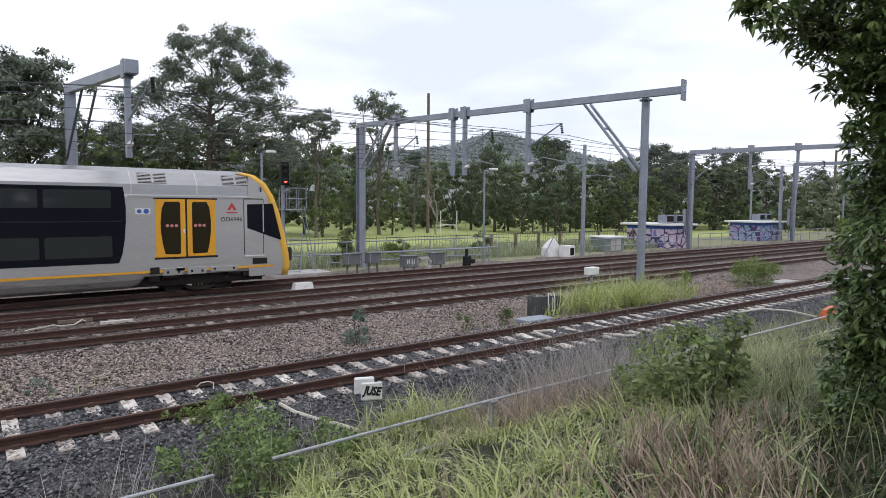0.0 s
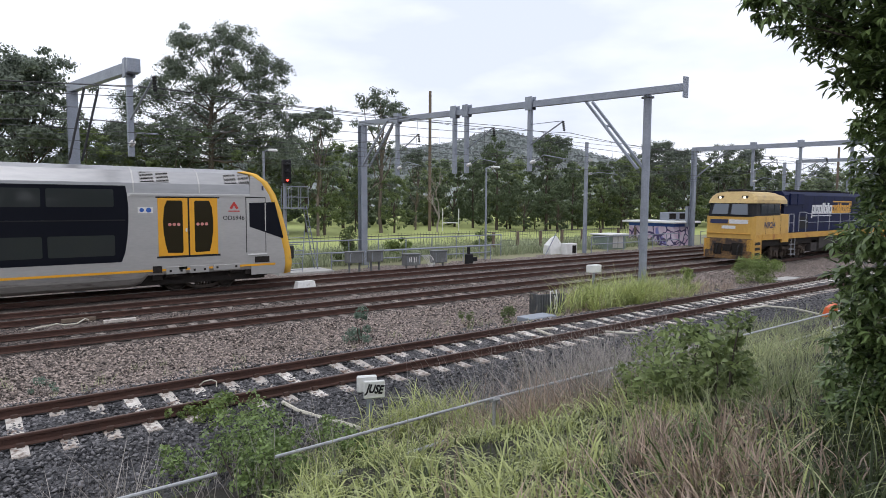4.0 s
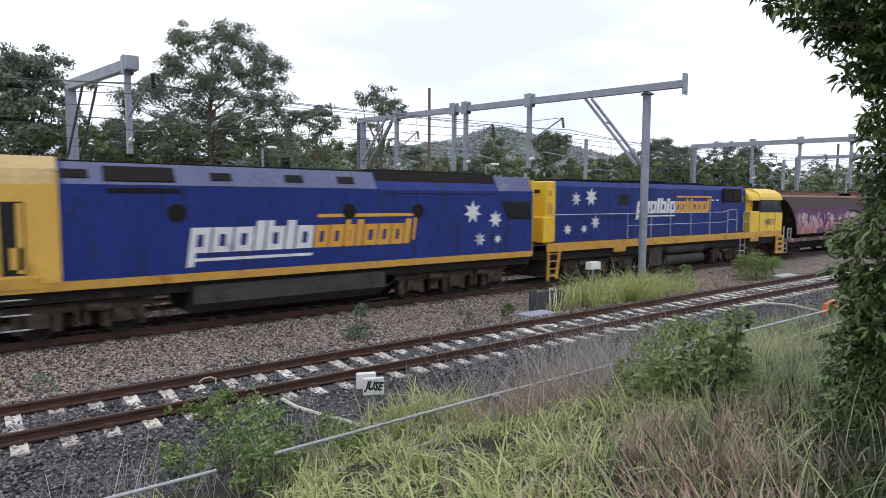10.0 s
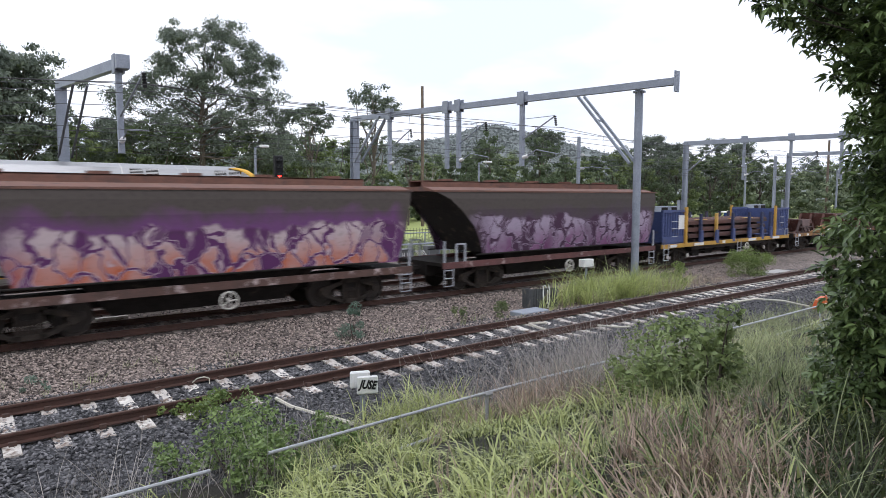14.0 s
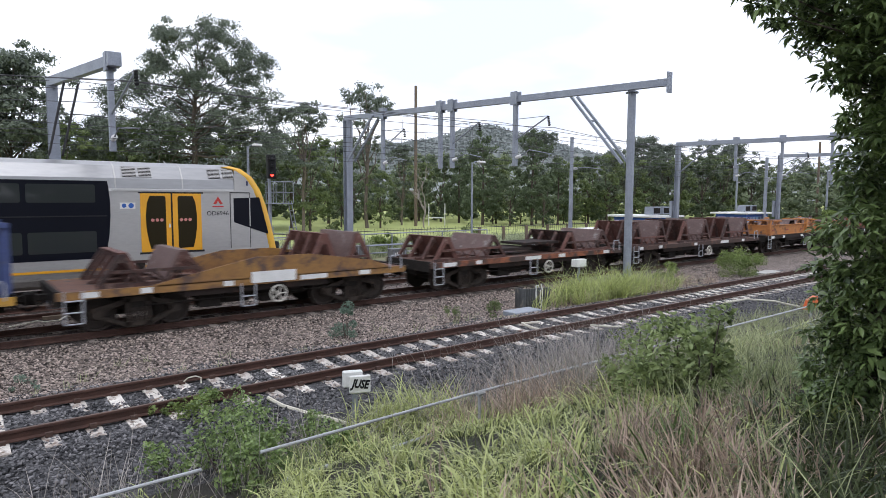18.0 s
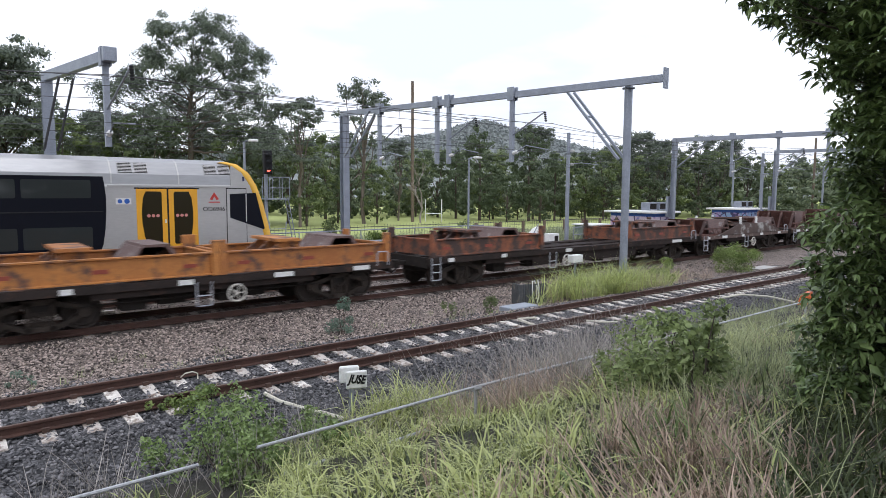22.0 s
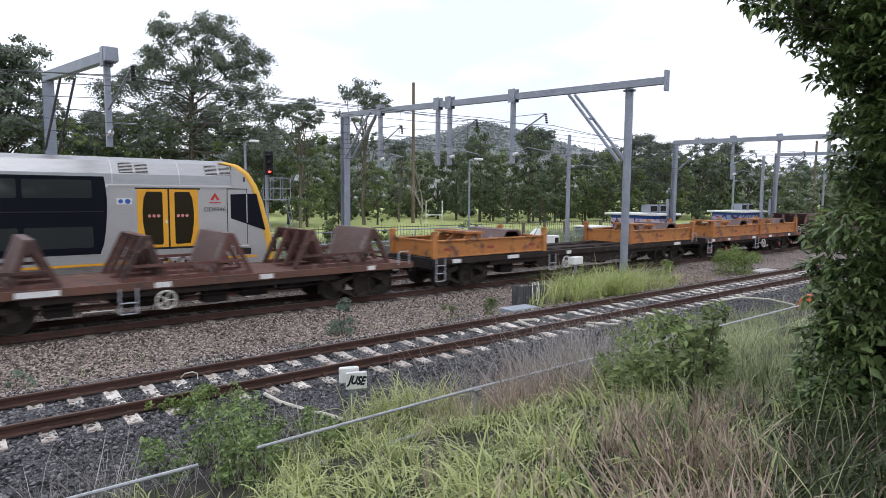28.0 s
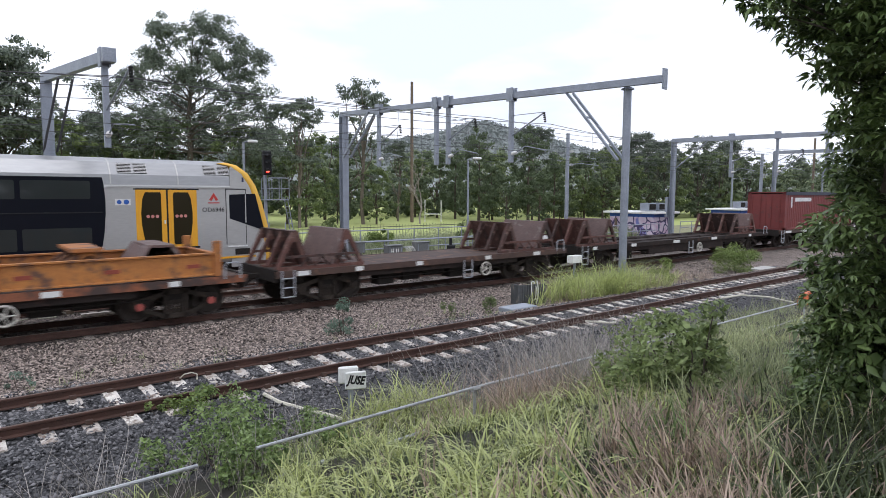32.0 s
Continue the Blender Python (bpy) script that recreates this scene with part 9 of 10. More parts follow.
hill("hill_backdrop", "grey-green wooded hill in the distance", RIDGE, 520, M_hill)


def hill_trees():
    """Trees over the near face of the hill: small crowns with haze mixed into their colour."""
    global RNG
    RNG = np.random.default_rng(57)
    b = RNG.uniform(-0.5, 0.5, 5200)
    u = RNG.uniform(0.12, 1.0, 5200) ** 0.8
    d = 520 * (0.8 + 0.35 * u)
    crest = np.interp(b, [p[0] for p in RIDGE], [p[1] for p in RIDGE]) * 520
    z = -3 + (crest + 3) * np.sin(np.pi / 2 * u) ** 0.7 + 1.5
    cs = np.stack([(FWD.x + RIGHT.x * b) * d, (FWD.y + RIGHT.y * b) * d, z], 1)
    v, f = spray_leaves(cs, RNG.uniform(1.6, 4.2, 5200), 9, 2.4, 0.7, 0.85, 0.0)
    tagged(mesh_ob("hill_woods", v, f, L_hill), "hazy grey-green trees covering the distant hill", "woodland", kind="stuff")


hill_trees()


# ---- shrubs and weeds ----
def shrub(name, label, x, y, z, w, h, n, leaf, leafm, seed, aspect=0.5, fine=False, stems=7, clumps=12, category="shrub"):
    global RNG
    RNG = np.random.default_rng(seed)
    random.seed(seed)
    t = thing(name, label, category, at=pose(x, y, z))
    bm = bmesh.new()
    cs, rs = [], []
    for i in range(clumps):
        a = random.uniform(0, 6.28)
        u = random.uniform(0.15, 1.0)
        rr = w / 2 * math.sqrt(random.uniform(0.05, 1)) * (1.05 - 0.55 * u)
        c = Vector((rr * math.cos(a), rr * math.sin(a), h * u * 0.92))
        cs.append(np.array(c))
        rs.append(random.uniform(0.09, 0.23) * (w + h) / 2)
        if i < stems:
            limb_mesh(bm, (c.x * 0.15, c.y * 0.15, -0.15), c, 0.012 * (0.6 + h), 0.004, 0.12)
    tagged(part("stem", bm, M_darkbark, t), kind="stuff")
    pts = ball_points(cs, rs, [n // clumps] * clumps, 0.85)
    pts = pts[pts[:, 2] > 0.0]
    v, f = (leaf_fine(pts, leaf, aspect) if fine else leaf_tris(pts, leaf, aspect, 0.1))
    mesh_ob("foliage", v, f, leafm, t)
    return t


shrub("leafy_shrub", "dense green leafy shrub among tall grass on the bank", 7.25, 4.15, 0.72, 1.9, 1.15, 2600, 0.105, L_shrub, 61, 0.5, True, 20, 34)
shrub("leafy_shrub", "light green feathery shrub on the bank", 7.35, 5.0, 0.45, 0.9, 1.4, 1500, 0.06, L_bright, 62, 0.3, True, 8, 14)
shrub("leafy_shrub", "small dark-leaved sapling beside the leafy shrub", 6.95, 3.6, 1.0, 0.75, 1.25, 760, 0.10, L_shrub, 60, 0.6, True, 6, 10)
for wx, wy, ww, wh, wn_, sd in ((2.25, 8.7, 1.3, 0.6, 600, 161), (2.75, 7.7, 1.5, 0.8, 1000, 162), (3.1, 8.6, 1.5, 0.95, 1000, 163), (3.6, 9.2, 1.3, 0.7, 560, 164), (3.8, 8.2, 1.4, 0.7, 700, 165), (3.0, 6.9, 1.4, 0.65, 900, 166), (4.4, 8.6, 1.1, 0.45, 360, 167), (4.1, 7.3, 1.2, 0.5, 560, 168), (3.5, 10.2, 1.3, 0.45, 320, 169)):
    shrub("leafy_weed", "sprawling soft green weed at the foot of the bank", wx, wy, float(ground_z(wx, wy)) - 0.03, ww, wh, wn_, 0.075, L_weed, sd, 0.55, True, 6, 12, "weed")
shrub("leafy_weed", "creeping weed lying over the rail", 3.35, 10.35, -0.25, 1.5, 0.35, 520, 0.085, L_bright, 65, 0.4, True, 4, 9, "weed")
shrub("leafy_weed", "creeping weed lying along the rail", 2.75, 10.6, -0.25, 0.9, 0.28, 240, 0.085, L_bright, 66, 0.4, True, 4, 6, "weed")
shrub("small_weed", "blue-green weed growing in the ballast", 8.2, 14.3, -0.35, 0.85, 0.95, 1200, 0.085, L_blue, 67, 0.3, False, 6, 8, "weed")
shrub("small_weed", "low green weed in the ballast", 11.9, 14.2, -0.35, 0.8, 0.5, 480, 0.07, L_mid, 68, 0.3, False, 4, 6, "weed")
shrub("small_weed", "dark green weed beside a pit lid", 13.3, 14.0, -0.35, 0.9, 0.55, 800, 0.07, L_mid, 69, 0.35, False, 5, 8, "weed")
shrub("small_weed", "low sprawling weed on the ballast", 1.0, 14.1, -0.35, 1.0, 0.3, 260, 0.07, L_blue, 70, 0.3, False, 3, 6, "weed")
shrub("feathery_bush", "feathery green bush between the tracks", 30.6, 14.3, -0.35, 3.4, 1.25, 5600, 0.13, L_bright, 71, 0.22, False, 9, 26, "bush")
shrub("feathery_bush", "yellow-green bush beside the portal post", 24.2, 14.4, -0.35, 1.5, 1.15, 1300, 0.1, L_bright, 72, 0.4, False, 6, 10, "bush")
shrub("green_bush", "green bush against the pipe fence", 17.9, 32.2, -0.3, 1.6, 2.4, 1500, 0.16, L_mid, 73, 0.5, False, 5, 12, "bush")
shrub("green_bush", "yellow-green bush against the pipe fence", 21.9, 33.0, -0.3, 2.2, 1.5, 1300, 0.16, L_bright, 74, 0.5, False, 5, 12, "bush")
shrub("green_bush", "green bush behind the fence", 30.5, 34.5, -0.3, 1.8, 1.7, 1200, 0.16, L_mid, 75, 0.5, False, 5, 12, "bush")
shrub("green_bush", "yellow-green bush far along the line", 90.0, 31.0, -0.3, 5.0, 2.2, 1500, 0.3, L_bright, 76, 0.5, False, 5, 12, "bush")
shrub("green_bush", "dark round bush far along the line", 96.0, 41.0, -0.3, 5.0, 4.0, 2000, 0.34, L_dark, 77, 0.5, False, 5, 14, "bush")
shrub("tall_weeds", "tall pale weeds behind the guard rail", 26.5, 33.2, -0.3, 5.5, 1.5, 1800, 0.16, L_seed, 78, 0.2, False, 5, 14, "weeds")


def grass(name, label, spots, per, length, width, leafm, seed, bend=0.7, spread=0.14, stiff=1.0, lean=0.25, limp=0.0):
    """Tufts of curved blades rooted at the spots; each tuft has its own height and lean."""
    global RNG
    RNG = np.random.default_rng(seed)
    m = len(spots)
    base = np.repeat(spots, per, 0) + np.concatenate([RNG.normal(size=(m * per, 2)) * spread, np.zeros((m * per, 1))], 1)
    base[:, 2] = ground_z(base[:, 0], base[:, 1]) - 0.02
    n = len(base)
    L = length * RNG.uniform(0.45, 1.15, n) * np.repeat(RNG.uniform(0.6, 1.2, m), per)
    ta = np.repeat(RNG.uniform(0, 2 * math.pi, m), per)
    tl = np.repeat(np.abs(RNG.normal(size=m)) * lean, per)
    a = RNG.uniform(0, 2 * math.pi, n)
    bd = bend * RNG.uniform(0.25, 1.3, n)
    w = width * RNG.uniform(0.6, 1.2, n)
    tw = a + math.pi / 2 + RNG.normal(size=n) * 0.5
    rows = []
    steps = ((0, 0.7), (0.3, 1.0), (0.6, 0.9), (0.85, 0.5), (1.0, 0.0))
    for t, ws in steps:
        h = L * np.maximum(t * stiff - 0.5 * bd * t * t - limp * bd * t ** 3, -0.05)
        o = L * bd * t * t * 0.75 + L * 0.08 * t
        q = L * tl * t
        p = base + np.stack([np.cos(a) * o + np.cos(ta) * q, np.sin(a) * o + np.sin(ta) * q, h], 1)
        if ws:
            s = np.stack([np.cos(tw), np.sin(tw), np.zeros(n)], 1) * (w * ws / 2)[:, None]
            rows += [p - s, p + s]
        else:
            rows.append(p)
    v = np.stack(rows, 1).reshape(-1, 3)
    i = np.arange(n)[:, None] * 9
    f = np.concatenate([i + q for q in ([0, 1, 3], [0, 3, 2], [2, 3, 5], [2, 5, 4], [4, 5, 7], [4, 7, 6], [6, 7, 8])], 0)
    return tagged(mesh_ob(name, v, f, leafm), label, "grass", kind="stuff")


def strew(n, seed, keep, clump=0):
    """Spots over the bank, thick near the viewer; keep says which stay."""
    r = np.random.default_rng(seed)
    b = r.uniform(-0.85, 0.9, n)
    d = 2.2 + 15.0 * r.uniform(0, 1, n) ** 1.5
    x, y = (FWD.x + RIGHT.x * b) * d, (FWD.y + RIGHT.y * b) * d
    hole = 0.5 + 0.5 * np.sin(x * 4.3 + 2 * np.sin(y * 3.1)) * np.sin(y * 4.9 + 1.5 * np.sin(x * 2.3))
    k = (y < 8.45) & (y > 0.7) & (r.uniform(0, 1, n) < keep(b, d, x, y) * (1 - clump * (hole < 0.48)))
    return np.stack([x[k], y[k], np.zeros(k.sum())], 1)


def bell(v, c, s):
    return np.exp(-((v - c) / s) ** 2)


bare = lambda x, y: 1 - 0.85 * np.exp(-((x - 8.4) / 1.7) ** 2 - ((y - 7.2) / 1.2) ** 2)
patch = lambda x, y: 0.5 + 0.5 * np.sin(x * 2.1 + 1.7 * np.sin(y * 1.3)) * np.sin(y * 2.7 + x)
right_dry = lambda b, d: np.clip((b - 0.2) * 4, 0, 1) * np.where(d < 6.2, 1.0, 0.15) * np.clip((0.585 - b) * 9, 0.02, 1)
grass("long_grass", "long bright green arching grass on the bank", strew(7000, 81, lambda b, d, x, y: (0.1 + 0.9 * patch(x, y)) * np.where(b < -0.24, 0.06, 1.0) * (1 - 0.86 * right_dry(b, d)) * np.where(b > 0.45, np.where(b > 0.55, 0.06, 0.25), 1) * bare(x, y) * 0.8, 0.95), 22, 0.46, 0.019, L_grass, 82, 1.15, 0.11, 1.0, 0.35, 0.25)
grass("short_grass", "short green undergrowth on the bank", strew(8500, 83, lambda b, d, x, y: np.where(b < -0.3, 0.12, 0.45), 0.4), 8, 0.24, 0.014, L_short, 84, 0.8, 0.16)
grass("dry_grass", "dry tan grass on the bank", strew(7000, 85, lambda b, d, x, y: (0.10 + 0.9 * right_dry(b, d)) * np.where(b < -0.24, 0.25, 1.0) * np.where(d < 4.6, 1.0, 0.45) * (1.15 - 0.95 * patch(x + 2, y)), 0.9), 18, 0.46, 0.010, L_dry, 86, 0.6, 0.07, 1.0, 0.35, 0.15)
grass("dry_grass", "pinkish-brown straw clumps on the bank", strew(5200, 187, lambda b, d, x, y: bell(b, 0.43, 0.13) * np.where(d < 5.2, 0.55, 0.05) * (0.35 + 0.65 * patch(x + 1, y + 3)), 0.9), 18, 0.52, 0.012, L_dry, 188, 0.42, 0.08, 1.0, 0.38, 0.1)
grass("flax_grass", "upright grey-green grass among the dry clumps", strew(3200, 185, lambda b, d, x, y: bell(b, 0.40, 0.14) * np.where(d < 7.5, 0.35, 0.12) * patch(x + 5, y + 1), 0.9), 15, 0.5, 0.016, L_weed, 186, 0.9, 0.09, 1.0, 0.3, 0.2)
# Shade below the tree is put into this grass's dark colour.
grass("sedge_grass", "dark green sedge beneath the broad-leaved tree", strew(3600, 285, lambda b, d, x, y: np.clip((b - 0.50) * 9, 0, 1) * np.where(d < 7.5, 0.6, 0.0), 0.8), 13, 0.48, 0.014, L_shade, 286, 1.0, 0.11, 1.0, 0.4, 0.2)
grass("seed_grass", "wispy seeding grass on the bank", strew(4500, 87, lambda b, d, x, y: bell(b, 0.52, 0.14) * np.where(d > 6.2, 0.8, 0.04)), 12, 0.62, 0.010, L_seed, 88, 0.8, 0.14, 1.0, 0.4)
grass("seed_grass", "wispy seeding grass beside the rail", strew(1500, 89, lambda b, d, x, y: 0.4 * np.where(y > 5.5, 1.0, 0.2) * np.where(b < -0.3, 0.2, 1)), 8, 0.7, 0.007, L_seed, 90, 0.4, 0.12)
r5 = np.random.default_rng(91)
dead = np.stack([r5.normal(8.7, 1.4, 340), np.clip(r5.normal(6.9, 0.75, 340), 5.2, 8.4), np.zeros(340)], 1)
grass("dead_stalks", "grey-brown dead stalks by the pipe rail", dead, 7, 1.4, 0.007, L_dead, 92, 0.5, 0.16, 1.0, 0.45)
dead2 = np.stack([r5.normal(6.7, 0.8, 95), np.clip(r5.normal(6.3, 0.7, 95), 4.6, 8.2), np.zeros(95)], 1)
grass("dead_stalks", "reddish-brown dead stalks on the bank", dead2, 9, 0.8, 0.011, L_dry, 93, 0.6, 0.08, 1.0, 0.4)
r6 = np.random.default_rng(191)
behind = np.stack([r6.uniform(-10, 14, 1500), r6.uniform(-5, 1.6, 1500), np.zeros(1500)], 1)
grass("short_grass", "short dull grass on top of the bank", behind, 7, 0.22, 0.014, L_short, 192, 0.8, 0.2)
tuft = np.stack([r5.normal(6.0, 0.45, 60), np.clip(r5.normal(8.35, 0.3, 60), 7.4, 9.0), np.zeros(60)], 1)
grass("long_grass", "tall yellow-green grass beside the trackside box", tuft, 14, 0.95, 0.02, L_grass, 94, 0.9, 0.1, 1.0, 0.3, 0.2)
edge = np.stack([r5.uniform(9, 34, 420), r5.normal(8.6, 0.35, 420), np.zeros(420)], 1)
grass("verge_grass", "thin grass along the edge of the ballast", edge, 8, 0.5, 0.009, L_seed, 95, 0.5, 0.15)
mound = np.stack([r5.normal(19.6, 1.5, 230), r5.normal(14.3, 0.45, 230), np.zeros(230)], 1)
grass("tall_grass", "tall yellow-green grass around the portal post", mound, 15, 1.35, 0.024, L_mound, 96, 0.9, 0.12, 1.0, 0.5, 0.2)
grass("tall_grass", "pale dry stalks around the portal post", mound[:70] + [0.5, 0, 0], 7, 1.5, 0.014, L_seed, 196, 0.5, 0.16, 1.0, 0.4)
mound2 = np.stack([r5.uniform(16, 27, 150), r5.normal(14.2, 0.5, 150), np.zeros(150)], 1)
grass("tall_grass", "thin dry grass between the tracks", mound2, 8, 0.7, 0.009, L_dry, 97, 0.5, 0.15)
weeds = np.stack([r5.uniform(-2, 14, 26), r5.uniform(12.9, 15.6, 26), np.zeros(26)], 1)
grass("ballast_weeds", "sparse thin weeds in the ballast", weeds, 9, 0.35, 0.01, L_seed, 98, 0.6, 0.08)
lw = np.stack([r5.uniform(0.6, 4.8, 90), r5.uniform(6.6, 8.9, 90), np.zeros(90)], 1)
grass("verge_grass", "sparse pale stalks on the ballast edge", lw, 5, 0.95, 0.008, L_dead, 99, 0.45, 0.07, 1.0, 0.4)
far_s = np.stack([r5.uniform(11, 52, 2200), 31.9 + 8.0 * r5.uniform(0, 1, 2200) ** 1.3, np.zeros(2200)], 1)
grass("rank_grass", "rank pale grass behind the pipe fence", far_s, 7, 0.95, 0.042, L_rank, 100, 0.5, 0.3)


# ---- overhanging tree beside the viewer ----
def near_tree():
    global RNG
    RNG = np.random.default_rng(111)
    random.seed(111)
    t = thing("broadleaf_tree", "broad-leaved tree with dark glossy leaves overhanging the bank", "tree", at=pose(6.0, 1.75, 1.55))
    base = Vector((6.0, 1.75, 1.55))
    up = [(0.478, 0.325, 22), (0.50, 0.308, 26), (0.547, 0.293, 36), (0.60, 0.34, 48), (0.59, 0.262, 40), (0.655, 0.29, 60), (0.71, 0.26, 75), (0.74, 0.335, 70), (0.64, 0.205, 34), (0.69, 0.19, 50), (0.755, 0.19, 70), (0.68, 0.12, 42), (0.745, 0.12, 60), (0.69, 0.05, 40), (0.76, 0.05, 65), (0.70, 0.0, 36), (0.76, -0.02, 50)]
    # Clumps outside the view, added to block sky light over the bank.
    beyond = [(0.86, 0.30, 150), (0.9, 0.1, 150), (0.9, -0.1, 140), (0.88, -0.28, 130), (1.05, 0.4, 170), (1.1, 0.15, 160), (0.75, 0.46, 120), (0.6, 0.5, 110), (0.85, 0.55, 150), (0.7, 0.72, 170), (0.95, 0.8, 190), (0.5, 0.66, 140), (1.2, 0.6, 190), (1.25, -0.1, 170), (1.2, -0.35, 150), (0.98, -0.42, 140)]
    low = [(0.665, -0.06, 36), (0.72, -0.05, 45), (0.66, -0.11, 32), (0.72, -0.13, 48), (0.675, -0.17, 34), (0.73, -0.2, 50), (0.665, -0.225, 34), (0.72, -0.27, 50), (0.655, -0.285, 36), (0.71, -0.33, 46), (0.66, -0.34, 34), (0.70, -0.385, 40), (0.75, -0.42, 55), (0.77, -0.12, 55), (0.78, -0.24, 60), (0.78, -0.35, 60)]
    bm = bmesh.new()
    limb_mesh(bm, (0, 0, -0.3), (0.25, -0.1, 1.6), 0.075, 0.055, 0.05)
    limb_mesh(bm, (0.25, -0.1, 1.6), (0.35, -0.15, 4.0), 0.055, 0.03, 0.06)
    def spray(name, clumps, n, label, fine=True):
        tw = bmesh.new()
        cs, rs, per = [], [], []
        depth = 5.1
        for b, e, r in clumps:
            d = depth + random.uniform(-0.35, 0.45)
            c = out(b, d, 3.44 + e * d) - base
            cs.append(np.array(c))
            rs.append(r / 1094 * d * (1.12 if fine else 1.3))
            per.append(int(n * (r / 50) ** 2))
            limb_mesh(tw, (0.3, -0.12, max(0.2, min(3.6, c.z - 0.35))), c, 0.014, 0.003, 0.12)
        pts = ball_points(cs, rs, per, 0.95)
        v, f = leaf_rosettes(pts[::6], 6, 0.1) if fine else leaf_tris(pts, 0.15, 0.5, 0.8, 0.5)
        leaves = mesh_ob(name, v, f, L_broad, t, label)
        part("branchwork", tw, M_darkbark, leaves)
        return leaves
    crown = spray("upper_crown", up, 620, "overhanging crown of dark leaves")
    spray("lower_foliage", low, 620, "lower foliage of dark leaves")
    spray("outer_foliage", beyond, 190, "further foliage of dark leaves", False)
    # Unseen leaf heads added towards the sun to shade the bank's right corner.
    heads = [np.array(c) - np.array(base) for c in ((3.6, -0.2, 4.8), (4.2, 0.0, 4.4), (4.6, -0.4, 4.9), (5.4, -0.1, 4.5), (5.8, 0.5, 5.1), (4.0, -1.0, 4.0), (5.0, -1.1, 4.0), (6.2, 0.0, 3.8), (3.2, -0.9, 5.2), (4.6, -0.9, 5.6), (5.6, -0.6, 3.0), (5.2, -0.9, 2.6), (6.6, -0.6, 2.9), (6.4, 0.1, 5.6), (5.2, 0.3, 5.7))]
    v, f = leaf_tris(ball_points(heads, [0.75] * len(heads), [950] * len(heads), 0.8), 0.15, 0.5, 0.8, 0.5)
    back = mesh_ob("rear_foliage", v, f, L_broad, t, "crown of dark leaves on the viewer's side")
    for c in heads:
        limb_mesh(bm, (0.3, -0.12, 1.6), Vector(c), 0.03, 0.006, 0.1)
    part("trunk", bm, M_darkbark, t)
    return crown


SWAYING = near_tree()


# ---- sleepers, clips and loose stones ----
def clip_bm():
    bm = bmesh.new()
    for s in (-0.7525, 0.7525):
        for k in (-0.1, 0.1):
            box(bm, -0.05, 0.05, s + k - 0.035, s + k + 0.035, -0.17, -0.105, 0.012)
    return bm


def lay_sleepers(tr, x0, n, step, clips, drop, sleeperm):
    me = None
    for i in range(n):
        x = x0 + i * step
        if me is None:
            s = part("sleeper", SLEEPER_BM.copy(), sleeperm, tr)
            me = s
        else:
            s = again(me, tr, None, "sleeper")
        s.matrix_basis = pose(x + random.uniform(-0.02, 0.02), random.uniform(-0.02, 0.02), drop + random.uniform(-0.018, 0.012), 0, 0, random.uniform(-0.6, 0.6))
    if clips:
        bm = bmesh.new()
        for i in range(n):
            x = x0 + i * step
            for sr in (-0.7525, 0.7525):
                for k in (-0.1, 0.1):
                    box(bm, x - 0.05, x + 0.05, sr + k - 0.035, sr + k + 0.035, -0.175, -0.105)
        tagged(part("rail_clips", bm, M_clip, tr, "rusty spring clips"), kind="stuff")


random.seed(200)
lay_sleepers(tracks[0], -3.02, 100, 0.586, True, 0.003, M_sleeper)
lay_sleepers(tracks[1], -3.2, 100, 0.6, False, -0.012, M_shadesleeper)
lay_sleepers(tracks[2], -3.1, 40, 0.6, False, -0.02, M_shadesleeper)


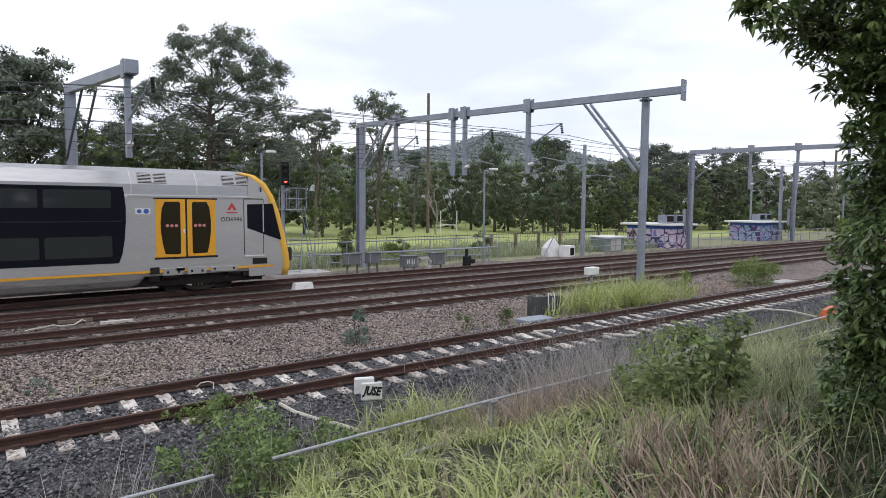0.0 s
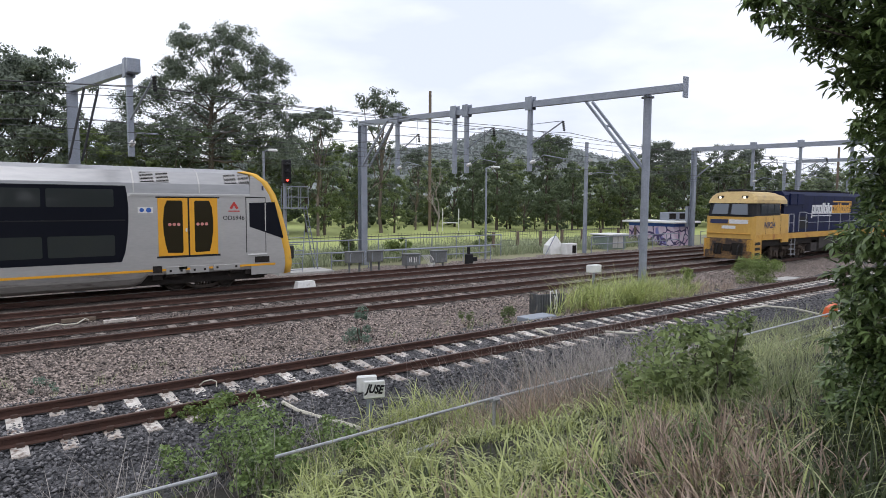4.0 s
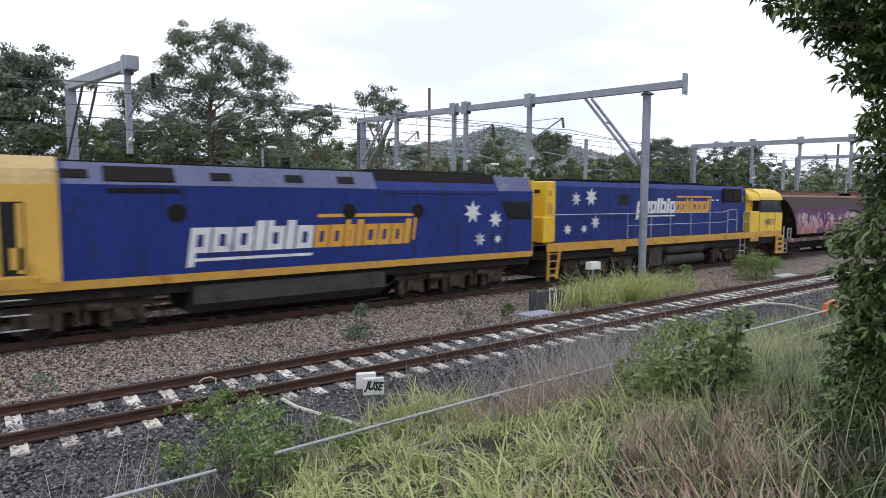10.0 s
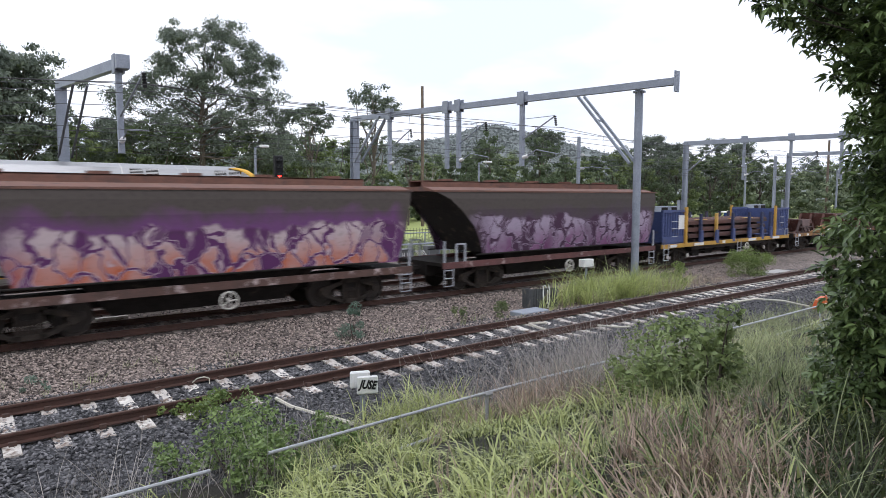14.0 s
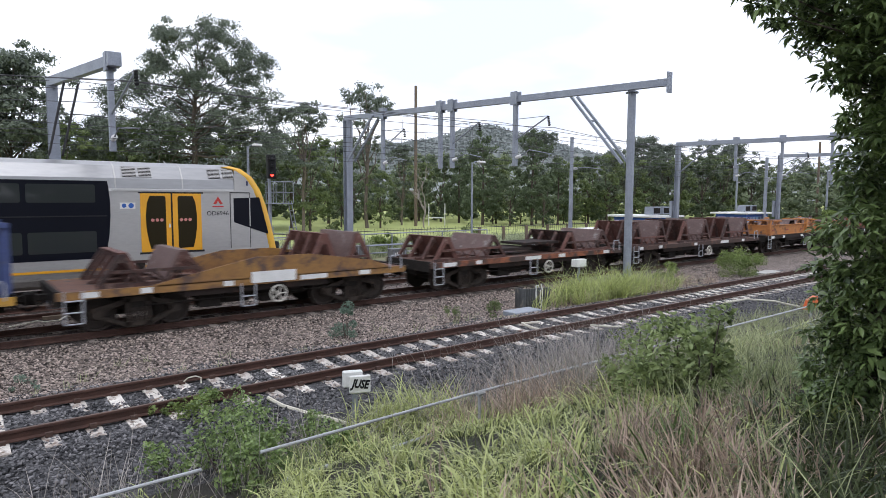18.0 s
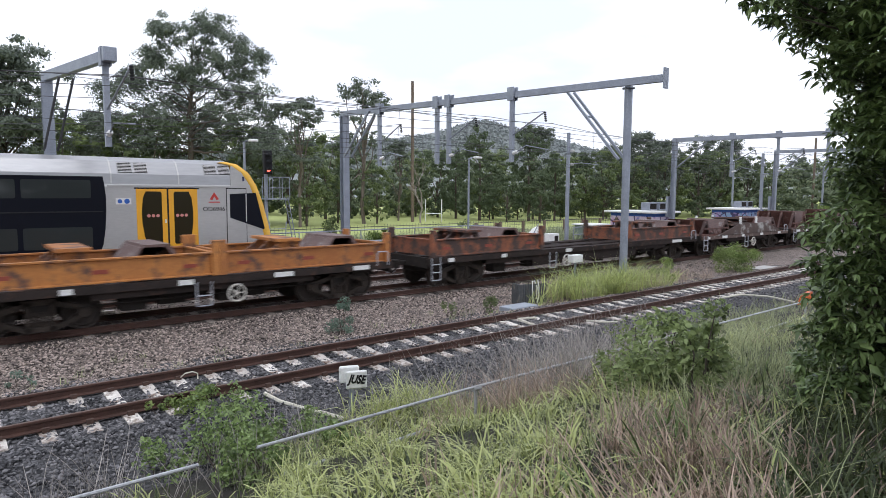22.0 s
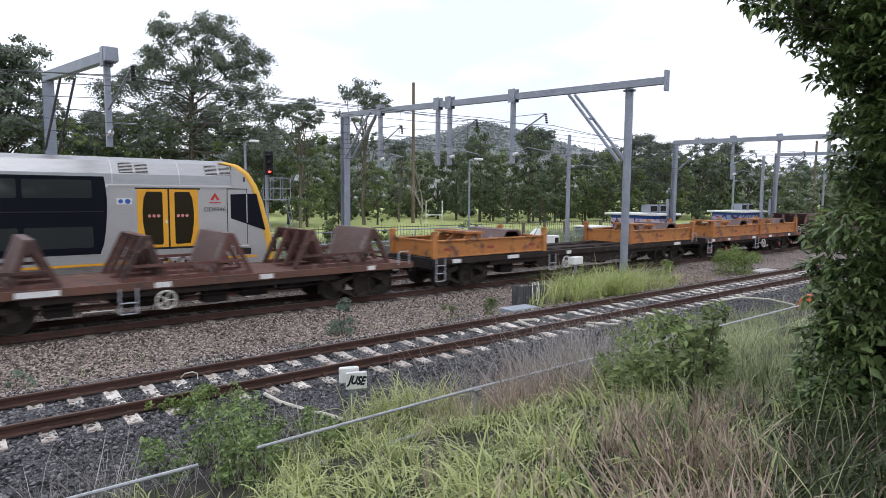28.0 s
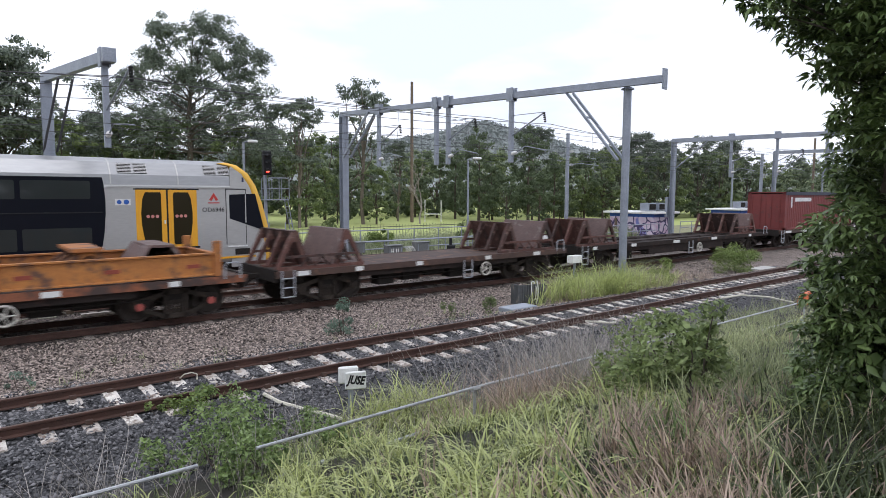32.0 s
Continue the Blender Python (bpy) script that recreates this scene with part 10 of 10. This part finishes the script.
def loose_stones(name, label, n, x0, x1, ya, yb, size, material, seed, skip):
    """Angular crushed stones lying on the bed."""
    r = np.random.default_rng(seed)
    x = x0 + (x1 - x0) * r.uniform(0, 1, n) ** 1.6
    y = r.uniform(ya, yb, n)
    for c in skip:
        k = np.abs(np.abs(y - c) - 0.7525) > 0.1
        x, y = x[k], y[k]
    n = len(x)
    z = ground_z(x, y) + 0.005
    c = np.array([[1, 0, 0], [-1, 0, 0], [0, 1, 0], [0, -1, 0], [0, 0, 1], [0, 0, -1]], float)
    tri = np.array([[0, 2, 4], [2, 1, 4], [1, 3, 4], [3, 0, 4], [2, 0, 5], [1, 2, 5], [3, 1, 5], [0, 3, 5]])
    v = c[None] * r.uniform(0.6, 1.3, (n, 6, 1)) * (size * r.uniform(0.5, 1.2, n))[:, None, None] * np.array([1, 0.85, 0.65])
    v = v + r.normal(size=(n, 6, 3)) * size * 0.18
    a = r.uniform(0, 6.28, n)
    ca, sa = np.cos(a)[:, None], np.sin(a)[:, None]
    v = np.stack([v[..., 0] * ca - v[..., 1] * sa, v[..., 0] * sa + v[..., 1] * ca, v[..., 2]], 2)
    v += np.stack([x, y, z], 1)[:, None]
    f = (tri[None] + np.arange(n)[:, None, None] * 6).reshape(-1, 3)
    tagged(mesh_ob(name, v.reshape(-1, 3), f, material), label, "stones", kind="stuff")


M_stone_dark = mat("dark_crushed_stone", (0.22, 0.212, 0.217), (0.02, 0.02, 0.023), rough=0.9, scale=6, fine=60, bump=0.2, vary=1.2, island=True)
M_stone_brown = mat("brown_crushed_stone", (0.47, 0.385, 0.335), (0.04, 0.031, 0.027), rough=0.9, scale=6, fine=60, bump=0.2, vary=1.2, island=True)
loose_stones("siding_stones", "dark crushed stones of the siding bed", 26000, -1.0, 30, 8.5, 13.3, 0.041, M_stone_dark, 301, (Y_T1,))
loose_stones("main_line_stones", "brown-grey crushed stones of the main line bed", 23000, -1.0, 34, 13.1, 17.2, 0.04, M_stone_brown, 302, ())
# Stones coloured darker to match the shade painted along the track bed.
M_stone_shade = mat("oily_crushed_stone", (0.21, 0.17, 0.148), (0.03, 0.025, 0.024), rough=0.9, scale=6, fine=60, bump=0.2, vary=1.2, island=True)
loose_stones("oily_stones", "dark oily crushed stones between the main line rails", 12000, -1.0, 34, 17.0, 23.3, 0.036, M_stone_shade, 303, (Y_T2, Y_T3))



def motions():
    """All that moves: the goods train runs past, slowing a little, and the tree's crown leans slowly in the wind."""
    for t, s0, turn in MOVING:
        walk(t, [(sec, pose(s0 - travelled(sec), Y_T2, 0, 0, 0, turn)) for sec in range(0, 33)])
    lean = ((0, 0.0), (3, 0.25), (6, 0.55), (9, 0.9), (13, 1.0), (20, 1.0), (32, 1.0))
    walk(SWAYING, [(sec, pose(0, 0, 0, 1.6 * k, 2.2 * k, 0)) for sec, k in lean])
    steps = [(2 * i / FPS, -math.degrees(travelled(2 * i / FPS) / 0.46)) for i in range(int(32 * FPS / 2) + 1)]
    for w, x, d in WHEELS:
        walk(w, [(sec, pose(x, 0, 0.46, 0, d * a, 0)) for sec, a in steps])


motions()
